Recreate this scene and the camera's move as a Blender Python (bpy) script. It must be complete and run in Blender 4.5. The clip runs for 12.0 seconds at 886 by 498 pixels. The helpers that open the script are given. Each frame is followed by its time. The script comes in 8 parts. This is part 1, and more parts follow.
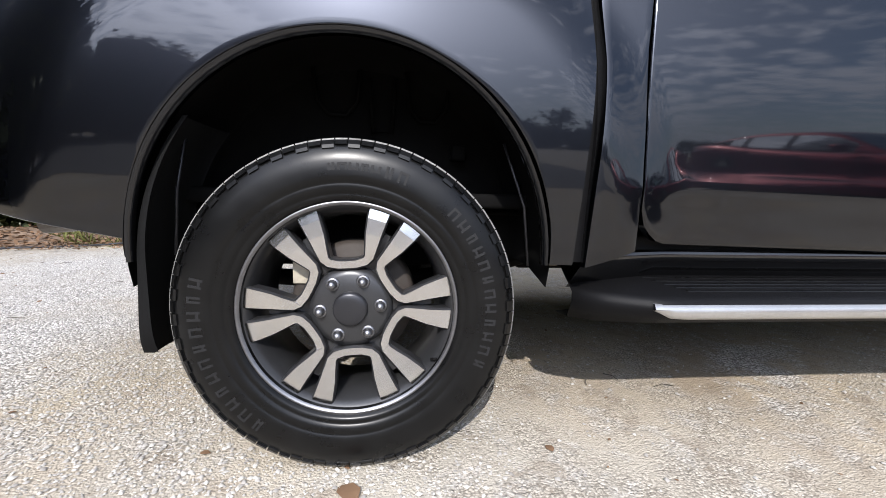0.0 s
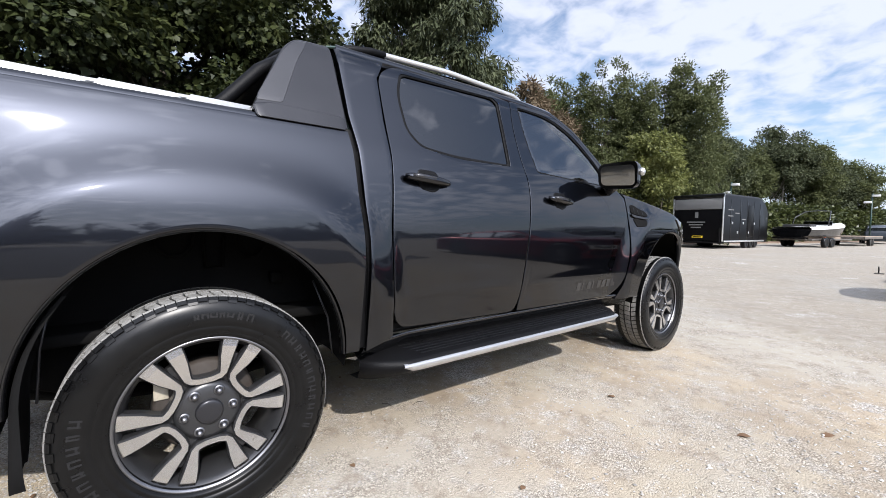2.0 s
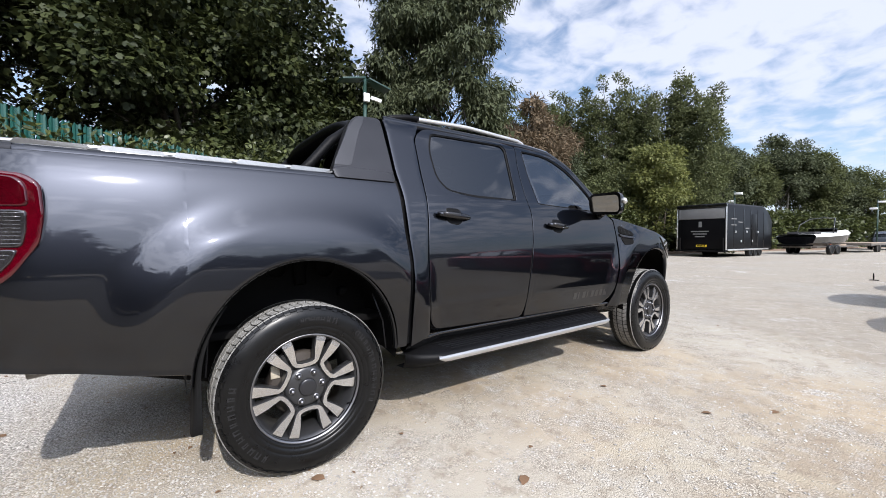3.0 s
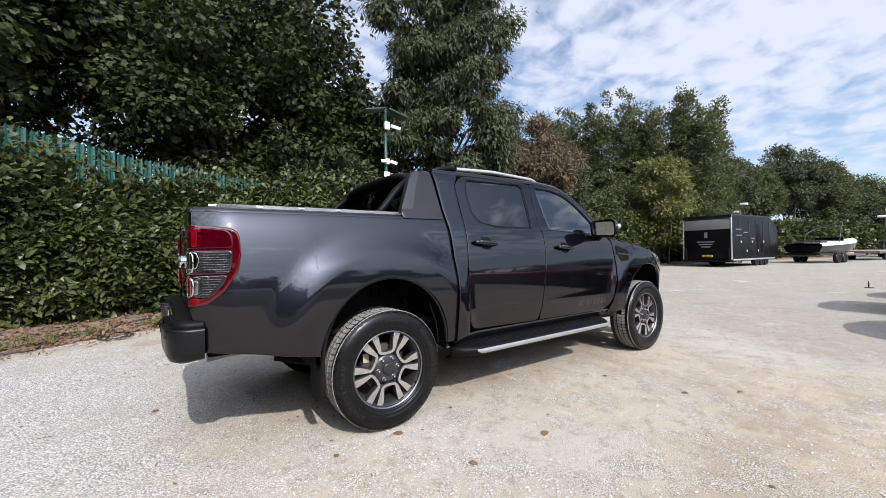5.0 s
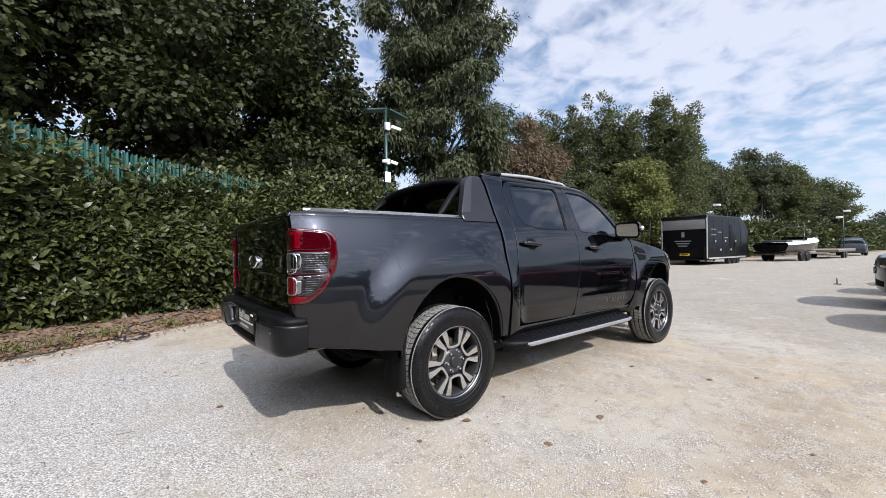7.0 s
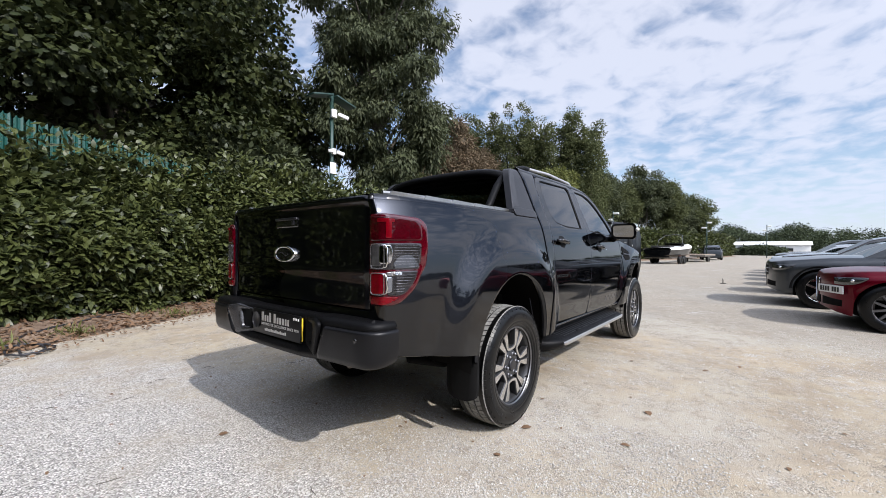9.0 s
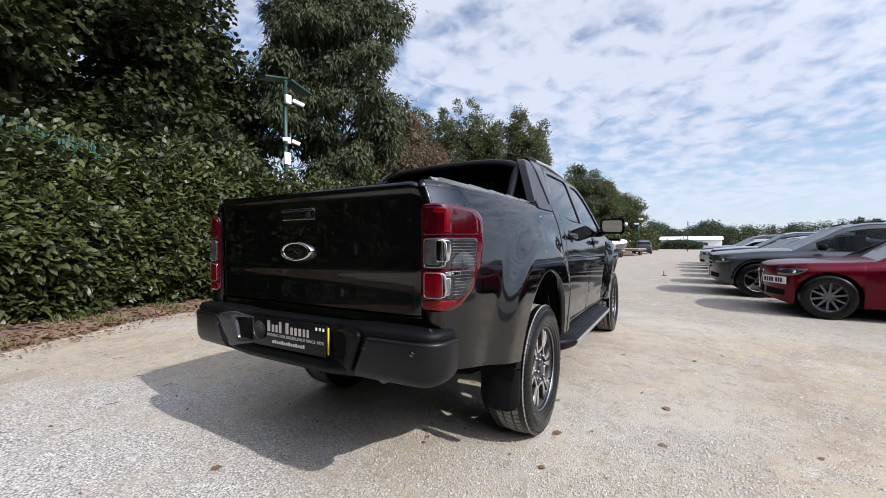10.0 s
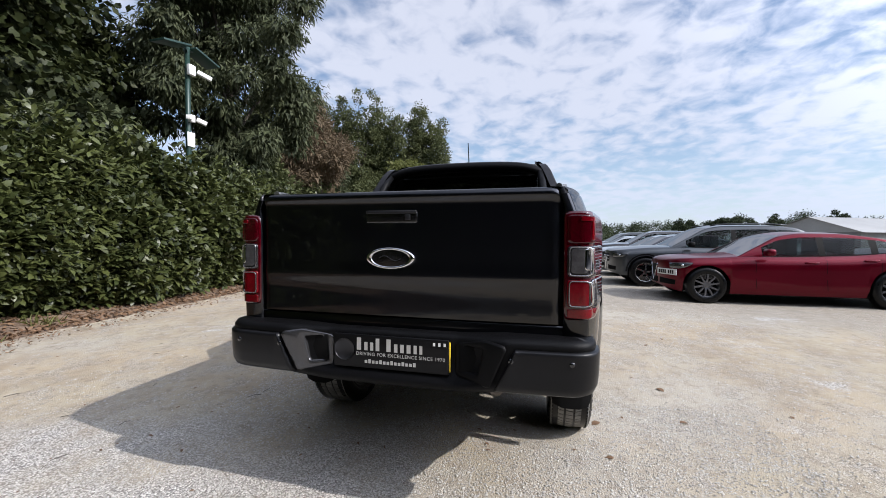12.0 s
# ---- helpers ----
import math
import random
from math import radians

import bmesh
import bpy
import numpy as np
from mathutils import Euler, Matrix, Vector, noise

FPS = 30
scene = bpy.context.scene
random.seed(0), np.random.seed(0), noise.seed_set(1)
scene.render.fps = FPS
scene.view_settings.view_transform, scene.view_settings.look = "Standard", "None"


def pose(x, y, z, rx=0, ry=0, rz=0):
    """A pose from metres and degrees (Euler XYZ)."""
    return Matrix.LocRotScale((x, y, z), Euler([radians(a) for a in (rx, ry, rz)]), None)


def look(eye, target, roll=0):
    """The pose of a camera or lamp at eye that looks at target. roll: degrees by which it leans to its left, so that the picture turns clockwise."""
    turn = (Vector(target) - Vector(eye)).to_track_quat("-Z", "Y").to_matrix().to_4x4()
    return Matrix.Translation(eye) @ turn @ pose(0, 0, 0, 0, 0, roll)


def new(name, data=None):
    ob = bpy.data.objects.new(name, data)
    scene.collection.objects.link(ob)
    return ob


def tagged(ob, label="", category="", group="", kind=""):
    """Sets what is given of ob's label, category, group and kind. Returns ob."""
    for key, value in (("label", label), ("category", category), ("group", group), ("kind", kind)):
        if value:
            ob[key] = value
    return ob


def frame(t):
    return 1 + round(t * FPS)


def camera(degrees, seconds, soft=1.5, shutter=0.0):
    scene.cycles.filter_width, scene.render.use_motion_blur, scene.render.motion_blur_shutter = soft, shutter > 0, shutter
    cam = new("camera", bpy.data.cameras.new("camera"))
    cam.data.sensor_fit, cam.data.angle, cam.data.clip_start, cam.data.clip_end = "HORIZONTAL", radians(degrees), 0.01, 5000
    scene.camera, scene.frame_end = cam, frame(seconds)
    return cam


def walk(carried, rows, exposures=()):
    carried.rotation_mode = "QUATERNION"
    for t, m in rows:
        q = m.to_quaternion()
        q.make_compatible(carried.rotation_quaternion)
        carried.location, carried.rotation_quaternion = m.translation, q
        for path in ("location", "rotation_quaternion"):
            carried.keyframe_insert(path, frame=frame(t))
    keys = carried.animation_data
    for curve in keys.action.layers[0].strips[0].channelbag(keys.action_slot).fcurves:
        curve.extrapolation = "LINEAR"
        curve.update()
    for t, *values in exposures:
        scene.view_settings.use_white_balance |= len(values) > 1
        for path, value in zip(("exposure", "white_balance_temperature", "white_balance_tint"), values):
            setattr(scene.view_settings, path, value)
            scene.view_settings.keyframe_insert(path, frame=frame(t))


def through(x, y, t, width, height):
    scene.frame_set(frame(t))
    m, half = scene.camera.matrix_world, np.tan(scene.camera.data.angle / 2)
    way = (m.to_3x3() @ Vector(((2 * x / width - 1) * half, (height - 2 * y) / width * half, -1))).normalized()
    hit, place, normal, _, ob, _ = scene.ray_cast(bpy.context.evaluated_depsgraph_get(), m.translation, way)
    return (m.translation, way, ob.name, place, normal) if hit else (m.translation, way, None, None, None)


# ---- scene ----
cam = camera(96.9, 12.0, soft=0.9)
PATH = [
    (0, (0.118, -1.754, 0.639), (0.325, 0.22, 0.395), 1.4),
    (0.5, (0.147, -1.825, 0.675), (0.815, 0.053, 0.51), 0.2),
    (1, (0.137, -1.946, 0.793), (1.136, -0.223, 0.616), 0.8),
    (1.5, (0.026, -2.148, 0.919), (1.183, -0.523, 0.769), 1.0),
    (2, (-0.162, -2.301, 0.996), (1.055, -0.718, 0.881), 0.7),
    (2.5, (-0.415, -2.469, 1.058), (0.797, -0.88, 0.978), 0.2),
    (3, (-0.569, -2.672, 1.071), (0.623, -1.067, 1.016), -0.2),
    (3.2, (-0.61, -2.792, 1.102), (0.555, -1.167, 1.04), -0.5),
    (4.8, (-1.153, -3.103, 1.153), (0.011, -1.477, 1.155), -1.0),
    (5, (-1.184, -3.148, 1.145), (-0.023, -1.519, 1.155), -1.0),
    (5.5, (-1.274, -3.233, 1.148), (-0.111, -1.606, 1.176), -1.0),
    (6, (-1.391, -3.219, 1.152), (-0.217, -1.601, 1.186), -1.1),
    (6.5, (-1.616, -3.094, 1.162), (-0.412, -1.497, 1.185), -1.1),
    (6.7, (-1.692, -3.043, 1.173), (-0.472, -1.459, 1.186), -1.1),
    (8.3, (-2.068, -2.377, 1.13), (-0.631, -0.986, 1.122), 0.1),
    (8.5, (-2.168, -2.289, 1.141), (-0.695, -0.937, 1.136), 0.2),
    (9, (-2.288, -2.094, 1.145), (-0.723, -0.848, 1.14), 0.2),
    (9.5, (-2.311, -1.804, 1.138), (-0.663, -0.671, 1.128), 0.1),
    (10, (-2.368, -1.554, 1.143), (-0.644, -0.54, 1.117), -0.1),
    (10.5, (-2.527, -1.281, 1.163), (-0.739, -0.387, 1.119), -0.3),
    (11, (-2.601, -1.078, 1.15), (-0.756, -0.307, 1.091), -0.3),
    (11.5, (-2.647, -0.844, 1.18), (-0.752, -0.209, 1.117), -0.0),
    (12, (-2.67, -0.616, 1.195), (-0.734, -0.118, 1.14), 0.2),
]
EXPOSURES = [(0.0, 0.82), (3.0, 0.73), (5.5, 0.63), (9.0, 0.56), (12.0, 0.50)]
walk(cam, [(t, look(eye, target, roll)) for t, eye, target, roll in PATH], [(t, e, 6450, 12) for t, e in EXPOSURES])

# ---- sky and sun ----
SUN_FROM = Vector((-0.22, -1.27, 1.0)).normalized()
CLOUD_DRIFT = (2.6, 5.3)
sky_world = bpy.data.worlds.new("sky")
scene.world = sky_world
sky_world.use_nodes = True


def build_sky(tree):
    nodes, links = tree.nodes, tree.links
    nodes.clear()
    out = nodes.new("ShaderNodeOutputWorld")
    back = nodes.new("ShaderNodeBackground")
    back.inputs["Strength"].default_value = 0.1
    sky = nodes.new("ShaderNodeTexSky")
    sky.sky_type = "NISHITA"
    sky.sun_disc = False
    sky.sun_elevation = math.asin(SUN_FROM.z)
    sky.sun_rotation = math.atan2(SUN_FROM.x, SUN_FROM.y)
    sky.air_density, sky.dust_density, sky.ozone_density = 1.15, 0.3, 4.0
    coord = nodes.new("ShaderNodeTexCoord")
    split = nodes.new("ShaderNodeSeparateXYZ")
    links.new(coord.outputs["Generated"], split.inputs[0])

    def calc(op, a, b=None):
        n = nodes.new("ShaderNodeMath")
        n.operation = op
        for k, v in enumerate((a, b)):
            if v is None:
                continue
            if isinstance(v, (int, float)):
                n.inputs[k].default_value = v
            else:
                links.new(v, n.inputs[k])
        return n.outputs[0]

    # a cloud layer seen as a flat sheet high above
    rise = calc("ADD", calc("MAXIMUM", split.outputs["Z"], 0.0), 0.20)
    flat = nodes.new("ShaderNodeCombineXYZ")
    links.new(calc("ADD", calc("DIVIDE", split.outputs["X"], rise), CLOUD_DRIFT[0]), flat.inputs[0])
    links.new(calc("ADD", calc("DIVIDE", split.outputs["Y"], rise), CLOUD_DRIFT[1]), flat.inputs[1])
    big = nodes.new("ShaderNodeTexNoise")
    big.inputs["Scale"].default_value, big.inputs["Detail"].default_value = 0.8, 6.0
    small = nodes.new("ShaderNodeTexNoise")
    small.inputs["Scale"].default_value, small.inputs["Detail"].default_value = 8.5, 5.0
    small.inputs["Distortion"].default_value = 0.3
    for n in (big, small):
        links.new(flat.outputs[0], n.inputs["Vector"])
    both = calc("ADD", calc("MULTIPLY", big.outputs["Fac"], 0.54), calc("MULTIPLY", small.outputs["Fac"], 0.46))
    ramp = nodes.new("ShaderNodeMapRange")
    ramp.interpolation_type = "SMOOTHSTEP"
    ramp.inputs["From Min"].default_value, ramp.inputs["From Max"].default_value = 0.395, 0.600
    ramp.inputs["To Min"].default_value, ramp.inputs["To Max"].default_value = 0.04, 0.92
    links.new(both, ramp.inputs["Value"])
    mix = nodes.new("ShaderNodeMix")
    mix.data_type = "RGBA"
    # clouds shine more round the sun
    aim = nodes.new("ShaderNodeVectorMath")
    aim.operation = "DOT_PRODUCT"
    links.new(coord.outputs["Generated"], aim.inputs[0])
    aim.inputs[1].default_value = SUN_FROM
    glow = calc("ADD", calc("MULTIPLY", calc("POWER", calc("MAXIMUM", aim.outputs["Value"], 0.0), 3.5), 6.0), 1.0)
    cloud = nodes.new("ShaderNodeVectorMath")
    cloud.operation = "SCALE"
    cloud.inputs[0].default_value = (5.35, 5.7, 6.65)
    links.new(glow, cloud.inputs["Scale"])
    links.new(cloud.outputs[0], mix.inputs["B"])
    haze = calc("MULTIPLY", calc("POWER", calc("SUBTRACT", 1.0, calc("MINIMUM", calc("MAXIMUM", split.outputs["Z"], 0.0), 1.0)), 6.0), 0.80)
    veil = calc("MULTIPLY", calc("POWER", calc("MAXIMUM", aim.outputs["Value"], 0.0), 2.2), 0.62)
    links.new(calc("MAXIMUM", ramp.outputs[0], veil), mix.inputs["Factor"])
    links.new(sky.outputs[0], mix.inputs["A"])
    far = nodes.new("ShaderNodeMix")
    far.data_type = "RGBA"
    far.inputs["B"].default_value = (4.75, 5.55, 6.9, 1)
    links.new(haze, far.inputs["Factor"])
    links.new(mix.outputs["Result"], far.inputs["A"])
    links.new(far.outputs["Result"], back.inputs["Color"])
    links.new(back.outputs[0], out.inputs[0])


build_sky(sky_world.node_tree)
sun = new("sun", bpy.data.lights.new("sun", "SUN"))
sun.data.energy, sun.data.angle, sun.data.color = 3.45, radians(0.55), (1.0, 0.965, 0.915)
sun.matrix_world = look(SUN_FROM * 60, (0, 0, 0))


# ---- materials ----
def material(name, colour, rough=0.6, metal=0.0, other=None, scale=6.0, fine=60.0, bump=0.0, bump_scale=200.0, coat=0.0,
             spec=0.5, island=0.0, rough_vary=0.0, coords="Object"):
    """A surface with two scales of colour variation, an optional fine relief and an optional clear coat."""
    m = bpy.data.materials.new(name)
    m.use_nodes = True
    nodes, links = m.node_tree.nodes, m.node_tree.links
    p = nodes["Principled BSDF"]
    p.inputs["Roughness"].default_value, p.inputs["Metallic"].default_value = rough, metal
    p.inputs["Specular IOR Level"].default_value = spec
    p.inputs["Coat Weight"].default_value, p.inputs["Coat Roughness"].default_value = coat, 0.03
    second = other if other else tuple(c * 0.82 for c in colour)
    tc = nodes.new("ShaderNodeTexCoord")
    a = nodes.new("ShaderNodeTexNoise")
    a.inputs["Scale"].default_value, a.inputs["Detail"].default_value = scale, 5.0
    b = nodes.new("ShaderNodeTexNoise")
    b.inputs["Scale"].default_value, b.inputs["Detail"].default_value = fine, 3.0
    for n in (a, b):
        links.new(tc.outputs[coords], n.inputs["Vector"])
    add = nodes.new("ShaderNodeMath")
    add.operation = "MULTIPLY_ADD"
    links.new(b.outputs["Fac"], add.inputs[0])
    add.inputs[1].default_value = 0.5
    links.new(a.outputs["Fac"], add.inputs[2])
    last = add.outputs[0]
    if island:
        geo = nodes.new("ShaderNodeNewGeometry")
        more = nodes.new("ShaderNodeMath")
        more.operation = "MULTIPLY_ADD"
        links.new(geo.outputs["Random Per Island"], more.inputs[0])
        more.inputs[1].default_value = island
        links.new(last, more.inputs[2])
        last = more.outputs[0]
    ramp = nodes.new("ShaderNodeMapRange")
    ramp.inputs["From Min"].default_value, ramp.inputs["From Max"].default_value = 0.5, 1.0 + island
    links.new(last, ramp.inputs["Value"])
    mix = nodes.new("ShaderNodeMix")
    mix.data_type = "RGBA"
    mix.inputs["A"].default_value, mix.inputs["B"].default_value = (*colour, 1), (*second, 1)
    links.new(ramp.outputs[0], mix.inputs["Factor"])
    links.new(mix.outputs["Result"], p.inputs["Base Color"])
    if rough_vary:
        rr = nodes.new("ShaderNodeMapRange")
        rr.inputs["To Min"].default_value, rr.inputs["To Max"].default_value = max(0.02, rough - rough_vary), rough + rough_vary
        links.new(a.outputs["Fac"], rr.inputs["Value"])
        links.new(rr.outputs[0], p.inputs["Roughness"])
    if bump:
        c = nodes.new("ShaderNodeTexNoise")
        c.inputs["Scale"].default_value, c.inputs["Detail"].default_value = bump_scale, 3.0
        links.new(tc.outputs[coords], c.inputs["Vector"])
        bp = nodes.new("ShaderNodeBump")
        bp.inputs["Strength"].default_value, bp.inputs["Distance"].default_value = bump, 0.01
        links.new(c.outputs["Fac"], bp.inputs["Height"])
        links.new(bp.outputs[0], p.inputs["Normal"])
    return m


def leaf_material(name, colour, other, gloss=0.45, through=0.3, spec=0.22):
    m = material(name, colour, rough=gloss, other=other, scale=0.8, fine=5.0, island=0.9, spec=spec)
    nodes, links = m.node_tree.nodes, m.node_tree.links
    p = nodes["Principled BSDF"]
    colour_link = p.inputs["Base Color"].links[0].from_socket
    tr = nodes.new("ShaderNodeBsdfTranslucent")
    links.new(colour_link, tr.inputs["Color"])
    mix = nodes.new("ShaderNodeMixShader")
    mix.inputs[0].default_value = through
    links.new(p.outputs[0], mix.inputs[1])
    links.new(tr.outputs[0], mix.inputs[2])
    links.new(mix.outputs[0], nodes["Material Output"].inputs["Surface"])
    return m


def glass_material(name, tint, gloss=1.5, rough=0.01, shine=1.0):
    """Tinted car glass: clear to a degree, with a real mirror skin."""
    m = bpy.data.materials.new(name)
    m.use_nodes = True
    nodes, links = m.node_tree.nodes, m.node_tree.links
    clear = nodes.new("ShaderNodeBsdfTransparent")
    clear.inputs["Color"].default_value = (*tint, 1)
    skin = nodes.new("ShaderNodeBsdfGlossy")
    skin.inputs["Roughness"].default_value = rough
    skin.inputs["Color"].default_value = (shine, shine, shine, 1)
    fres = nodes.new("ShaderNodeFresnel")
    fres.inputs["IOR"].default_value = gloss
    mix = nodes.new("ShaderNodeMixShader")
    links.new(fres.outputs[0], mix.inputs[0])
    links.new(clear.outputs[0], mix.inputs[1])
    links.new(skin.outputs[0], mix.inputs[2])
    links.new(mix.outputs[0], nodes["Material Output"].inputs["Surface"])
    return m


PAINT = material("grey_metallic_paint", (0.0138, 0.0152, 0.0200), 0.36, 1.0, (0.0160, 0.0176, 0.0228), 3, 900, coat=1.0)
PAINT.node_tree.nodes["Principled BSDF"].inputs["Coat Roughness"].default_value = 0.04
PAINT.node_tree.nodes["Principled BSDF"].inputs["Coat IOR"].default_value = 1.53
PAINT.node_tree.nodes["Principled BSDF"].inputs["Specular Tint"].default_value = (0.25, 0.25, 0.25, 1)
BLACK_PAINT = material("gloss_black", (0.004, 0.004, 0.0045), 0.2, 0.0, (0.006, 0.006, 0.0065), 4, 200, coat=0.6)
PLASTIC = material("black_plastic", (0.0030, 0.0030, 0.0034), 0.45, 0.0, (0.0045, 0.0045, 0.005), 9, 300, spec=0.12, bump=0.15, bump_scale=900)
GREY_PLASTIC = material("charcoal_panel", (0.024, 0.024, 0.027), 0.30, 0.5, (0.032, 0.032, 0.035), 5, 300, bump=0.04, bump_scale=800)
UNDER = material("underbody_black", (0.0026, 0.0026, 0.0026), 0.8, 0.0, (0.005, 0.0047, 0.0045), 8, 60, spec=0.1)
PLATE_BLACK = material("plate_black", (0.004, 0.004, 0.0045), 0.3, 0.0, (0.006, 0.006, 0.0065), 4, 200, spec=0.2)
RUBBER = material("tyre_rubber", (0.0030, 0.0030, 0.0032), 0.30, 0.0, (0.005, 0.005, 0.005), 20, 300, spec=0.24, rough_vary=0.1)
SIDEWALL_MARK = material("raised_rubber", (0.0085, 0.0085, 0.009), 0.55, 0.0, (0.0085, 0.0085, 0.009), 20, 300, spec=0.3)
TREAD = material("dusty_tread", (0.25, 0.245, 0.23), 0.85, 0.0, (0.11, 0.107, 0.10), 18, 150)
ALLOY = material("machined_alloy", (0.70, 0.70, 0.71), 0.20, 1.0, (0.66, 0.66, 0.67), 30, 400)
GUNMETAL = material("gunmetal_alloy", (0.036, 0.0365, 0.038), 0.32, 0.5, (0.046, 0.046, 0.048), 20, 200)
STEEL = material("galvanised_steel", (0.24, 0.22, 0.2), 0.5, 0.8, (0.14, 0.12, 0.10), 12, 80)
DRUM = material("rusty_drum", (0.045, 0.038, 0.032), 0.7, 0.2, (0.03, 0.022, 0.017), 14, 90)
BEIGE = material("beige_label", (0.30, 0.27, 0.21), 0.6, 0.0, (0.48, 0.43, 0.34), 10, 80)
SURROUND = material("matt_black_surround", (0.003, 0.003, 0.0032), 0.6, 0.0, (0.004, 0.004, 0.0043), 8, 200, spec=0.12)
SATIN_GREY = material("satin_grey_band", (0.050, 0.050, 0.054), 0.34, 0.5, (0.043, 0.043, 0.046), 6, 300)
BRUSHED = material("brushed_trim", (0.56, 0.555, 0.545), 0.30, 0.85, (0.46, 0.455, 0.445), 9, 120, bump=0.03, bump_scale=500)
CHROME = material("chrome", (0.78, 0.78, 0.79), 0.06, 1.0, (0.72, 0.72, 0.73), 20, 100)
SILVER = material("satin_silver", (0.66, 0.66, 0.65), 0.3, 0.75, (0.58, 0.58, 0.57), 10, 200)
RAIL = material("anodised_rail", (0.40, 0.40, 0.395), 0.30, 0.9, (0.30, 0.30, 0.295), 9, 120)
RED_LENS = material("red_lens", (0.060, 0.0005, 0.004), 0.06, 0.0, (0.042, 0.0003, 0.003), 30, 120, coat=1.0, spec=0.4)
SMOKED_LENS = material("smoked_lens", (0.12, 0.115, 0.118), 0.12, 0.4, (0.06, 0.057, 0.059), 24, 120, coat=0.3)
BRIGHT_RED = material("bright_red_lens", (0.135, 0.001, 0.005), 0.10, 0.0, (0.085, 0.0008, 0.0035), 30, 120, coat=0.4, spec=0.3)
MID_RED = material("deep_red_lens", (0.042, 0.0004, 0.003), 0.08, 0.0, (0.026, 0.0003, 0.002), 30, 120, coat=0.6, spec=0.35)
LENS_FRAME = material("clear_lens_frame", (0.34, 0.33, 0.335), 0.14, 0.85, (0.24, 0.235, 0.24), 20, 90)
CLEAR_LENS = material("ribbed_clear_lens", (0.040, 0.038, 0.040), 0.10, 0.4, (0.018, 0.017, 0.018), 20, 90, coat=0.8, spec=0.4)
DARK_GLASS = glass_material("privacy_glass", (0.02, 0.024, 0.024), 1.80)
PALE_GLASS = glass_material("tinted_glass", (0.42, 0.50, 0.49), 2.2)
CAR_GLASS = glass_material("car_glass", (0.50, 0.57, 0.56), 1.35, shine=0.36)
LIP = material("worn_rim_lip", (0.24, 0.24, 0.25), 0.4, 1.0, (0.19, 0.19, 0.20), 30, 400)
FLAP = material("black_flap_rubber", (0.004, 0.004, 0.004), 0.8, 0.0, (0.006, 0.006, 0.006), 8, 60, spec=0.12)
RIM_GREY = material("painted_rim", (0.11, 0.11, 0.115), 0.35, 0.7, (0.16, 0.16, 0.17), 20, 200)
DECAL = material("matt_grey_decal", (0.020, 0.020, 0.023), 0.4, 0.7, (0.024, 0.024, 0.027), 20, 200, coat=0.9)
MIRROR = material("mirror_silver", (0.26, 0.27, 0.28), 0.03, 1.0, (0.24, 0.25, 0.26), 3, 30)
WHITE = material("white_paint", (0.76, 0.76, 0.75), 0.4, 0.0, (0.68, 0.68, 0.66), 4, 60)
YELLOW = material("yellow_plate", (0.75, 0.52, 0.03), 0.35, 0.0, (0.68, 0.47, 0.03), 6, 60)
SEAT = material("dark_fabric", (0.02, 0.02, 0.021), 0.9, 0.0, (0.035, 0.034, 0.034), 10, 200)

LAUREL = leaf_material("laurel_leaf", (0.012, 0.020, 0.006), (0.100, 0.115, 0.035), 0.42, 0.2, 0.42)
MAPLE = leaf_material("maple_leaf", (0.009, 0.016, 0.006), (0.053, 0.062, 0.019), 0.55, 0.18)
WILLOW = leaf_material("willow_leaf", (0.034, 0.044, 0.022), (0.095, 0.108, 0.054), 0.6, 0.25)
POPLAR = leaf_material("poplar_leaf", (0.054, 0.067, 0.026), (0.118, 0.129, 0.054), 0.65, 0.35)
BRIGHT = leaf_material("yellow_green_leaf", (0.088, 0.102, 0.030), (0.195, 0.203, 0.068), 0.5, 0.4)
RUSSET = leaf_material("russet_leaf", (0.084, 0.067, 0.041), (0.186, 0.134, 0.084), 0.65, 0.2)
BARK = material("bark", (0.10, 0.085, 0.065), 0.9, 0.0, (0.05, 0.042, 0.033), 5, 40, bump=0.6, bump_scale=30)
PALE_BARK = material("pale_bark", (0.27, 0.25, 0.20), 0.85, 0.0, (0.15, 0.13, 0.10), 4, 30, bump=0.4, bump_scale=30)
HEDGE_SHADE = material("hedge_inside", (0.012, 0.02, 0.008), 0.95, 0.0, (0.028, 0.028, 0.014), 4, 30)
FENCE_GREEN = material("green_powder_coat", (0.002, 0.060, 0.046), 0.45, 0.0, (0.002, 0.045, 0.035), 3, 60)
LITTER_LEAF = leaf_material("dead_leaf", (0.11, 0.060, 0.035), (0.23, 0.145, 0.085), 0.7, 0.1)


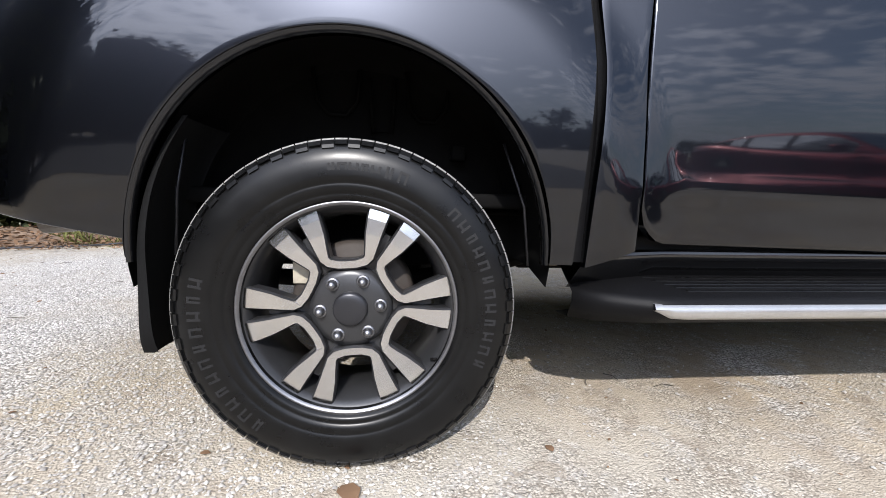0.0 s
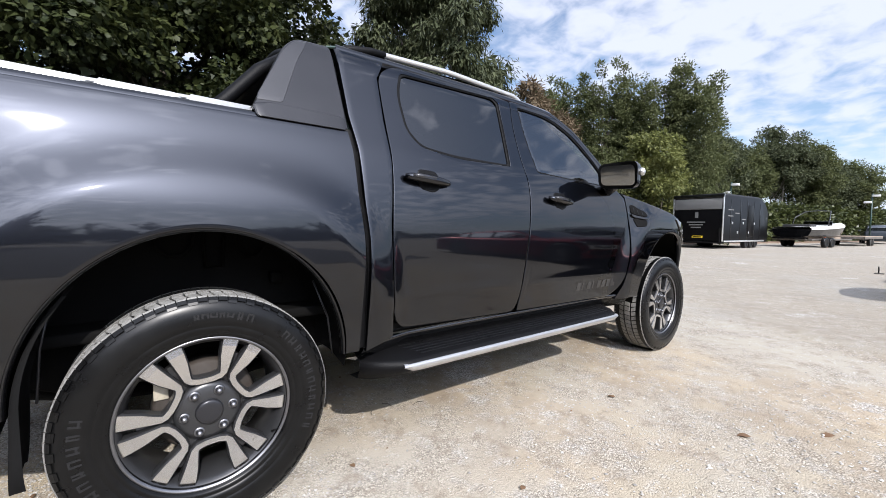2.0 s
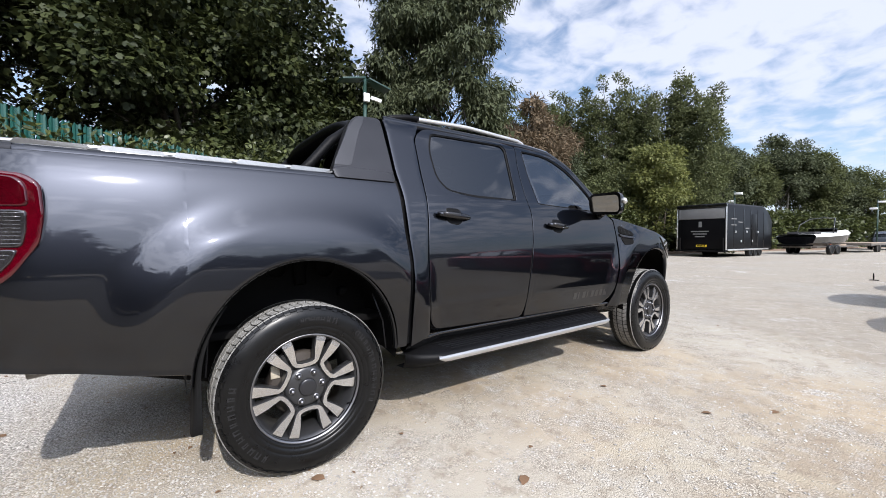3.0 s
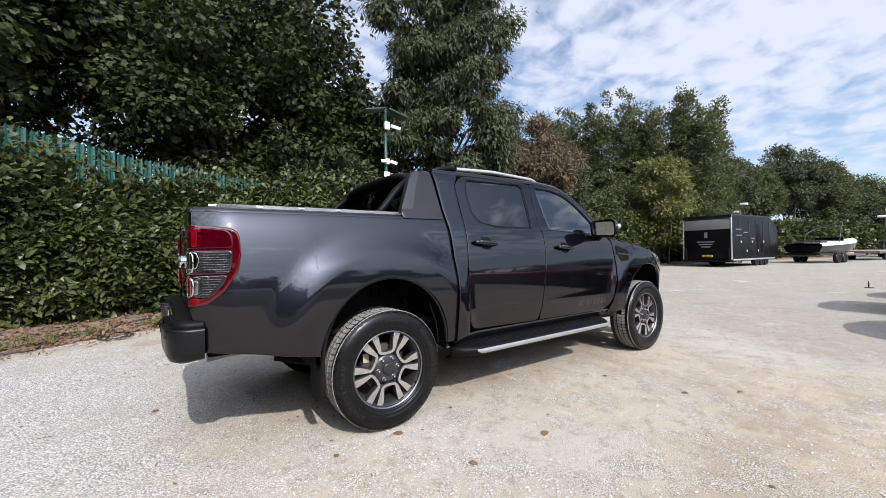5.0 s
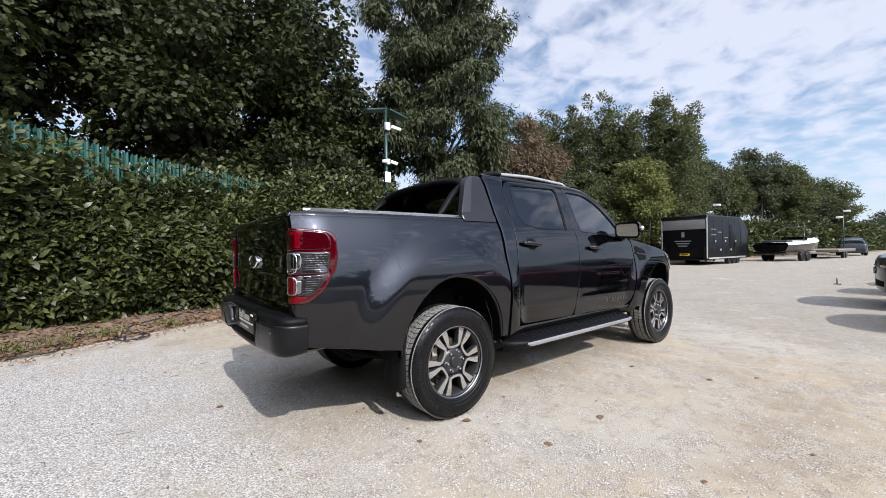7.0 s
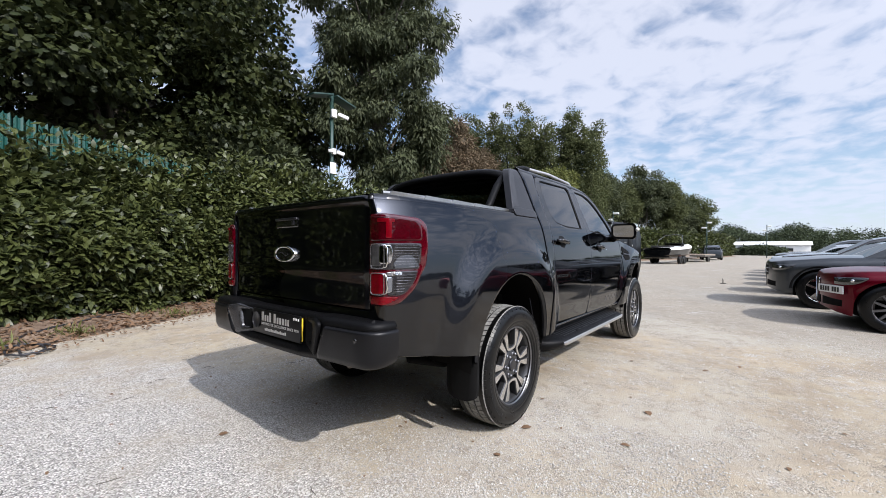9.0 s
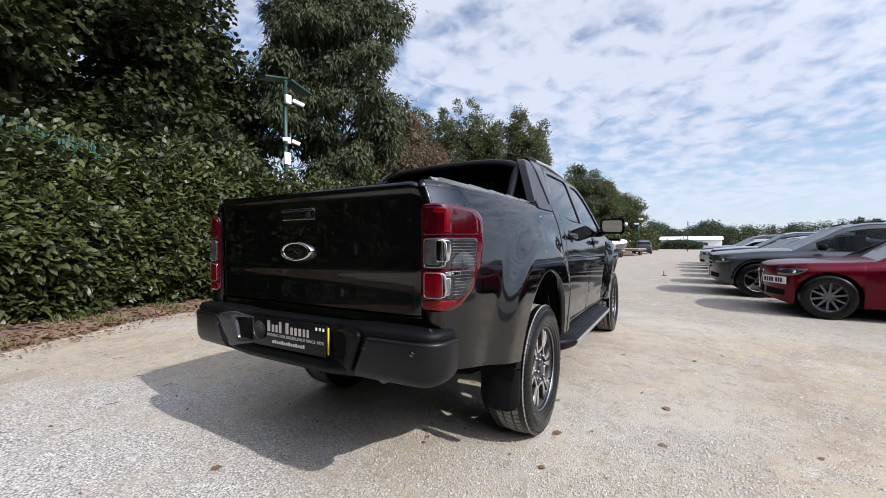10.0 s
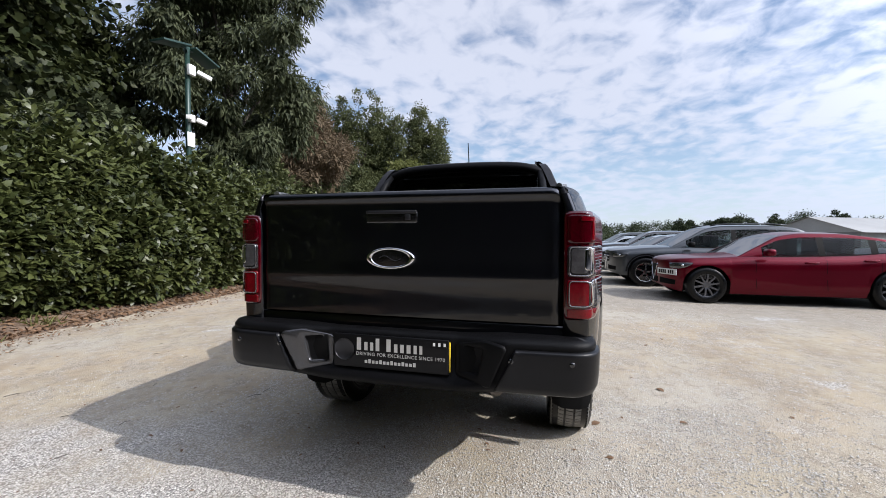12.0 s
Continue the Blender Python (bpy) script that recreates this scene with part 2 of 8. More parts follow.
# ---- mesh helpers ----
def mesh_from(name, verts, faces, mats=(), smooth=True, slots=None, crease=0):
    me = bpy.data.meshes.new(name)
    if isinstance(faces, np.ndarray):
        verts = np.asarray(verts, dtype=np.float32)
        n, k = faces.shape
        me.vertices.add(len(verts))
        me.vertices.foreach_set("co", verts.ravel())
        me.loops.add(n * k)
        me.loops.foreach_set("vertex_index", faces.astype(np.int32).ravel())
        me.polygons.add(n)
        me.polygons.foreach_set("loop_start", np.arange(0, n * k, k, dtype=np.int32))
        me.update(calc_edges=True)
    else:
        me.from_pydata([tuple(v) for v in verts], [], [tuple(f) for f in faces])
    for m in mats:
        me.materials.append(m)
    if slots is not None:
        me.polygons.foreach_set("material_index", np.asarray(slots, dtype=np.int32))
    if smooth:
        me.polygons.foreach_set("use_smooth", [True] * len(me.polygons))
    me.update()
    if crease and smooth:
        me.set_sharp_from_angle(angle=radians(crease))
    return me


def part(name, bm, mat, parent, label="", smooth=True):
    """One mesh object under a thing or a part. bm: a bmesh, or a ready mesh."""
    if isinstance(bm, bpy.types.Mesh):
        me = bm
    else:
        me = bpy.data.meshes.new(name)
        bm.to_mesh(me)
        bm.free()
        if smooth:
            me.polygons.foreach_set("use_smooth", [True] * len(me.polygons))
    if mat and not me.materials:
        me.materials.append(mat)
    ob = new(name, me)
    if parent:
        ob.parent = parent
    if label:
        tagged(ob, label)
    return ob


def thing(name, label, category, group="", kind="", at=None):
    ob = new(name)
    if at is not None:
        ob.matrix_world = at
    return tagged(ob, label, category, group, kind)


def box(bm, x0, x1, y0, y1, z0, z1, bevel=0.0, seg=2, m=None):
    """A box with rounded edges, added to bm."""
    b = bmesh.new()
    vs = [b.verts.new((x, y, z)) for x in (x0, x1) for y in (y0, y1) for z in (z0, z1)]
    for f in ((0, 1, 3, 2), (4, 6, 7, 5), (0, 4, 5, 1), (2, 3, 7, 6), (0, 2, 6, 4), (1, 5, 7, 3)):
        b.faces.new([vs[i] for i in f])
    bmesh.ops.recalc_face_normals(b, faces=b.faces)
    if bevel:
        bmesh.ops.bevel(b, geom=list(b.edges), offset=bevel, segments=seg, profile=0.6, affect="EDGES")
    if m is not None:
        b.transform(m)
    me = bpy.data.meshes.new("box")
    b.to_mesh(me)
    b.free()
    bm.from_mesh(me)
    bpy.data.meshes.remove(me)
    return bm


def boxes(*rows, bevel=0.0, m=None):
    bm = bmesh.new()
    for r in rows:
        box(bm, *r, bevel=bevel, m=m)
    return bm


def tube(bm, points, radii, sides=8, cap=True):
    """A round bar through points, with a radius for each."""
    points = [Vector(p) for p in points]
    if isinstance(radii, (int, float)):
        radii = [radii] * len(points)
    rings, up = [], None
    for i, p in enumerate(points):
        d = (points[min(i + 1, len(points) - 1)] - points[max(i - 1, 0)]).normalized()
        if up is None:
            up = Vector((0, 0, 1)) if abs(d.z) < 0.9 else Vector((1, 0, 0))
        a = d.cross(up).normalized()
        up = a.cross(d).normalized()
        rings.append([bm.verts.new(p + float(radii[i]) * (math.cos(2 * math.pi * k / sides) * a + math.sin(2 * math.pi * k / sides) * up)) for k in range(sides)])
    for r0, r1 in zip(rings, rings[1:]):
        for k in range(sides):
            bm.faces.new((r0[k], r0[(k + 1) % sides], r1[(k + 1) % sides], r1[k]))
    if cap:
        bm.faces.new(rings[0][::-1])
        bm.faces.new(rings[-1])
    return bm


def lathe(bm, profile, steps=64, turn=None, close=False):
    """Turns (radius, y) pairs round the y axis."""
    rings = []
    for k in range(steps):
        a = 2 * math.pi * k / steps
        rings.append([bm.verts.new((r * math.cos(a), y, r * math.sin(a))) for r, y in profile])
    n = len(profile)
    for k in range(steps):
        a, b = rings[k], rings[(k + 1) % steps]
        for i in range(n if close else n - 1):
            j = (i + 1) % n
            bm.faces.new((a[i], b[i], b[j], a[j]))
    return bm


def grid_mesh(name, pts, mats=(), flip=False, smooth=True, crease=0):
    """pts: array (rows, columns, 3)."""
    pts = np.asarray(pts, dtype=float)
    r, c = pts.shape[:2]
    idx = np.arange(r * c).reshape(r, c)
    f = np.stack([idx[:-1, :-1], idx[:-1, 1:], idx[1:, 1:], idx[1:, :-1]], -1).reshape(-1, 4)
    if flip:
        f = f[:, ::-1]
    return mesh_from(name, pts.reshape(-1, 3), f, mats, smooth, crease=crease)


def rounded(pts, r, n=5):
    """A closed outline with its corners rounded. r: one radius, or one for each corner."""
    out, k = [], len(pts)
    rs = [r] * k if isinstance(r, (int, float)) else r
    for i in range(k):
        p, a, b = Vector(pts[i]), Vector(pts[i - 1]), Vector(pts[(i + 1) % k])
        da, db = (a - p), (b - p)
        d = min(rs[i], 0.45 * da.length, 0.45 * db.length)
        s, e = p + da.normalized() * d, p + db.normalized() * d
        for j in range(n + 1):
            t = j / n
            q = (1 - t) ** 2 * s + 2 * t * (1 - t) * p + t * t * e
            out.append((q.x, q.y))
    return out


def by_angle(outline, centre, n=160):
    """The outline sampled at even angles round centre."""
    o = np.asarray(outline, dtype=float)
    o = np.vstack([o, o[:1]])
    seg = []
    for a, b in zip(o[:-1], o[1:]):
        m = max(2, int(np.hypot(*(b - a)) / 0.004))
        seg.append(a + (b - a) * np.linspace(0, 1, m, endpoint=False)[:, None])
    d = np.vstack(seg) - np.asarray(centre)
    ang, rad = np.arctan2(d[:, 1], d[:, 0]), np.hypot(d[:, 0], d[:, 1])
    order = np.argsort(ang)
    want = np.linspace(-math.pi, math.pi, n, endpoint=False)
    rr = np.interp(want, ang[order], rad[order], period=2 * math.pi)
    return np.stack([centre[0] + rr * np.cos(want), centre[1] + rr * np.sin(want)], -1)


def skin_panel(name, outer, inner, surf, side=-1, loops=14, n=160, depth=0.03, inner_depth=0.02, lift=0.0, centre=None, mats=(), inset=0.005):
    """A body panel on the surface half-width = surf(x, z), between an outline and, where given, an opening in it. side: -1 right, 1 left."""
    if centre is None:
        base = np.asarray(inner if inner is not None else outer)
        centre = (base.min(0) + base.max(0)) / 2
    o = by_angle(outer, centre, n)
    i = by_angle(inner, centre, n) if inner is not None else centre + (o - centre) * 0.02
    rows, depths = [], []
    length = np.linalg.norm(o - i, axis=1).mean()
    step = inset / max(length, 1e-6)
    for t, d in [(0, depth), (0, inset * 0.8), (step * 0.4, inset * 0.25), (step, 0)] + [(k / loops, 0) for k in range(1, loops)] + (
            [(1 - step, 0), (1, inset * 0.6), (1, inner_depth)] if inner is not None else [(1, 0)]):
        rows.append(o + (i - o) * t)
        depths.append(d)
    pts = []
    for q, d in zip(rows, depths):
        y = surf(q[:, 0], q[:, 1]) + lift - d
        pts.append(np.stack([q[:, 0], side * y, q[:, 1]], -1))
    pts = np.asarray(pts)
    r, c = pts.shape[:2]
    idx = np.arange(r * c).reshape(r, c)
    nxt = np.roll(idx, -1, 1)
    f = np.stack([idx[:-1], nxt[:-1], nxt[1:], idx[1:]], -1).reshape(-1, 4)
    if side > 0:
        f = f[:, ::-1]
    faces = [tuple(x) for x in f]
    if inner is None:
        cap = list(idx[-1])
        faces.append(tuple(cap if side < 0 else cap[::-1]))
    return mesh_from(name, pts.reshape(-1, 3), faces, mats, crease=16)


def column_panel(name, xs, low, high, surf, side=-1, rows=36, depth=0.03, mats=(), end=None):
    """A body panel of upright columns between the curves low(x) and high(x), with turned-in edges. end(x, z): shifts columns in x."""
    cols = []
    for x in xs:
        z0, z1 = low(x), high(x)
        zs = np.concatenate([[z0, z0, z0 + 0.002], np.linspace(z0 + 0.006, z1 - 0.006, rows), [z1 - 0.002, z1, z1]])
        ds = np.concatenate([[depth, 0.004, 0.001], np.zeros(rows), [0.001, 0.004, depth]])
        xx = np.full(len(zs), x) if end is None else end(x, zs)
        y = surf(xx, zs) - ds
        cols.append(np.stack([xx, side * y, zs], -1))
    first, last = np.array(cols[0]), np.array(cols[-1])
    first[:, 1] -= side * depth
    last[:, 1] -= side * depth
    cols = [first] + cols + [last]
    return grid_mesh(name, cols, mats, flip=side < 0, crease=28)


# ---- ground ----
def ground_material():
    m = bpy.data.materials.new("pale_gravel")
    m.use_nodes = True
    nodes, links = m.node_tree.nodes, m.node_tree.links
    p = nodes["Principled BSDF"]
    p.inputs["Roughness"].default_value = 0.95
    p.inputs["Specular IOR Level"].default_value = 0.15
    tc = nodes.new("ShaderNodeTexCoord")

    def noise_at(scale, detail=4.0, rough=0.55):
        n = nodes.new("ShaderNodeTexNoise")
        n.inputs["Scale"].default_value, n.inputs["Detail"].default_value, n.inputs["Roughness"].default_value = scale, detail, rough
        links.new(tc.outputs["Object"], n.inputs["Vector"])
        return n.outputs["Fac"]

    def ramp(fac, a, b):
        r = nodes.new("ShaderNodeMapRange")
        r.interpolation_type = "SMOOTHSTEP"
        r.inputs["From Min"].default_value, r.inputs["From Max"].default_value = a, b
        links.new(fac, r.inputs["Value"])
        return r.outputs[0]

    def blend(fac, a, b, mode="MIX"):
        x = nodes.new("ShaderNodeMix")
        x.data_type, x.blend_type = "RGBA", mode
        if isinstance(fac, float):
            x.inputs["Factor"].default_value = fac
        else:
            links.new(fac, x.inputs["Factor"])
        for sock, v in (("A", a), ("B", b)):
            if isinstance(v, tuple):
                x.inputs[sock].default_value = (*v, 1)
            else:
                links.new(v, x.inputs[sock])
        return x.outputs["Result"]

    # grey stone chips with open joints lie behind the truck; elsewhere trodden cream and pinkish dust
    sep = nodes.new("ShaderNodeSeparateXYZ")
    links.new(tc.outputs["Object"], sep.inputs[0])

    def calc(op, u, v):
        n = nodes.new("ShaderNodeMath")
        n.operation = op
        for k, q in enumerate((u, v)):
            if isinstance(q, (int, float)):
                n.inputs[k].default_value = q
            else:
                links.new(q, n.inputs[k])
        return n.outputs[0]

    dx = calc("MULTIPLY", calc("ADD", sep.outputs["X"], 2.3), 0.62)
    dy = calc("MULTIPLY", calc("ADD", sep.outputs["Y"], -0.9), 0.36)
    away = calc("ADD", calc("MULTIPLY", dx, dx), calc("MULTIPLY", dy, dy))
    loose = ramp(calc("ADD", calc("MULTIPLY", away, -0.38), calc("MULTIPLY", noise_at(1.6, 6, 0.65), 1.6)), 0.10, 0.85)
    patch = ramp(noise_at(0.9, 7, 0.7), 0.57, 0.67)
    where = calc("MAXIMUM", calc("MAXIMUM", loose, calc("MULTIPLY", patch, 0.8)), calc("MULTIPLY", ramp(noise_at(9.0, 6, 0.7), 0.50, 0.62), 0.30))
    dust = blend(ramp(noise_at(0.45, 5), 0.42, 0.60), (0.375, 0.327, 0.243), (0.388, 0.320, 0.229))
    dust = blend(ramp(noise_at(1.1, 7, 0.68), 0.45, 0.64), dust, (0.290, 0.236, 0.172))
    dust = blend(ramp(noise_at(0.33, 3), 0.50, 0.66), dust, (0.385, 0.352, 0.292))
    bare = ramp(calc("ADD", calc("SUBTRACT", sep.outputs["X"], calc("MULTIPLY", sep.outputs["Y"], 0.35)), calc("MULTIPLY", noise_at(0.8, 5, 0.65), 3.0)), 5.8, 7.6)
    dust = blend(calc("MULTIPLY", bare, 0.60), dust, (0.245, 0.235, 0.215))

    def pebbles(scale, low, high, joint):
        chip = nodes.new("ShaderNodeTexVoronoi")
        chip.inputs["Scale"].default_value = scale
        warp = nodes.new("ShaderNodeTexNoise")
        warp.inputs["Scale"].default_value, warp.inputs["Detail"].default_value = 0.7 * scale, 2.0
        links.new(tc.outputs["Object"], warp.inputs["Vector"])
        shift = nodes.new("ShaderNodeVectorMath")
        shift.operation = "MULTIPLY_ADD"
        shift.inputs[1].default_value = (0.9 / scale,) * 3
        links.new(warp.outputs["Color"], shift.inputs[0])
        links.new(tc.outputs["Object"], shift.inputs[2])
        links.new(shift.outputs[0], chip.inputs["Vector"])
        grey = nodes.new("ShaderNodeSeparateColor")
        links.new(chip.outputs["Color"], grey.inputs[0])
        tone = blend(grey.outputs[0], low, high)
        return blend(ramp(chip.outputs["Distance"], 0.42, 0.72), tone, joint), chip

    stone, chips = pebbles(104.0, (0.33, 0.317, 0.297), (0.80, 0.772, 0.722), (0.19, 0.180, 0.168))
    grit, fine = pebbles(150.0, (0.23, 0.206, 0.168), (0.62, 0.560, 0.470), (0.14, 0.122, 0.098))
    fleck = ramp(noise_at(38.0, 5, 0.75), 0.60, 0.72)
    col = blend(where, blend(calc("MULTIPLY", ramp(noise_at(2.6, 7, 0.74), 0.44, 0.60), 0.72), dust, grit), stone)
    col = blend(calc("MULTIPLY", ramp(noise_at(7.0, 8, 0.78), 0.52, 0.62), calc("MULTIPLY", calc("SUBTRACT", 1.0, where), 0.55)), col, (0.215, 0.175, 0.132))
    col = blend(calc("MULTIPLY", fleck, 0.55), col, (0.19, 0.17, 0.145))
    links.new(col, p.inputs["Base Color"])
    h = nodes.new("ShaderNodeMath")
    h.operation = "MULTIPLY_ADD"
    links.new(calc("MULTIPLY", chips.outputs["Distance"], calc("ADD", where, 0.15)), h.inputs[0])
    h.inputs[1].default_value = -1.1
    links.new(calc("ADD", calc("MULTIPLY", fine.outputs["Distance"], -0.4), calc("MULTIPLY", noise_at(240.0, 3, 0.6), 0.35)), h.inputs[2])
    bp = nodes.new("ShaderNodeBump")
    bp.inputs["Strength"].default_value, bp.inputs["Distance"].default_value = 0.85, 0.0075
    links.new(h.outputs[0], bp.inputs["Height"])
    links.new(bp.outputs[0], p.inputs["Normal"])
    return m


GRAVEL = ground_material()
EARTH = material("earth_and_litter", (0.095, 0.062, 0.042), 0.95, 0.0, (0.25, 0.175, 0.12), 5, 45, bump=0.8, bump_scale=60)

# where the gravel ends along the hedge, and the hedge's foot behind it
EDGE = [(-16, -3.0), (-9.0, 0.4), (-5.0, 2.35), (-2.85, 3.5), (-1.2, 4.5), (0.6, 5.32), (2.5, 5.50), (4.5, 5.72), (8, 6.4), (14, 8.0), (20, 9.2), (30, 8.2), (42, 4.8), (60, 1.8), (75, 0.2)]
HEDGE = [(-16, -1.0), (-9.0, 2.3), (-5.0, 3.85), (-3.0, 4.75), (-1.2, 5.5), (0.6, 5.95), (2.5, 6.02), (4.5, 6.16), (8, 6.95), (14, 8.8), (20, 10.2), (30, 9.4), (42, 5.6), (60, 2.6), (75, 1.0)]


def along(line, x):
    return float(np.interp(x, [p[0] for p in line], [p[1] for p in line]))


def ground_height(x, y):
    """The yard is flat, with shallow unevenness, and rises a little under the hedge."""
    z = 0.012 * noise.noise((x * 0.35, y * 0.35, 3)) + 0.004 * noise.noise((x * 1.7, y * 1.7, 9))
    near = max(0.0, 1.0 - abs(x - 1.2) / 3.5) * max(0.0, 1.0 - abs(y) / 2.2)
    z *= 1 - min(1.0, 1.6 * near)
    return z + 0.16 * min(1.0, max(0.0, (y - along(EDGE, x) + 0.1) / 1.2))


def sheet(xs, ys):
    return [[(x, y, ground_height(x, y)) for y in ys] for x in xs]


gx = np.unique(np.concatenate([np.linspace(-3000, -40, 12), np.linspace(-40, -8, 33), np.linspace(-8, 12, 161), np.linspace(12, 60, 49), np.linspace(60, 3000, 14)]))
gy = np.unique(np.concatenate([np.linspace(-3000, -40, 12), np.linspace(-40, -8, 33), np.linspace(-8, 10, 145), np.linspace(10, 40, 31), np.linspace(40, 3000, 14)]))
ground = new("ground", grid_mesh("ground", sheet(gx, gy), (GRAVEL,), flip=True))
tagged(ground, "pale cream and grey gravel yard with stone chips", "gravel ground", kind="structure")


def strip_between(name, xs, inner, outer, lift, mat):
    pts = []
    for x in xs:
        a, b = along(inner, x), along(outer, x) + 1.0
        pts.append([(x, a + (b - a) * t + 0.10 * noise.noise((x * 2.1, 5.0, 0)) * (1 - t), 0) for t in np.linspace(0, 1, 10)])
    pts = [[(x, y, ground_height(x, y) + lift * min(1.0, 6 * k / 9)) for k, (x, y, _) in enumerate(r)] for r in pts]
    return new(name, grid_mesh(name, pts, (mat,), flip=True))


bed_strip = strip_between("border_soil", np.linspace(-16, 75, 460), EDGE, HEDGE, 0.02, EARTH)
tagged(bed_strip, "brown soil and leaf litter along the hedge foot", "soil", kind="structure")


# an unseen tarmac lane along the yard, added to darken the truck flank's mirror images
TARMAC = material("old_tarmac", (0.045, 0.045, 0.048), 0.9, 0.0, (0.030, 0.030, 0.032), 0.8, 60, bump=0.5, bump_scale=120)
lane_xs, lane_ys = np.linspace(-40, 4.4, 90), np.linspace(-30, -5.7, 50)
lane = new("road", grid_mesh("road", [[(x, y + 0.15 * noise.noise((x * 0.5, 2.0, 0)), ground_height(x, y) + 0.012) for y in lane_ys] for x in lane_xs], (TARMAC,), flip=True))
tagged(lane, "unseen dark grey tarmac lane added along the gravel yard", "road", kind="structure")


# ---- the pickup truck ----
ARCHES = ((0.0, 0.455, 0.485), (3.225, 0.45, 0.475))
HALF_Z = [0.2, 0.5, 0.60, 0.68, 0.75, 0.80, 0.85, 0.90, 0.95, 1.0, 1.05, 1.10, 1.16, 1.22, 1.28, 1.32, 1.5, 1.7, 1.76, 1.8, 1.9]
HALF_Y = [0.79, 0.838, 0.847, 0.8545, 0.8605, 0.8640, 0.8665, 0.8680, 0.8680, 0.8658, 0.8618, 0.8560, 0.847, 0.836, 0.822, 0.810, 0.74, 0.66, 0.625, 0.58, 0.45]
_fine = np.arange(0.2, 1.9, 0.005)
_soft = np.convolve(np.pad(np.interp(_fine, HALF_Z, HALF_Y), 4, mode="edge"), np.ones(9) / 9, mode="valid")


def arch_line(x, cx, a, b):
    u = np.clip(1 - ((x - cx) / a) ** 2, 0, None)
    return 0.495 + b * np.sqrt(u)


def truck_half(x, z):
    """Half the truck's width at length x and height z."""
    x, z = np.asarray(x, float), np.asarray(z, float)
    y = np.interp(z, _fine, _soft)
    for cx, a, b in ARCHES:
        r = np.sqrt(((x - cx) / a) ** 2 + (np.maximum(z - 0.495, 0) / b) ** 2)
        q = np.clip((1.78 - r) / 0.46, 0, 1)
        y = y + 0.046 * q * q * (3 - 2 * q) * (lambda c: c * c * (3 - 2 * c))(np.clip((1.34 - z) / 0.30, 0, 1))
    along_doors = np.clip((x - 0.56) / 0.12, 0, 1) * np.clip((2.70 - x) / 0.2, 0, 1)
    y = y + along_doors * 0.0034 * np.exp(-((z - 0.680) / 0.030) ** 2)
    y = y - 0.055 * np.clip(-0.46 - x, 0, None) ** 2 / (np.clip(-0.46 - x, 0, None) + 0.12) - 1.25 * np.clip(-0.86 - x, 0, None) ** 2
    y = y - 0.55 * np.clip(x - 3.25, 0, None) ** 2
    return y


truck = thing("pickup_truck", "dark grey metallic double-cab pickup truck, clean, parked on gravel", "pickup truck")


def bed_low(x):
    if abs(x) < 0.455:
        return float(arch_line(x, 0.0, 0.455, 0.485))
    return float(np.interp(x, [-1.07, -0.455, 0.455, 0.6], [0.655, 0.545, 0.50, 0.49])) if x < 0 else 0.495


def bed_end(x, z):
    """The front end of the bed leans with the cab's rear edge."""
    t = np.clip((x - 0.2) / 0.31, 0, 1)
    return x + t * np.interp(z, [0.5, 0.95, 1.30, 1.40], [0.004, 0.022, 0.008, -0.006])


def arch_xs(c, a, n):
    return c + a * np.sin(np.linspace(-math.pi / 2, math.pi / 2, n))


bed_xs = np.concatenate([np.linspace(-1.061, -0.47, 26), [-0.4551], arch_xs(0, 0.4549, 64), [0.4551], np.linspace(0.465, 0.51, 5)])
for side in (-1, 1):
    part("bed_side", column_panel("bed_side", bed_xs, bed_low, lambda x: 1.375, truck_half, side, 40, 0.035, (PAINT,), bed_end), None, truck)
    # rail cap along the bed's top, with its silver load rail
    xs = np.linspace(-1.06, 0.50, 40)
    cap = [[(x, side * (truck_half(x, 1.375) - w - 0.004), z) for w, z in ((0.0, 1.372), (0.004, 1.388), (0.02, 1.398), (0.07, 1.402), (0.10, 1.395), (0.105, 1.34))] for x in xs]
    part("bed_rail_cap", grid_mesh("bed_rail_cap", cap, (PAINT,), flip=side < 0), None, truck)
    bm = bmesh.new()
    for k in range(5):
        a = -0.96 + k * 0.23
        pts = [(a + 0.005, 1.404), (a + 0.02, 1.424), (a + 0.205, 1.420), (a + 0.225, 1.404)]
        for y0, y1 in ((0.055, 0.092),):
            vs = [[bm.verts.new((x, side * (float(truck_half(x, 1.375)) - w), z)) for x, z in pts] for w in (y0, y1)]
            for i in range(4):
                j = (i + 1) % 4
                bm.faces.new((vs[0][i], vs[0][j], vs[1][j], vs[1][i]))
            bm.faces.new(vs[0][::-1])
            bm.faces.new(vs[1])
    bmesh.ops.recalc_face_normals(bm, faces=bm.faces)
    tube(bm, [(x, side * (float(truck_half(x, 1.375)) - 0.074), 1.412) for x in np.linspace(-0.98, 0.21, 14)], 0.013, 8)
    part("load_rail", bm, RAIL, truck, "satin silver load rail", smooth=False)

# bed inside and roller cover
bm = boxes((-1.04, 0.5, -0.70, 0.70, 0.62, 0.66), bevel=0.01)
part("bed_floor", bm, UNDER, truck)
cover = [[(x, y, 1.365 + 0.006 * math.cos(x * 140) + 0.012 * (1 - (y / 0.72) ** 2)) for y in np.linspace(-0.70, 0.70, 12)] for x in np.linspace(-1.02, 0.16, 160)]
part("roller_cover", grid_mesh("roller_cover", cover, (PLASTIC,), flip=True), None, truck, "black ribbed roller cover over the bed")

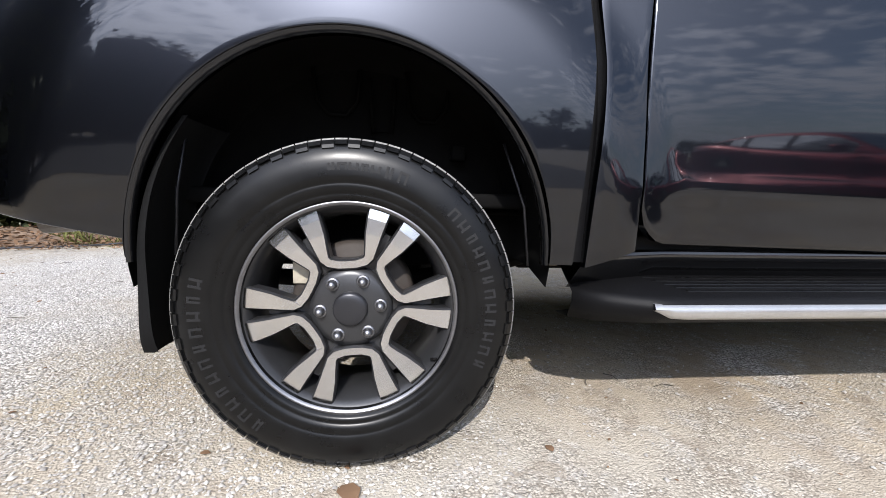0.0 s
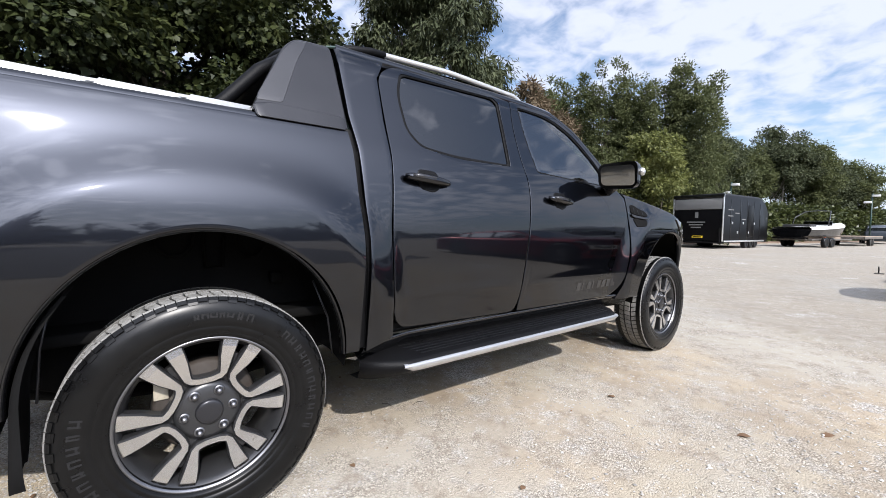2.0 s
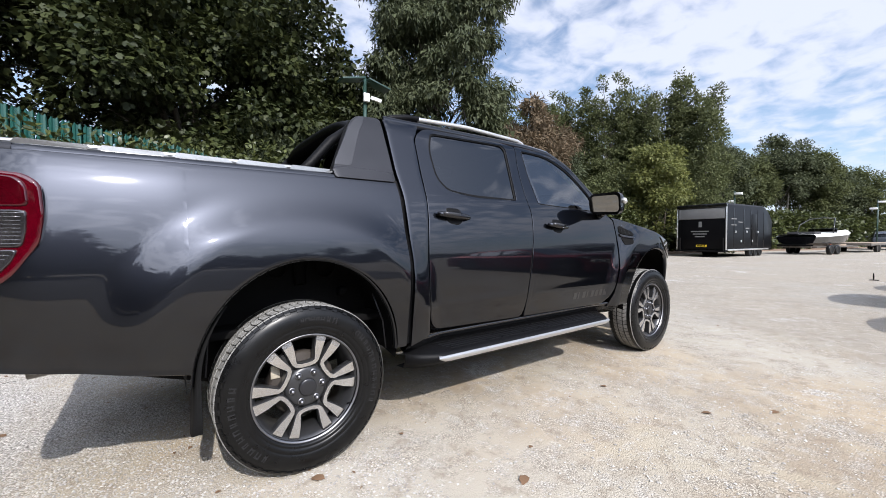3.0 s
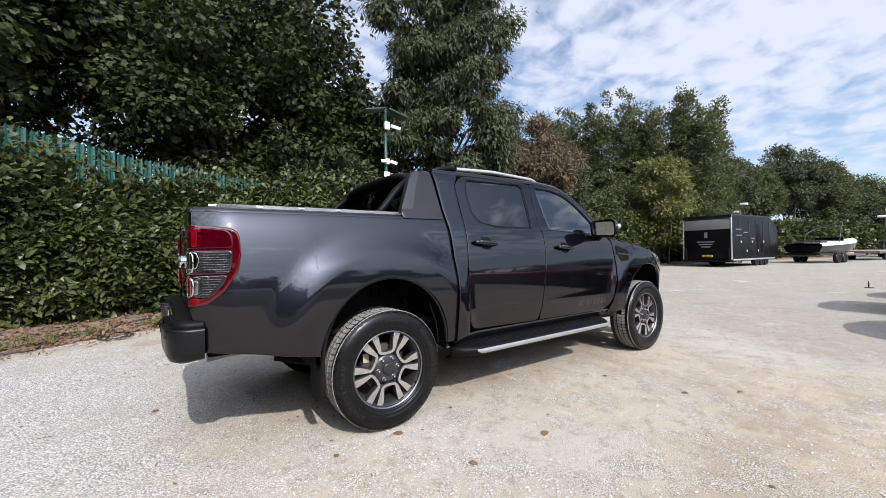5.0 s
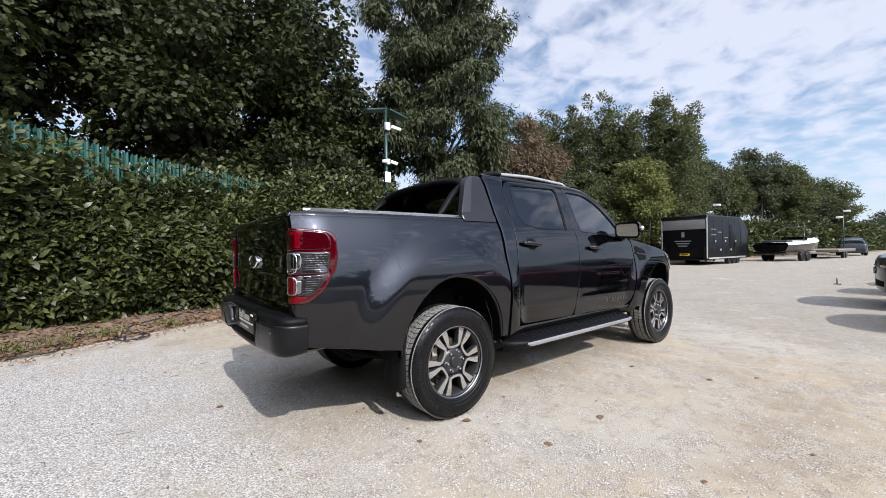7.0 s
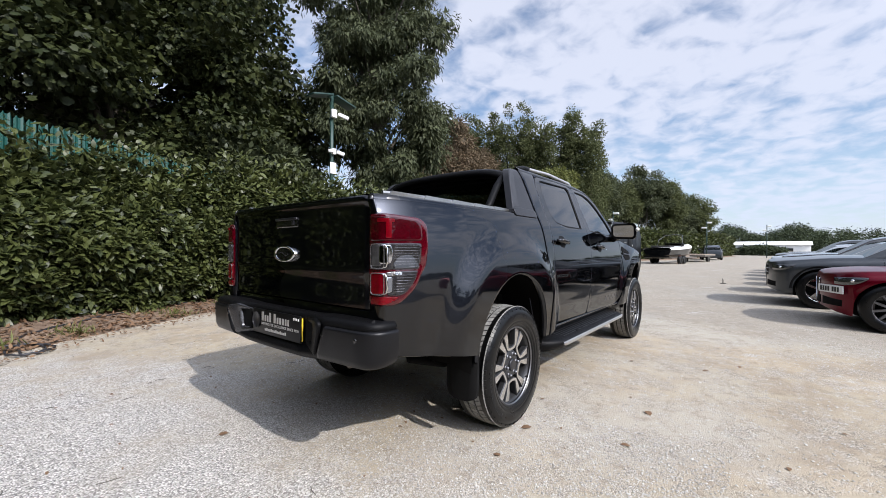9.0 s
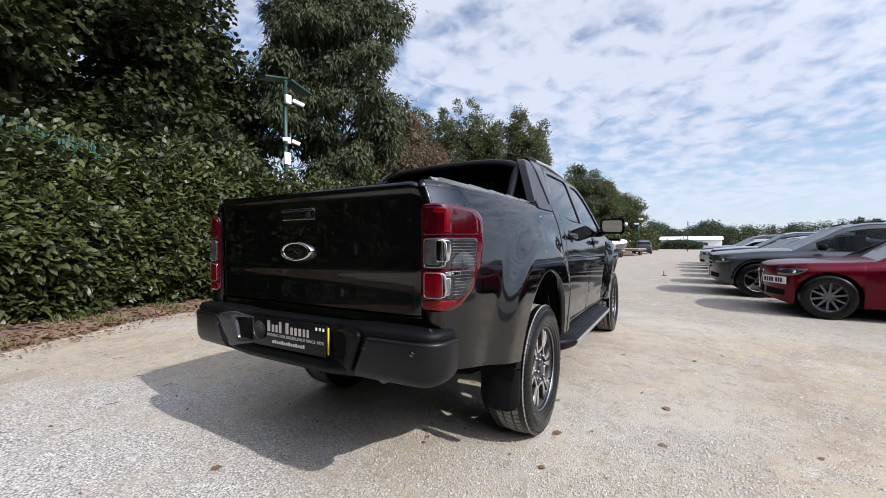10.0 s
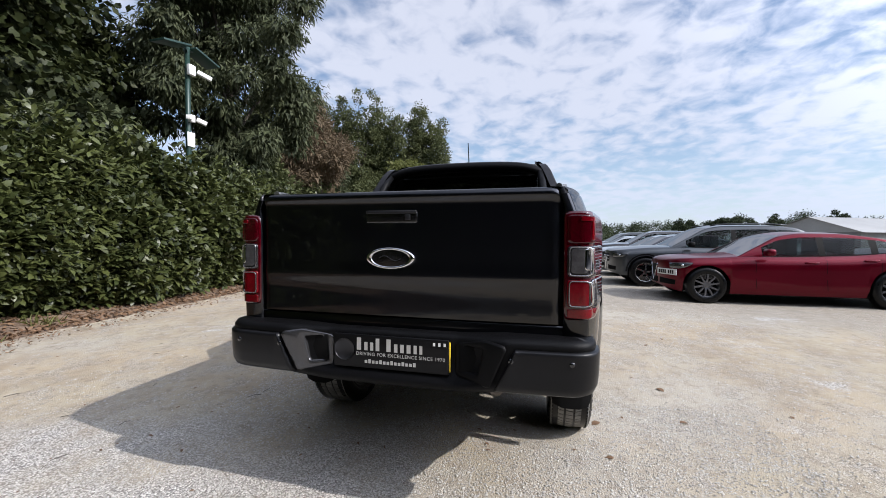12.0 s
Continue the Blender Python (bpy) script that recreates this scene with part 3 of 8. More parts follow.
# sports bar: two sail panels and a cross bar
sail = rounded([(0.155, 1.398), (0.30, 1.70), (0.36, 1.755), (0.500, 1.765), (0.515, 1.39)], [0.01, 0.05, 0.03, 0.02, 0.01])
for side in (-1, 1):
    part("sail_panel", skin_panel("sail_panel", sail, None, lambda x, z: truck_half(x, z) - 0.006, side, 8, 120, 0.05, mats=(GREY_PLASTIC,)), None, truck, "charcoal sail panel of the sports bar")
    band = rounded([(0.168, 1.440), (0.300, 1.690), (0.358, 1.748), (0.408, 1.752), (0.352, 1.66), (0.268, 1.445)], [0.01, 0.04, 0.03, 0.01, 0.05, 0.01])
    part("sail_band", skin_panel("sail_band", band, None, lambda x, z: truck_half(x, z) - 0.0035, side, 5, 100, 0.004, mats=(SATIN_GREY,)), None, truck, "lighter satin grey band on the sail panel")
    foot = rounded([(0.17, 1.376), (0.16, 1.425), (0.22, 1.438), (0.505, 1.432), (0.51, 1.376)], 0.01)
    part("sail_foot", skin_panel("sail_foot", foot, None, lambda x, z: truck_half(x, z) + 0.006, side, 5, 100, 0.05, mats=(GREY_PLASTIC,)), None, truck)
bar = []
for y in np.linspace(-0.63, 0.63, 41):
    drop = 0.065 * abs(y / 0.63) ** 6
    zc = 1.768 - drop + 0.02 * (1 - (y / 0.63) ** 2)
    bar.append([(x, y, z) for x, z in ((0.50, zc + 0.004), (0.37, zc), (0.315, zc - 0.018), (0.30, zc - 0.05), (0.32, zc - 0.07), (0.47, zc - 0.06))])
part("sports_bar", grid_mesh("sports_bar", bar, (PLASTIC,)), None, truck)
for side in (-1, 1):
    bm = bmesh.new()
    tube(bm, [(0.02, side * 0.62, 1.39), (0.10, side * 0.615, 1.46), (0.22, side * 0.60, 1.60), (0.33, side * 0.58, 1.69)], [0.02, 0.026, 0.026, 0.02], 10)
    part("sports_bar_strut", bm, PLASTIC, truck)

# cab: rear wall with its window, roof, pillars
wall = [[(0.545, y, z) for y in np.linspace(-1, 1, 9) * (float(truck_half(0.56, z)) - 0.012)] for z in np.linspace(0.5, 1.77, 30)]
part("cab_rear_wall", grid_mesh("cab_rear_wall", wall, (BLACK_PAINT,)), None, truck)
bm = boxes((0.532, 0.540, -0.56, 0.56, 1.42, 1.70), bevel=0.003)
part("rear_window", bm, DARK_GLASS, truck, "dark privacy glass rear window")


def strip_panel(name, rear, front, side, mats=(PAINT,), cols=10, rows=60, depth=0.03, lift=0.0):
    """A body strip between two upright curves given as (x, z) lists from bottom to top."""
    zr, zf = [p[1] for p in rear], [p[1] for p in front]
    out = []
    for t in np.linspace(0, 1, rows):
        z0, z1 = zr[0] + t * (zr[-1] - zr[0]), zf[0] + t * (zf[-1] - zf[0])
        x0, x1 = np.interp(z0, zr, [p[0] for p in rear]), np.interp(z1, zf, [p[0] for p in front])
        u = np.concatenate([[0, 0, 0.01], np.linspace(0.06, 0.94, cols), [0.99, 1, 1]])
        d = np.concatenate([[depth, 0.006, 0.002], np.zeros(cols), [0.001, 0.004, depth]])
        x, z = x0 + (x1 - x0) * u, z0 + (z1 - z0) * u
        out.append(np.stack([x, side * (truck_half(x, z) + lift - d), z], -1))
    return grid_mesh(name, out, mats, flip=side > 0, crease=28)


REAR_DOOR = rounded([(0.680, 0.60), (0.740, 0.545), (1.455, 0.530), (1.492, 0.60), (1.555, 1.05), (1.572, 1.22), (1.545, 1.36), (1.552, 1.57), (1.60, 1.742), (1.45, 1.762),
                     (0.80, 1.752), (0.705, 1.68), (0.695, 1.45), (0.698, 1.26), (0.676, 1.00)], [0.03, 0.05, 0.03, 0.05, 0.1, 0.06, 0.06, 0.1, 0.01, 0.1, 0.09, 0.08, 0.1, 0.1, 0.1])
FRONT_DOOR = rounded([(1.462, 0.530), (2.44, 0.520), (2.555, 0.60), (2.615, 0.80), (2.63, 1.02), (2.60, 1.228), (2.47, 1.285), (2.40, 1.42), (2.20, 1.625), (1.98, 1.735),
                      (1.607, 1.752), (1.557, 1.57), (1.550, 1.36), (1.577, 1.22), (1.560, 1.05), (1.497, 0.60)],
                     [0.03, 0.05, 0.1, 0.1, 0.1, 0.04, 0.03, 0.1, 0.15, 0.1, 0.01, 0.1, 0.06, 0.06, 0.1, 0.05])
REAR_PANE = rounded([(0.845, 1.715), (1.455, 1.728), (1.478, 1.70), (1.435, 1.335), (1.05, 1.342), (0.872, 1.366), (0.812, 1.435), (0.803, 1.60)], [0.03, 0.02, 0.02, 0.015, 0.2, 0.05, 0.06, 0.1])
FRONT_PANE = rounded([(1.665, 1.712), (1.94, 1.70), (2.15, 1.605), (2.33, 1.43), (2.425, 1.285), (1.68, 1.320), (1.655, 1.50)], [0.02, 0.12, 0.12, 0.1, 0.02, 0.02, 0.1])


def grow(outline, by):
    o = np.asarray(outline)
    c = (o.min(0) + o.max(0)) / 2
    d = o - c
    return c + d * (1 + by / np.linalg.norm(d, axis=1)[:, None])


def door_handle(parent, x0, x1, z, side):
    y = float(truck_half((x0 + x1) / 2, z))
    n = 14
    bm = bmesh.new()
    pts, rad = [], []
    for t in np.linspace(0, 1, n):
        x = x0 + (x1 - x0) * t
        pts.append((x, side * (y + 0.012 + 0.024 * math.sin(math.pi * min(1, max(0, t)) ** 0.8) ** 0.6), z + 0.004 - 0.018 * t))
        rad.append(0.020 * (0.55 + 0.45 * math.sin(math.pi * t) ** 0.5))
    tube(bm, pts, rad, 10)
    h = part("door_handle", bm, PAINT, parent, "dark grey door handle with a highlight bar")
    # a lighter bar put on for the bright reflection along the handle's top
    bm = bmesh.new()
    xa = x0 + 0.10 * (x1 - x0)
    tube(bm, [(xa, side * (y + 0.036), z + 0.006), (xa + 0.02, side * (y + 0.046), z + 0.006), (xa + 0.115, side * (y + 0.046), z)], [0.008, 0.011, 0.009], 8)
    part("chrome_inlay", bm, SATIN_GREY, h, "satin grey bar for the handle's highlight")
    xm = x0 + 0.58 * (x1 - x0)
    cup = rounded([(xm - 0.068, z + 0.046), (xm + 0.045, z + 0.040), (xm + 0.062, z - 0.030), (xm + 0.02, z - 0.062), (xm - 0.068, z - 0.045)], 0.03)
    part("handle_cup", skin_panel("handle_cup", cup, None, truck_half, side, 5, 60, 0.004, lift=0.0025, mats=(PLASTIC,)), None, h)


def door(name, outline, pane, side, glass, handle, label):
    d = part(name, skin_panel(name, outline, grow(pane, 0.016), truck_half, side, 40, 240, 0.03, 0.012, mats=(PAINT,), inset=0.0035), None, truck)
    part("window_surround", skin_panel("window_surround", grow(pane, 0.018), pane, truck_half, side, 4, 220, 0.02, 0.02, lift=-0.004, mats=(SURROUND,)), None, d, "black window surround")
    part("window_pane", skin_panel("window_pane", grow(pane, 0.004), None, truck_half, side, 10, 220, 0.004, lift=-0.012, mats=(glass,)), None, d, label)
    door_handle(d, *handle, side)
    return d


for side in (-1, 1):
    door("rear_door", REAR_DOOR, REAR_PANE, side, DARK_GLASS, (0.745, 0.985, 1.207), "dark privacy glass")
    door("front_door", FRONT_DOOR, FRONT_PANE, side, PALE_GLASS, (1.715, 1.94, 1.163), "lightly tinted glass")
    seal = [[(x, side * (float(truck_half(0.53, z)) - d), z) for x, d in ((0.485, 0.040), (0.500, 0.026), (0.560, 0.026), (0.580, 0.040))] for z in np.linspace(0.50, 1.39, 30)]
    part("gap_seal", grid_mesh("gap_seal", seal, (PLASTIC,), flip=side > 0), None, truck, "black seal between bed and cab")
    # cab corner behind the rear door, and the pillar lines above and before the doors
    part("cab_corner", strip_panel("cab_corner", [(0.545, 0.49), (0.560, 0.95), (0.545, 1.30), (0.525, 1.45), (0.52, 1.76)],
                                   [(0.674, 0.53), (0.671, 1.00), (0.693, 1.26), (0.689, 1.45), (0.700, 1.66), (0.763, 1.764)], side), None, truck)
    sill = [[(x, side * (float(truck_half(x, z)) - dd), z) for z, dd in ((0.525, 0.012), (0.515, 0.004), (0.50, 0.02), (0.47, 0.05), (0.42, 0.10), (0.40, 0.2))] for x in np.linspace(0.55, 2.72, 30)]
    part("sill", grid_mesh("sill", sill, (BLACK_PAINT,), flip=side > 0), None, truck)
    rail = [[] for _ in range(50)]
    for k, u in enumerate(np.linspace(0, 1, 50)):
        x = 0.53 + u * (2.50 - 0.53)
        zt = float(np.interp(x, [0.5, 0.75, 1.5, 1.75, 2.0, 2.2, 2.42, 2.52], [1.764, 1.768, 1.768, 1.762, 1.738, 1.637, 1.42, 1.27]))
        yt = float(truck_half(x, zt))
        rail[k] = [(x, side * (yt - 0.03), zt - 0.03), (x, side * (yt - 0.002), zt - 0.008), (x + 0.002, side * (yt - 0.006), zt + 0.012), (x + 0.012, side * (yt - 0.035), zt + 0.034), (x + 0.03, side * (yt - 0.08), zt + 0.045)]
    part("roof_side", grid_mesh("roof_side", rail, (PAINT,), flip=side > 0), None, truck)

roof = []
for x in np.linspace(0.505, 1.86, 40):
    zc = float(np.interp(x, [0.5, 0.7, 1.2, 1.6, 1.86], [1.795, 1.818, 1.832, 1.828, 1.806]))
    roof.append([(x + 0.06 * (1 - (y / 0.57) ** 2) * (x > 1.7) * (x - 1.7) / 0.16, y, zc - 0.022 * abs(y / 0.57) ** 3) for y in np.linspace(-0.575, 0.575, 33)])
part("roof", grid_mesh("roof", roof, (PAINT,), flip=True), None, truck)
for side in (-1, 1):
    bm = bmesh.new()
    xs = np.linspace(0.62, 1.80, 26)
    zz = [float(np.interp(x, [0.62, 0.70, 1.2, 1.72, 1.80], [1.796, 1.818, 1.837, 1.816, 1.782])) for x in xs]
    tube(bm, [(x, side * 0.565, z) for x, z in zip(xs, zz)], [0.010] + [0.015] * 24 + [0.009], 8)
    r = part("roof_rail", bm, SILVER, truck, "satin silver roof rail")
    bm = bmesh.new()
    tube(bm, [(0.55, side * 0.567, 1.782), (0.62, side * 0.567, 1.800), (0.72, side * 0.565, 1.820), (0.80, side * 0.565, 1.824)], [0.012, 0.020, 0.019, 0.017], 8)
    part("rail_end", bm, PLASTIC, r)

screen = []
for t in np.linspace(0, 1, 24):
    row = []
    for u in np.linspace(-1, 1, 25):
        zc, ze = 1.803 + t * (1.235 - 1.803), 1.768 + t * (1.262 - 1.768)
        xc, xe = 1.915 + t * (2.80 - 1.915), 1.90 + t * (2.53 - 1.90)
        w = abs(u) ** 2.2
        row.append((xc + (xe - xc) * w, u * (0.56 + t * (0.80 - 0.56)), zc + (ze - zc) * w))
    screen.append(row)
part("windscreen", grid_mesh("windscreen", screen, (PALE_GLASS,), flip=True), None, truck)

# front wings, bonnet, lamps and nose
def wing_low(x):
    return float(arch_line(x, 3.225, 0.45, 0.475)) if abs(x - 3.225) < 0.45 else 0.495


def wing_high(x):
    return float(np.interp(x, [2.45, 2.62, 2.9, 3.25, 3.5, 3.68, 3.8], [1.262, 1.245, 1.20, 1.125, 1.045, 0.965, 0.90]))


wing_xs = np.concatenate([np.linspace(2.632, 2.77, 8), [2.7749], arch_xs(3.225, 0.4499, 56), [3.6751], np.linspace(3.68, 3.79, 6)])
for side in (-1, 1):
    def wing_rear(x, z):
        t = np.clip((2.80 - x) / 0.168, 0, 1)
        edge = np.interp(z, [0.5, 0.6, 0.8, 1.02, 1.23, 1.27], [2.50, 2.565, 2.625, 2.64, 2.612, 2.47])
        return x + t * (edge - 2.632)
    wing = part("front_wing", column_panel("front_wing", wing_xs, wing_low, wing_high, truck_half, side, 40, 0.03, (PAINT,), wing_rear), None, truck)
    vent = rounded([(2.665, 1.165), (2.70, 1.172), (2.845, 1.125), (2.865, 1.098), (2.845, 1.082), (2.70, 1.100), (2.668, 1.112)], 0.012)
    v = part("wing_vent", skin_panel("wing_vent", vent, None, truck_half, side, 4, 80, 0.01, lift=0.006, mats=(UNDER,)), None, wing, "black slatted wing vent")
    low_vent = rounded([(2.690, 1.062), (2.700, 1.072), (2.835, 1.056), (2.830, 1.030), (2.805, 1.012), (2.712, 1.008)], 0.010)
    part("lower_vent", skin_panel("lower_vent", low_vent, None, truck_half, side, 4, 80, 0.01, lift=0.006, mats=(UNDER,)), None, v)
    bar_line = rounded([(2.668, 1.106), (2.705, 1.094), (2.850, 1.076), (2.842, 1.060), (2.700, 1.076), (2.672, 1.086)], 0.006)
    part("vent_fin", skin_panel("vent_fin", bar_line, None, truck_half, side, 3, 60, 0.012, lift=0.014, mats=(GREY_PLASTIC,)), None, v, "charcoal vent bar")
    for k in range(3):
        q = rounded([(2.70 + 0.05 * k, 1.152 - 0.014 * k), (2.712 + 0.05 * k, 1.150 - 0.014 * k), (2.708 + 0.05 * k, 1.106 - 0.006 * k), (2.696 + 0.05 * k, 1.108 - 0.006 * k)], 0.003)
        part("vent_slat", skin_panel("vent_slat", q, None, truck_half, side, 3, 30, 0.006, lift=0.009, mats=(PLASTIC,)), None, v)
    lamp = rounded([(3.30, 1.085), (3.45, 1.055), (3.66, 0.955), (3.72, 0.86), (3.60, 0.86), (3.45, 0.94)], 0.03)
    part("headlamp", skin_panel("headlamp", lamp, None, truck_half, side, 6, 90, 0.02, lift=0.008, mats=(CLEAR_LENS,)), None, truck, "clear headlamp")
bonnet = []
for x in np.linspace(2.50, 3.86, 40):
    e = float(truck_half(min(x, 3.79), wing_high(x))) - 0.006
    zc = wing_high(x) + float(np.interp(x, [2.5, 3.0, 3.5, 3.86], [0.01, 0.03, 0.045, 0.03]))
    bonnet.append([(x + 0.10 * (1 - u * u) * (x - 2.5) / 1.36, u * e, wing_high(x) + (zc - wing_high(x)) * (1 - abs(u) ** 3) + 0.012 * math.exp(-((abs(u) - 0.6) / 0.08) ** 2)) for u in np.linspace(-1, 1, 41)])
part("bonnet", grid_mesh("bonnet", bonnet, (PAINT,), flip=True), None, truck)
nose = []
for z in np.linspace(0.36, 0.98, 22):
    push = 0.05 * math.exp(-((z - 0.58) / 0.12) ** 2)
    nose.append([(3.70 + (0.36 + push) * (1 - abs(u) ** 3.0), u * (0.77 + 0.02 * push), z) for u in np.linspace(-1, 1, 41)])
part("front_bumper", grid_mesh("front_bumper", nose, (PAINT,)), None, truck)
part("grille", boxes(*[(4.03, 4.09, -0.5, 0.5, 0.72 + k * 0.075, 0.77 + k * 0.075) for k in range(4)], bevel=0.01), GREY_PLASTIC, truck)

# door mirrors
for side in (-1, 1):
    sh = []
    for t in np.linspace(0, 1, 14):
        k = math.sqrt(max(0.0, 1 - (t * 0.96) ** 2.6))
        ring = rounded([(-0.125 * k, -0.082 * k), (0.125 * k, -0.092 * k), (0.125 * k, 0.085 * k), (-0.125 * k, 0.08 * k)], 0.055 * k, 6)
        sh.append([(2.255 + 0.13 * t, side * (0.975 + yy), 1.335 + zz) for yy, zz in ring + ring[:1]])
    mirror = part("door_mirror", grid_mesh("door_mirror", sh, (PAINT,), flip=side > 0), None, truck, "dark grey door mirror")
    pane = np.asarray(rounded([(-0.098, -0.060), (0.095, -0.068), (0.095, 0.062), (-0.098, 0.058)], 0.032, 6))
    bm = bmesh.new()
    vs = [bm.verts.new((2.262 + 0.30 * a - 0.14 * b - 0.010, side * (0.975 + a), 1.335 + b)) for a, b in pane]
    f = bm.faces.new(vs)
    bmesh.ops.recalc_face_normals(bm, faces=[f])
    back = rounded([(-0.122, -0.079), (0.122, -0.089), (0.122, 0.082), (-0.122, 0.077)], 0.052, 6)
    bz = bmesh.new()
    bz.faces.new([bz.verts.new((2.268 + 0.30 * a - 0.14 * b, side * (0.975 + a), 1.335 + b)) for a, b in back])
    part("mirror_bezel", bz, PLASTIC, mirror, smooth=False)
    part("mirror_glass", bm, MIRROR, mirror, "silvered mirror glass", smooth=False)
    bm = bmesh.new()
    tube(bm, [(2.40, side * 0.82, 1.265), (2.37, side * 0.87, 1.268), (2.33, side * 0.93, 1.285)], [0.05, 0.035, 0.03], 10)
    part("mirror_arm", bm, BLACK_PAINT, mirror)
    bm = bmesh.new()
    tube(bm, [(2.37, side * 1.02, 1.345), (2.345, side * 1.085, 1.348), (2.295, side * 1.105, 1.352)], [0.014, 0.020, 0.022], 8)
    part("indicator", bm, SILVER, mirror)

# model name on the front doors, as slanted bars
for side in (-1, 1):
    for k in range(8):
        x0, w = 2.03 + 0.058 * k, 0.040 if k not in (1, 3) else 0.016
        q = [[(x0 + w * u + 0.25 * v * 0.05, side * (float(truck_half(x0 + w * u, 0.595 + 0.05 * v)) + 0.0012), 0.595 + 0.05 * v) for v in (0, 0.5, 1)] for u in (0, 0.5, 1)]
        part("door_name_bar", grid_mesh("door_name_bar", q, (DECAL,), flip=side < 0), None, truck)

# running boards
for side in (-1, 1):
    out, top = [], []
    for x in np.linspace(0.555, 2.50, 60):
        e = min(1.0, (x - 0.555) / 0.16, (2.50 - x) / 0.12)
        w = 0.80 + 0.125 * max(0.0, e) ** 0.6
        lo = 0.385 - 0.02 * (1 - e)
        out.append([(x, side * yy, z) for yy, z in ((0.66, 0.47), (0.70, 0.478), (0.735, 0.455), (w - 0.02, 0.428), (w, 0.415), (w + 0.002, 0.392), (w - 0.02, lo - 0.022), (0.70, lo - 0.03))])
    step = part("running_board", grid_mesh("running_board", out, (PLASTIC,), flip=side > 0), None, truck, "black ribbed running board")
    bm = bmesh.new()
    for k in range(6):
        yk = 0.755 + k * 0.024
        zk = 0.449 - (yk - 0.735) * 0.142
        box(bm, 0.74 + 0.03 * k * 0.5, 2.36, side * yk - 0.006, side * yk + 0.006, zk - 0.004, zk + 0.006, 0.002, 1)
    part("tread_rib", bm, RUBBER, step, smooth=False)
    tr = []
    for x in np.linspace(0.70, 2.41, 40):
        e = min(1.0, (x - 0.70) / 0.05, (2.41 - x) / 0.03)
        tr.append([(x, side * yy, z) for yy, z in ((0.90, 0.414), (0.924, 0.4135), (0.932, 0.405 - 0.004), (0.932, 0.402 - 0.018 * e), (0.925, 0.398 - 0.022 * e), (0.90, 0.395 - 0.022 * e))])
    part("trim_strip", grid_mesh("trim_strip", tr, (BRUSHED,), flip=side > 0), None, step, "satin silver trim strip")

# tailgate
def tail_x(y, z):
    """The tailgate's skin: a soft crown, a ledge under the badge and a hollow above it."""
    x = -1.074 + 0.008 * np.abs(y / 0.69) ** 2.5
    x = x - 0.004 * np.exp(-((z - 1.035) / 0.036) ** 2) + 0.002 * np.exp(-((z - 0.95) / 0.06) ** 2)
    x = x - 0.010 * np.exp(-((z - 1.375) / 0.02) ** 2)
    return x


def gate_round(y, z):
    """How far the tailgate's top corners are rounded down."""
    return 0.026 * min(1.0, max(0.0, (abs(y) - 0.640) / 0.048)) ** 2.2 * min(1.0, max(0.0, (z - 1.30) / 0.09))


zs = np.linspace(0.855, 1.39, 60)
ys = np.linspace(-0.688, 0.688, 60)
gate = []
for z in zs:
    gate.append([(float(tail_x(y, z)) + 0.02 * (abs(y) > 0.686), y, z - gate_round(y, z)) for y in ys])
gate.append([(float(tail_x(y, 1.39)) + 0.012, y, 1.398 - gate_round(y, 1.398)) for y in ys])
gate.append([(-1.00, y, 1.396 - gate_round(y, 1.396)) for y in ys])
gate.append([(-0.99, y, 1.30) for y in ys])
tailgate = part("tailgate", grid_mesh("tailgate", gate, (PAINT,), flip=True), None, truck, "dark grey tailgate")
bm = boxes((-1.078, -1.06, -0.093, 0.143, 1.258, 1.312), bevel=0.008)
h = part("tailgate_handle", bm, BLACK_PAINT, tailgate, "gloss black tailgate handle")
part("lock", boxes((-1.084, -1.075, -0.063, -0.037, 1.272, 1.298), bevel=0.004), GREY_PLASTIC, h)
part("handle_lip", boxes((-1.086, -1.07, -0.09, 0.14, 1.300, 1.314), bevel=0.004), GREY_PLASTIC, h)
oval = [[(-1.085 - dx, 0.112 * k * math.cos(a) + 0.025, 1.108 + 0.047 * k * math.sin(a)) for a in np.linspace(0, 2 * math.pi, 49)] for k, dx in ((1.0, -0.02), (1.0, 0.004), (0.95, 0.012), (0.80, 0.012), (0.76, 0.006))]
badge = part("badge", grid_mesh("badge", oval, (CHROME,)), None, tailgate, "chrome oval badge with a dark face")
face = [[(-1.0915 - 0.003 * (1 - k), 0.112 * k * math.cos(a) + 0.025, 1.108 + 0.047 * k * math.sin(a)) for a in np.linspace(0, 2 * math.pi, 49)] for k in (0.78, 0.6, 0.4, 0.2, 0.02)]
part("badge_face", grid_mesh("badge_face", face, (BLACK_PAINT,)), None, badge)
bm = bmesh.new()
tube(bm, [(-1.0960, 0.075 - 0.100 * u, 1.108 + 0.010 * math.sin(6.3 * u)) for u in np.linspace(0, 1, 30)], 0.0016, 6)
part("badge_mark", bm, GREY_PLASTIC, badge)

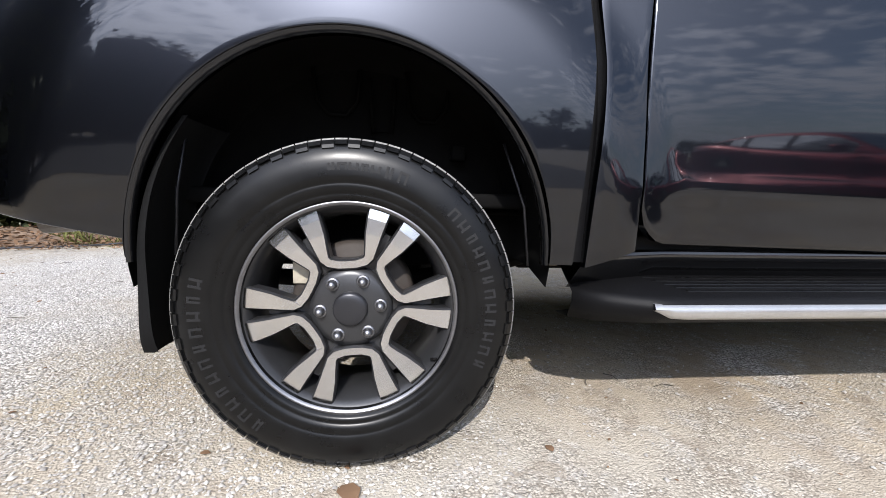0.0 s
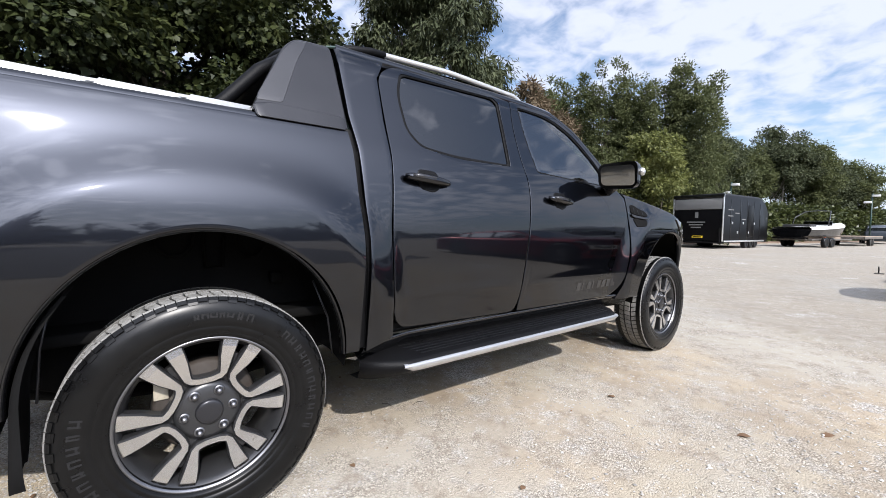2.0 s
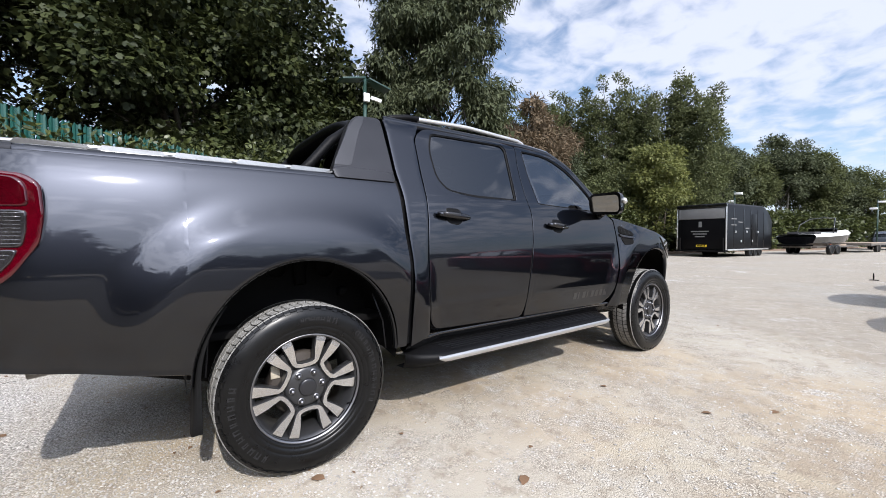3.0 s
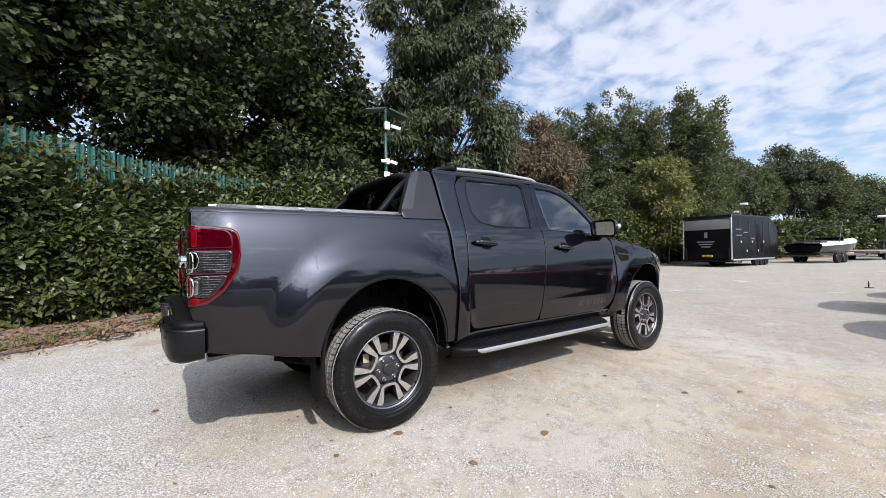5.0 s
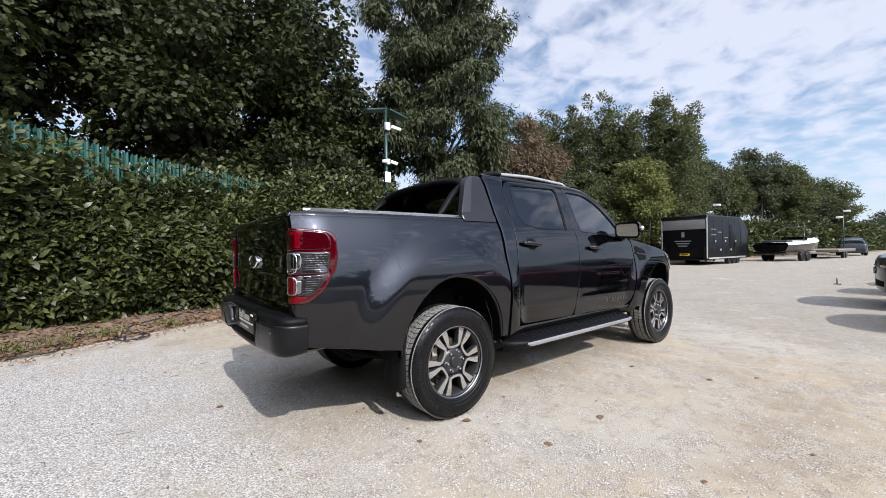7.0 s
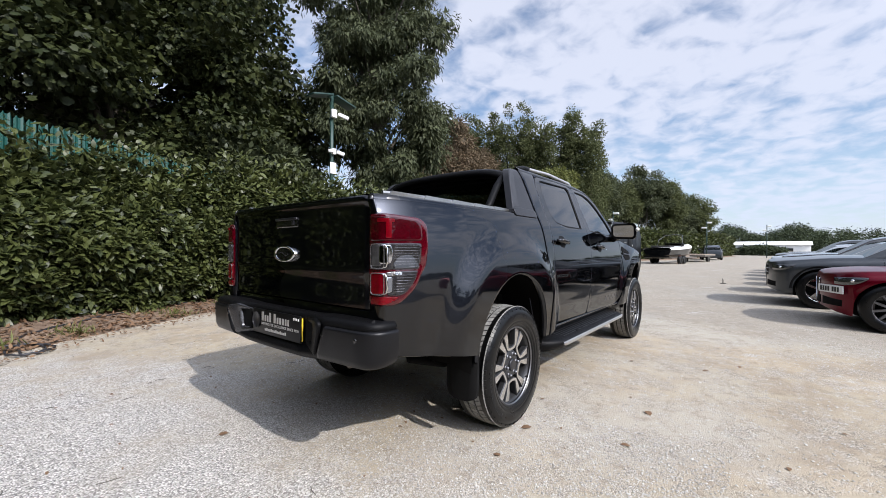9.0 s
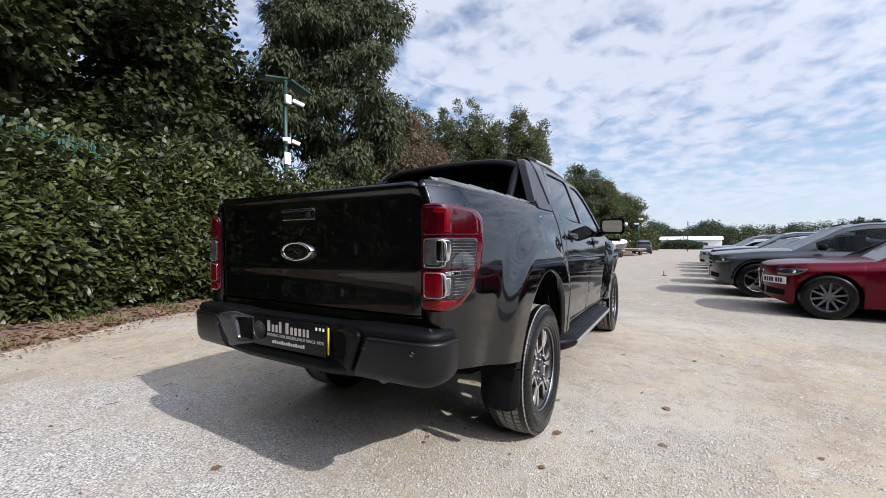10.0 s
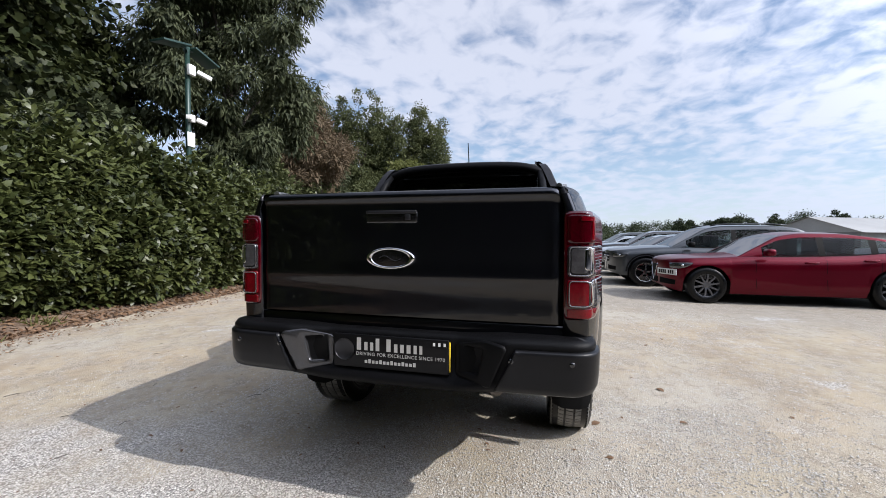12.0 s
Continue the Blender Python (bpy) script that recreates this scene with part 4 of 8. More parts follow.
# corner posts beside the tailgate, panel under it
for side in (-1, 1):
    post = []
    for z in np.linspace(0.66, 1.372, 40):
        ye = float(truck_half(-1.062, z))
        post.append([(-1.050, side * (float(truck_half(-1.050, z)) - 0.001), z)] + [(-1.060 - 0.014 * math.sin(a), side * (ye - 0.036 + 0.0355 * math.cos(a)), z) for a in np.linspace(0, math.pi / 2, 9)] + [(-1.071, side * 0.692, z), (-1.04, side * 0.690, z)])
    part("bed_corner", grid_mesh("bed_corner", post, (PAINT,), flip=side > 0), None, truck)
    cap = []
    for t in np.linspace(0, 1, 10):
        zt = 1.37 + 0.032 * math.sin(t * math.pi / 2)
        q = 1 - 0.55 * (1 - math.cos(t * math.pi / 2))
        ye = float(truck_half(-1.06, 1.37))
        cap.append([(-1.074 + 0.05 * (1 - q), side * 0.692, zt), (-1.074 + 0.05 * (1 - q), side * (0.692 + (ye - 0.73) * q), zt), (-1.06 + 0.05 * (1 - q), side * (0.692 + (ye - 0.70) * q), zt), (-0.98, side * (0.692 + (float(truck_half(-0.98, 1.37)) - 0.696) * q), zt), (-0.94, side * (0.692 + (float(truck_half(-0.94, 1.37)) - 0.696) * q), zt)])
    part("corner_cap", grid_mesh("corner_cap", cap, (GREY_PLASTIC,), flip=side > 0), None, truck)
part("tailgate_sill", boxes((-1.06, -1.0, -0.72, 0.72, 0.76, 0.85), bevel=0.01), PAINT, truck)

# tail lamps wrap round the corner
LAMP_OUT = [(0.0, 1.300), (0.07, 1.302), (0.16, 1.297), (0.27, 1.285), (0.305, 1.255), (0.312, 1.15), (0.300, 1.06), (0.235, 0.955), (0.165, 0.893), (0.12, 0.880), (0.0, 0.878)]


def lamp_point(s, z, lift=0.0):
    """s runs from the lamp's inner edge over the rear face, round the corner and along the side."""
    r, flat = 0.040, 0.066
    yc = 0.692 + flat
    if s < flat:
        return (-1.074 - lift, 0.692 + s, z)
    arc = r * math.pi / 2
    if s < flat + arc:
        a = (s - flat) / r
        return (-1.074 + r - (r + lift) * math.cos(a), yc + (r + lift) * math.sin(a), z)
    d = s - flat - arc
    x = -1.074 + r + d
    return (x, max(yc + r + 0.33 * d, float(truck_half(x, z)) + 0.003) + lift, z)


def lamp_piece(name, outline, lift, mat, parent, side, depth=0.02, label=""):
    o = np.asarray(outline)
    c = (o.min(0) + o.max(0)) / 2
    q = by_angle(o, c, 100)
    rows = []
    for t, dl in [(0, -depth), (0, -0.003), (0.04, 0.0)] + [(k / 10, 0.0) for k in range(1, 10)] + [(0.98, 0.0)]:
        rows.append([lamp_point(max(0.0, s), z, lift + dl) for s, z in q + (c - q) * t])
    rows = [r + r[:1] for r in rows]
    pts = np.asarray(rows)
    pts[:, :, 1] *= side
    return part(name, grid_mesh(name, pts, (mat,), flip=side < 0), None, parent, label)


for side in (-1, 1):
    lamp = lamp_piece("tail_lamp", rounded(LAMP_OUT, 0.02), 0.004, RED_LENS, truck, side, 0.03, "red and clear wraparound tail lamp")
    lamp_piece("brake_lens", rounded([(0.012, 1.288), (0.15, 1.284), (0.250, 1.274), (0.272, 1.248), (0.277, 1.180), (0.012, 1.176)], 0.015), 0.010, MID_RED, lamp, side, 0.012, "deep red brake lens")
    lamp_piece("reversing_lens", rounded([(0.012, 1.166), (0.272, 1.168), (0.270, 1.10), (0.258, 1.046), (0.012, 1.046)], 0.015), 0.010, CLEAR_LENS, lamp, side, 0.012, "clear ribbed lens")
    lamp_piece("lower_clear_lens", rounded([(0.105, 1.038), (0.250, 1.040), (0.234, 1.0), (0.186, 0.940), (0.152, 0.926), (0.105, 0.928)], 0.012), 0.010, CLEAR_LENS, lamp, side, 0.012)
    lamp_piece("fog_lens", rounded([(0.012, 1.035), (0.095, 1.035), (0.095, 0.935), (0.012, 0.93)], 0.012), 0.010, BRIGHT_RED, lamp, side, 0.012)
    lamp_piece("lower_lens", rounded([(0.012, 0.922), (0.150, 0.922), (0.125, 0.898), (0.095, 0.886), (0.012, 0.886)], 0.006), 0.008, BRIGHT_RED, lamp, side, 0.008)
    lamp_piece("light_guide", rounded([(0.098, 1.278), (0.120, 1.277), (0.120, 1.188), (0.098, 1.188)], 0.005), 0.0125, BRIGHT_RED, lamp, side, 0.004)
    lamp_piece("reversing_reflector", rounded([(0.026, 1.158), (0.084, 1.158), (0.084, 1.060), (0.026, 1.060)], 0.012), 0.0112, SMOKED_LENS, lamp, side, 0.004, "smoked reversing reflector")
    lamp_piece("chrome_reflector", rounded([(0.074, 1.158), (0.118, 1.160), (0.128, 1.120), (0.118, 1.074), (0.074, 1.072)], 0.010), 0.0118, CHROME, lamp, side, 0.005, "bright chrome reflector")
    lamp_piece("chrome_reflector", rounded([(0.100, 1.034), (0.165, 1.036), (0.165, 1.022), (0.100, 1.018)], 0.005), 0.0118, CHROME, lamp, side, 0.005, "bright chrome reflector")
    lamp_piece("chrome_reflector", rounded([(0.100, 1.012), (0.124, 1.012), (0.122, 0.944), (0.100, 0.942)], 0.006), 0.0118, CHROME, lamp, side, 0.005, "bright chrome reflector")
    lamp_piece("lens_divider", rounded([(0.128, 1.066), (0.200, 1.066), (0.200, 1.056), (0.128, 1.056)], 0.003), 0.0122, BLACK_PAINT, lamp, side, 0.004)
    lamp_piece("red_reflector", rounded([(0.060, 1.280), (0.135, 1.278), (0.135, 1.262), (0.060, 1.262)], 0.005), 0.0125, BRIGHT_RED, lamp, side, 0.004)
    for z0, z1 in ((1.052, 1.162), (0.932, 1.03)):
        bm = bmesh.new()
        loop = rounded([(0.020, z0), (0.092, z0), (0.092, z1), (0.020, z1)], 0.016, 5)
        pts = [lamp_point(s, z, 0.0105) for s, z in loop]
        tube(bm, [(x, side * y, z) for x, y, z in pts + pts[:1]], 0.0026, 6, cap=False)
        part("lamp_bezel", bm, LENS_FRAME, lamp, "clear lens frame")
        bm = bmesh.new()
        arc = [lamp_point(s, z, 0.0105) for s, z in ((0.078, z1), (0.096, z1 - 0.004), (0.103, z1 - 0.02), (0.104, z0 + 0.03), (0.100, z0 + 0.008), (0.084, z0))]
        tube(bm, [(x, side * y, z) for x, y, z in arc], [0.002, 0.004, 0.0055, 0.0055, 0.004, 0.002], 8)
        part("chrome_trim", bm, CHROME, lamp, "chrome lens surround")
    bm = bmesh.new()
    for k in range(9):
        z = 1.058 + 0.0125 * k
        tube(bm, [(x, side * y, zz) for x, y, zz in [lamp_point(s, z, 0.0105) for s in np.linspace(0.130, 0.258, 8)]], 0.0010, 4)
    for k in range(7):
        z = 0.945 + 0.0125 * k
        tube(bm, [(x, side * y, zz) for x, y, zz in [lamp_point(s, z, 0.0105) for s in np.linspace(0.126, 0.168 + 0.0105 * k, 6)]], 0.0010, 4)
    part("lens_rib", bm, LENS_FRAME, lamp)

COVER = material("charcoal_cover", (0.0048, 0.0048, 0.0056), 0.34, 0.0, (0.0065, 0.0065, 0.0075), 5, 300, spec=0.26, bump=0.06, bump_scale=800)
INSERT = material("grey_moulding", (0.10, 0.10, 0.104), 0.26, 0.8, (0.085, 0.085, 0.09), 8, 200)


# rear bumper, with the recess for the plate in the middle
def bumper_line():
    """The bumper's outer line in plan, from the middle round the corner to its end: (x, y, normal x, normal y, share of the way round)."""
    pts = [(-1.200 + 0.040 * (y / 0.86) ** 2, y) for y in np.linspace(0, 0.70, 42)]
    p0, p1, p2 = Vector((-1.1735, 0.70)), Vector((-1.165, 0.818)), Vector((-1.05, 0.818))
    pts += [tuple((1 - t) ** 2 * p0 + 2 * t * (1 - t) * p1 + t * t * p2) for t in np.linspace(0.06, 1, 16)]
    pts += [(x, 0.819) for x in (-1.025, -1.018)]
    p = np.asarray(pts)
    d = np.gradient(p, axis=0)
    d /= np.linalg.norm(d, axis=1)[:, None]
    w = np.clip((p[:, 1] - 0.67) / 0.172, 0, 1) * 0.55 + 0.45 * np.clip((p[:, 0] + 1.15) / 0.14, 0, 1) * (p[:, 1] > 0.70)
    return [(x, y, -dy, dx, k) for (x, y), (dx, dy), k in zip(p, d, w)]


BUMPER_LINE = bumper_line()


def bumper_at(y):
    return -1.200 + 0.040 * (abs(y) / 0.86) ** 2


def bumper_rows(section, lo=0.0):
    """section(k, dip): (inset, height) pairs for a place k round the corner; dip: 1 in the plate's recess."""
    half = []
    for x, y, nx, ny, k in BUMPER_LINE:
        if y < lo:
            continue
        dip = 1.0 if y < 0.29 else max(0.0, 1 - (y - 0.29) / 0.18)
        half.append([(x - nx * q, y - ny * q, z) for q, z in section(k, dip)])
    return half


def bumper_bottom(k):
    return 0.600 + 0.018 * k ** 3


def shell_section(k, dip):
    zl, top = bumper_bottom(k), 0.815 - 0.010 * dip
    return [(0.14, top - 0.004), (0.05 + 0.02 * dip, top), (0.014 + 0.05 * dip, top - 0.005), (0.002 + 0.053 * dip, top - 0.022), (0.004 + 0.06 * dip, top - 0.034 - 0.01 * dip), (0.012 + 0.053 * dip, 0.72),
            (0.006 + 0.05 * dip, zl + 0.045 - 0.01 * dip), (0.006 + 0.018 * dip, zl + 0.03 - 0.012 * dip), (0.03, zl - 0.012 * dip), (0.13, zl + 0.01)]


def cover_section(k, dip):
    zl = bumper_bottom(k)
    return [(0.05, zl + 0.002), (0.022, zl + 0.003), (0.006, zl + 0.012), (-0.006, zl + 0.040), (-0.010, zl + 0.09), (-0.0115, 0.760), (-0.0105, 0.769), (-0.006, 0.774), (0.010, 0.777)]


half = bumper_rows(shell_section)
half.append([(x, 0.80, z) for x, y, z in half[-1]])
rows = [[(x, -y, z) for x, y, z in r] for r in half[:0:-1]] + half
bumper = part("rear_bumper", grid_mesh("rear_bumper", rows, (PLASTIC,)), None, truck, "black rear bumper")
for side in (-1, 1):
    lid = [[(x, side * y, z) for x, y, z in r] for r in bumper_rows(cover_section, 0.428)]
    first = [(x + 0.02, y - side * 0.004, z) for x, y, z in lid[0]]
    # the inner end slants outwards to the top
    for r, q in ((first, 1.0), (lid[0], 1.0), (lid[1], 0.8), (lid[2], 0.6), (lid[3], 0.4), (lid[4], 0.2)):
        r[:] = [(x, y + side * q * 0.07 * (z - 0.62) / 0.15, z) for x, y, z in r]
    part("bumper_end_cover", grid_mesh("bumper_end_cover", [first] + lid, (COVER,), flip=side < 0), None, bumper, "dark grey bumper end cover")
    bm = bmesh.new()
    ins = [(0.268, 0.642), (0.272, 0.772), (0.40, 0.800), (0.488, 0.788), (0.418, 0.618)]
    hole = rounded([(0.292, 0.668), (0.314, 0.772), (0.392, 0.768), (0.370, 0.662)], 0.012)
    q0, q1 = by_angle(rounded(ins, 0.012), (0.342, 0.718), 64), by_angle(hole, (0.342, 0.718), 64)
    pts = []
    for t, dx in ((0, 0.02), (0, 0.003), (0.15, 0), (0.9, 0), (1, 0.004), (1, 0.03)):
        q = q0 + (q1 - q0) * t
        pts.append([(-1.143 - 0.36 * (yy - 0.29) + dx, side * yy, zz) for yy, zz in q])
    pts = [r + r[:1] for r in pts]
    # the right insert's shade is put into its colour: dark plastic, not grey
    part("step_insert", grid_mesh("step_insert", pts, (INSERT if side > 0 else PLASTIC,)), None, bumper, "grey moulded step insert" if side > 0 else "moulded step insert, coloured dark for its shaded side")
    part("insert_hole", boxes((-1.150, -1.09, side * 0.342 - 0.050, side * 0.342 + 0.050, 0.66, 0.775), bevel=0.004), UNDER, bumper)
    for yk, zk in ((0.50, 0.735), (0.72, 0.735)):
        bm = bmesh.new()
        xo = bumper_at(yk)
        tube(bm, [(xo - 0.004, side * yk, zk), (xo - 0.013, side * yk, zk)], [0.011, 0.010], 12)
        part("parking_sensor", bm, BLACK_PAINT, bumper)

# dealer plate
plate = part("number_plate", boxes((-1.158, -1.148, -0.252, 0.256, 0.646, 0.786), bevel=0.003), PLATE_BLACK, bumper, "black dealer plate with white lettering")
part("plate_backing", boxes((-1.150, -1.144, -0.2575, 0.25, 0.656, 0.776), bevel=0.002), YELLOW, plate, "yellow plate behind")


def lettering(name, text, size, y, z, mat, parent, x=-1.1600, bold=0.0, spread=1.0):
    """Flat letters that face the rear, starting at y on the left."""
    cu = bpy.data.curves.new(name, "FONT")
    cu.body, cu.size, cu.extrude, cu.offset, cu.space_character = text, size, 0.0006, bold, spread
    tmp = bpy.data.objects.new(name, cu)
    scene.collection.objects.link(tmp)
    me = bpy.data.meshes.new_from_object(tmp.evaluated_get(bpy.context.evaluated_depsgraph_get()))
    bpy.data.objects.remove(tmp)
    me.transform(Matrix.Translation((x, y, z)) @ Matrix(((0, 0, -1, 0), (-1, 0, 0, 0), (0, 1, 0, 0), (0, 0, 0, 1))))
    me.materials.clear()
    me.materials.append(mat)
    return part(name, me, None, parent, smooth=False)


bpy.context.view_layer.update()
lettering("plate_bar", "DRIVING FOR EXCELLENCE SINCE 1970", 0.0200, 0.152, 0.700, SILVER, plate, spread=1.12)
# the dealer's name and web address as plain bars
for y, w, h in ((0.148, 0.028, 0.052), (0.114, 0.022, 0.034), (0.087, 0.020, 0.034), (0.062, 0.024, 0.052), (0.014, 0.028, 0.052), (-0.020, 0.022, 0.034), (-0.047, 0.023, 0.034), (-0.075, 0.025, 0.034), (-0.105, 0.020, 0.034), (-0.130, 0.018, 0.034)):
    part("plate_name_bar", boxes((-1.1603, -1.158, y - 0.66 * w, y, 0.722, 0.722 + h)), SILVER, plate, smooth=False)
for k in range(14):
    part("plate_web_bar", boxes((-1.1603, -1.158, 0.112 - 0.0165 * k - 0.011, 0.112 - 0.0165 * k, 0.668, 0.680 + 0.004 * (k % 3 == 1))), SILVER, plate, smooth=False)
bm = bmesh.new()
lathe(bm, [(0.001, 0), (0.044, 0), (0.046, 0.002), (0.046, 0.004)], 40)
bm.transform(Matrix.Translation((-1.1605, 0.205, 0.722)) @ Matrix.Rotation(math.pi / 2, 4, "Z"))
part("plate_roundel", bm, GREY_PLASTIC, plate)
part("plate_icon", boxes(*[(-1.1605, -1.158, -0.240 + k * 0.022, -0.231 + k * 0.022, 0.760, 0.773) for k in range(3)]), WHITE, plate, smooth=False)


# ---- wheels ----
WHEEL_R = 0.385


def tyre_mesh():
    prof = []
    R = WHEEL_R
    for r, y in ((0.245, -0.095), (0.252, -0.108), (0.262, -0.1145), (0.264, -0.1128), (0.267, -0.1165), (0.285, -0.1222), (0.287, -0.1208), (0.290, -0.1236), (0.305, -0.125), (0.335, -0.123), (0.358, -0.116), (0.372, -0.106), (0.3795, -0.095)):
        prof.append((r, y))
    mirror = [(r, -y) for r, y in prof[::-1]]
    bm = bmesh.new()
    lathe(bm, prof + [(R - 0.007, -0.088), (R - 0.007, 0.088)] + mirror + [(0.235, 0.08), (0.235, -0.08)], 96, close=True)
    bmesh.ops.recalc_face_normals(bm, faces=bm.faces)
    return bm


def tread_mesh():
    """Tread ribs split into blocks, with shoulder lugs."""
    bm = bmesh.new()
    R = WHEEL_R
    n = 66
    for yc, w, lean in ((-0.088, 0.034, 0.018), (-0.048, 0.032, 0.010), (0.0, 0.040, -0.008), (0.048, 0.032, -0.010), (0.088, 0.034, -0.018)):
        for k in range(n):
            a0, a1 = 2 * math.pi * (k + 0.08) / n, 2 * math.pi * (k + 0.90) / n
            quad = []
            for a, s in ((a0, -1), (a1, -1), (a1, 1), (a0, 1)):
                aa = a + lean * s * 1.2
                y = yc + s * w / 2
                rt = R - 0.0006 * (abs(y) / 0.02) ** 2
                for rr in (rt - 0.012, rt):
                    quad.append(bm.verts.new((rr * math.cos(aa), y, rr * math.sin(aa))))
            b, t = quad[0::2], quad[1::2]
            bm.faces.new(t)
            for i in range(4):
                j = (i + 1) % 4
                bm.faces.new((b[i], b[j], t[j], t[i]))
    bmesh.ops.recalc_face_normals(bm, faces=bm.faces)
    return bm


def shoulder_mesh(s):
    """Lugs over the tyre's shoulder, long and short by turns, with dust on their upper ends."""
    bm = bmesh.new()
    R, n = WHEEL_R, 84
    for k in range(n):
        a0, a1 = 2 * math.pi * (k + 0.05) / n, 2 * math.pi * (k + 0.95) / n
        ends = ((0.0020, 0.0985), (0.0062, 0.1040), (0.0165, 0.1130)) if k % 2 else ((0.0020, 0.0985), (0.0062, 0.1040), (0.0165, 0.1130), (0.0240, 0.1160))
        rows = []
        for drop, y in ends:
            rows.append([bm.verts.new(((R - drop + q * 0.6) * math.cos(a), s * (y + q), (R - drop + q * 0.6) * math.sin(a))) for a, q in ((a0, -0.006), (a0, 0.0012), (a1, 0.0012), (a1, -0.006))])
        for i, (r0, r1) in enumerate(zip(rows, rows[1:])):
            for j in range(3):
                bm.faces.new((r0[j], r0[j + 1], r1[j + 1], r1[j])).material_index = 0 if i == 0 else 1
        bm.faces.new(rows[-1]).material_index = 1
    return two_tone(bm, (TREAD, RUBBER))


def spoke_u(bm, centre_angle, path, y_face, depth, side_out):
    """One U of machined metal: two arms joined near the hub. path: (radius, degrees from the centre, half-width)."""
    pts = [Vector((r * math.cos(centre_angle + radians(d)), r * math.sin(centre_angle + radians(d)))) for r, d, w in path]
    rings = []
    for i, p in enumerate(pts):
        t = (pts[min(i + 1, len(pts) - 1)] - pts[max(i - 1, 0)]).normalized()
        nrm = Vector((-t.y, t.x))
        w = path[i][2]
        y = y_face - 0.026 * (1 - min(1.0, max(0.0, (path[i][0] - 0.07) / 0.15))) * side_out * 0.6
        y += 0.010 * max(0.0, (path[i][0] - 0.10) / 0.14) ** 2 * (-side_out)
        a, b = p + nrm * w, p - nrm * w
        a2, b2 = p + nrm * (w + 0.004), p - nrm * (w + 0.004)
        rings.append([bm.verts.new((a2.x, y + depth * side_out * -1, a2.y)), bm.verts.new((a2.x, y - 0.006 * side_out, a2.y)), bm.verts.new((a.x, y, a.y)),
                      bm.verts.new((b.x, y, b.y)), bm.verts.new((b2.x, y - 0.006 * side_out, b2.y)), bm.verts.new((b2.x, y - depth * side_out, b2.y))])
    faces = []
    for r0, r1 in zip(rings, rings[1:]):
        for i in range(5):
            f = bm.faces.new((r0[i], r0[i + 1], r1[i + 1], r1[i]))
            f.material_index = 0 if i == 2 else 1
            faces.append(f)
    for r in (rings[0], rings[-1]):
        bm.faces.new(r).material_index = 1
    return faces


def two_tone(bm, mats):
    me = bpy.data.meshes.new("alloy")
    bmesh.ops.recalc_face_normals(bm, faces=bm.faces)
    bm.to_mesh(me)
    bm.free()
    for m in mats:
        me.materials.append(m)
    return me


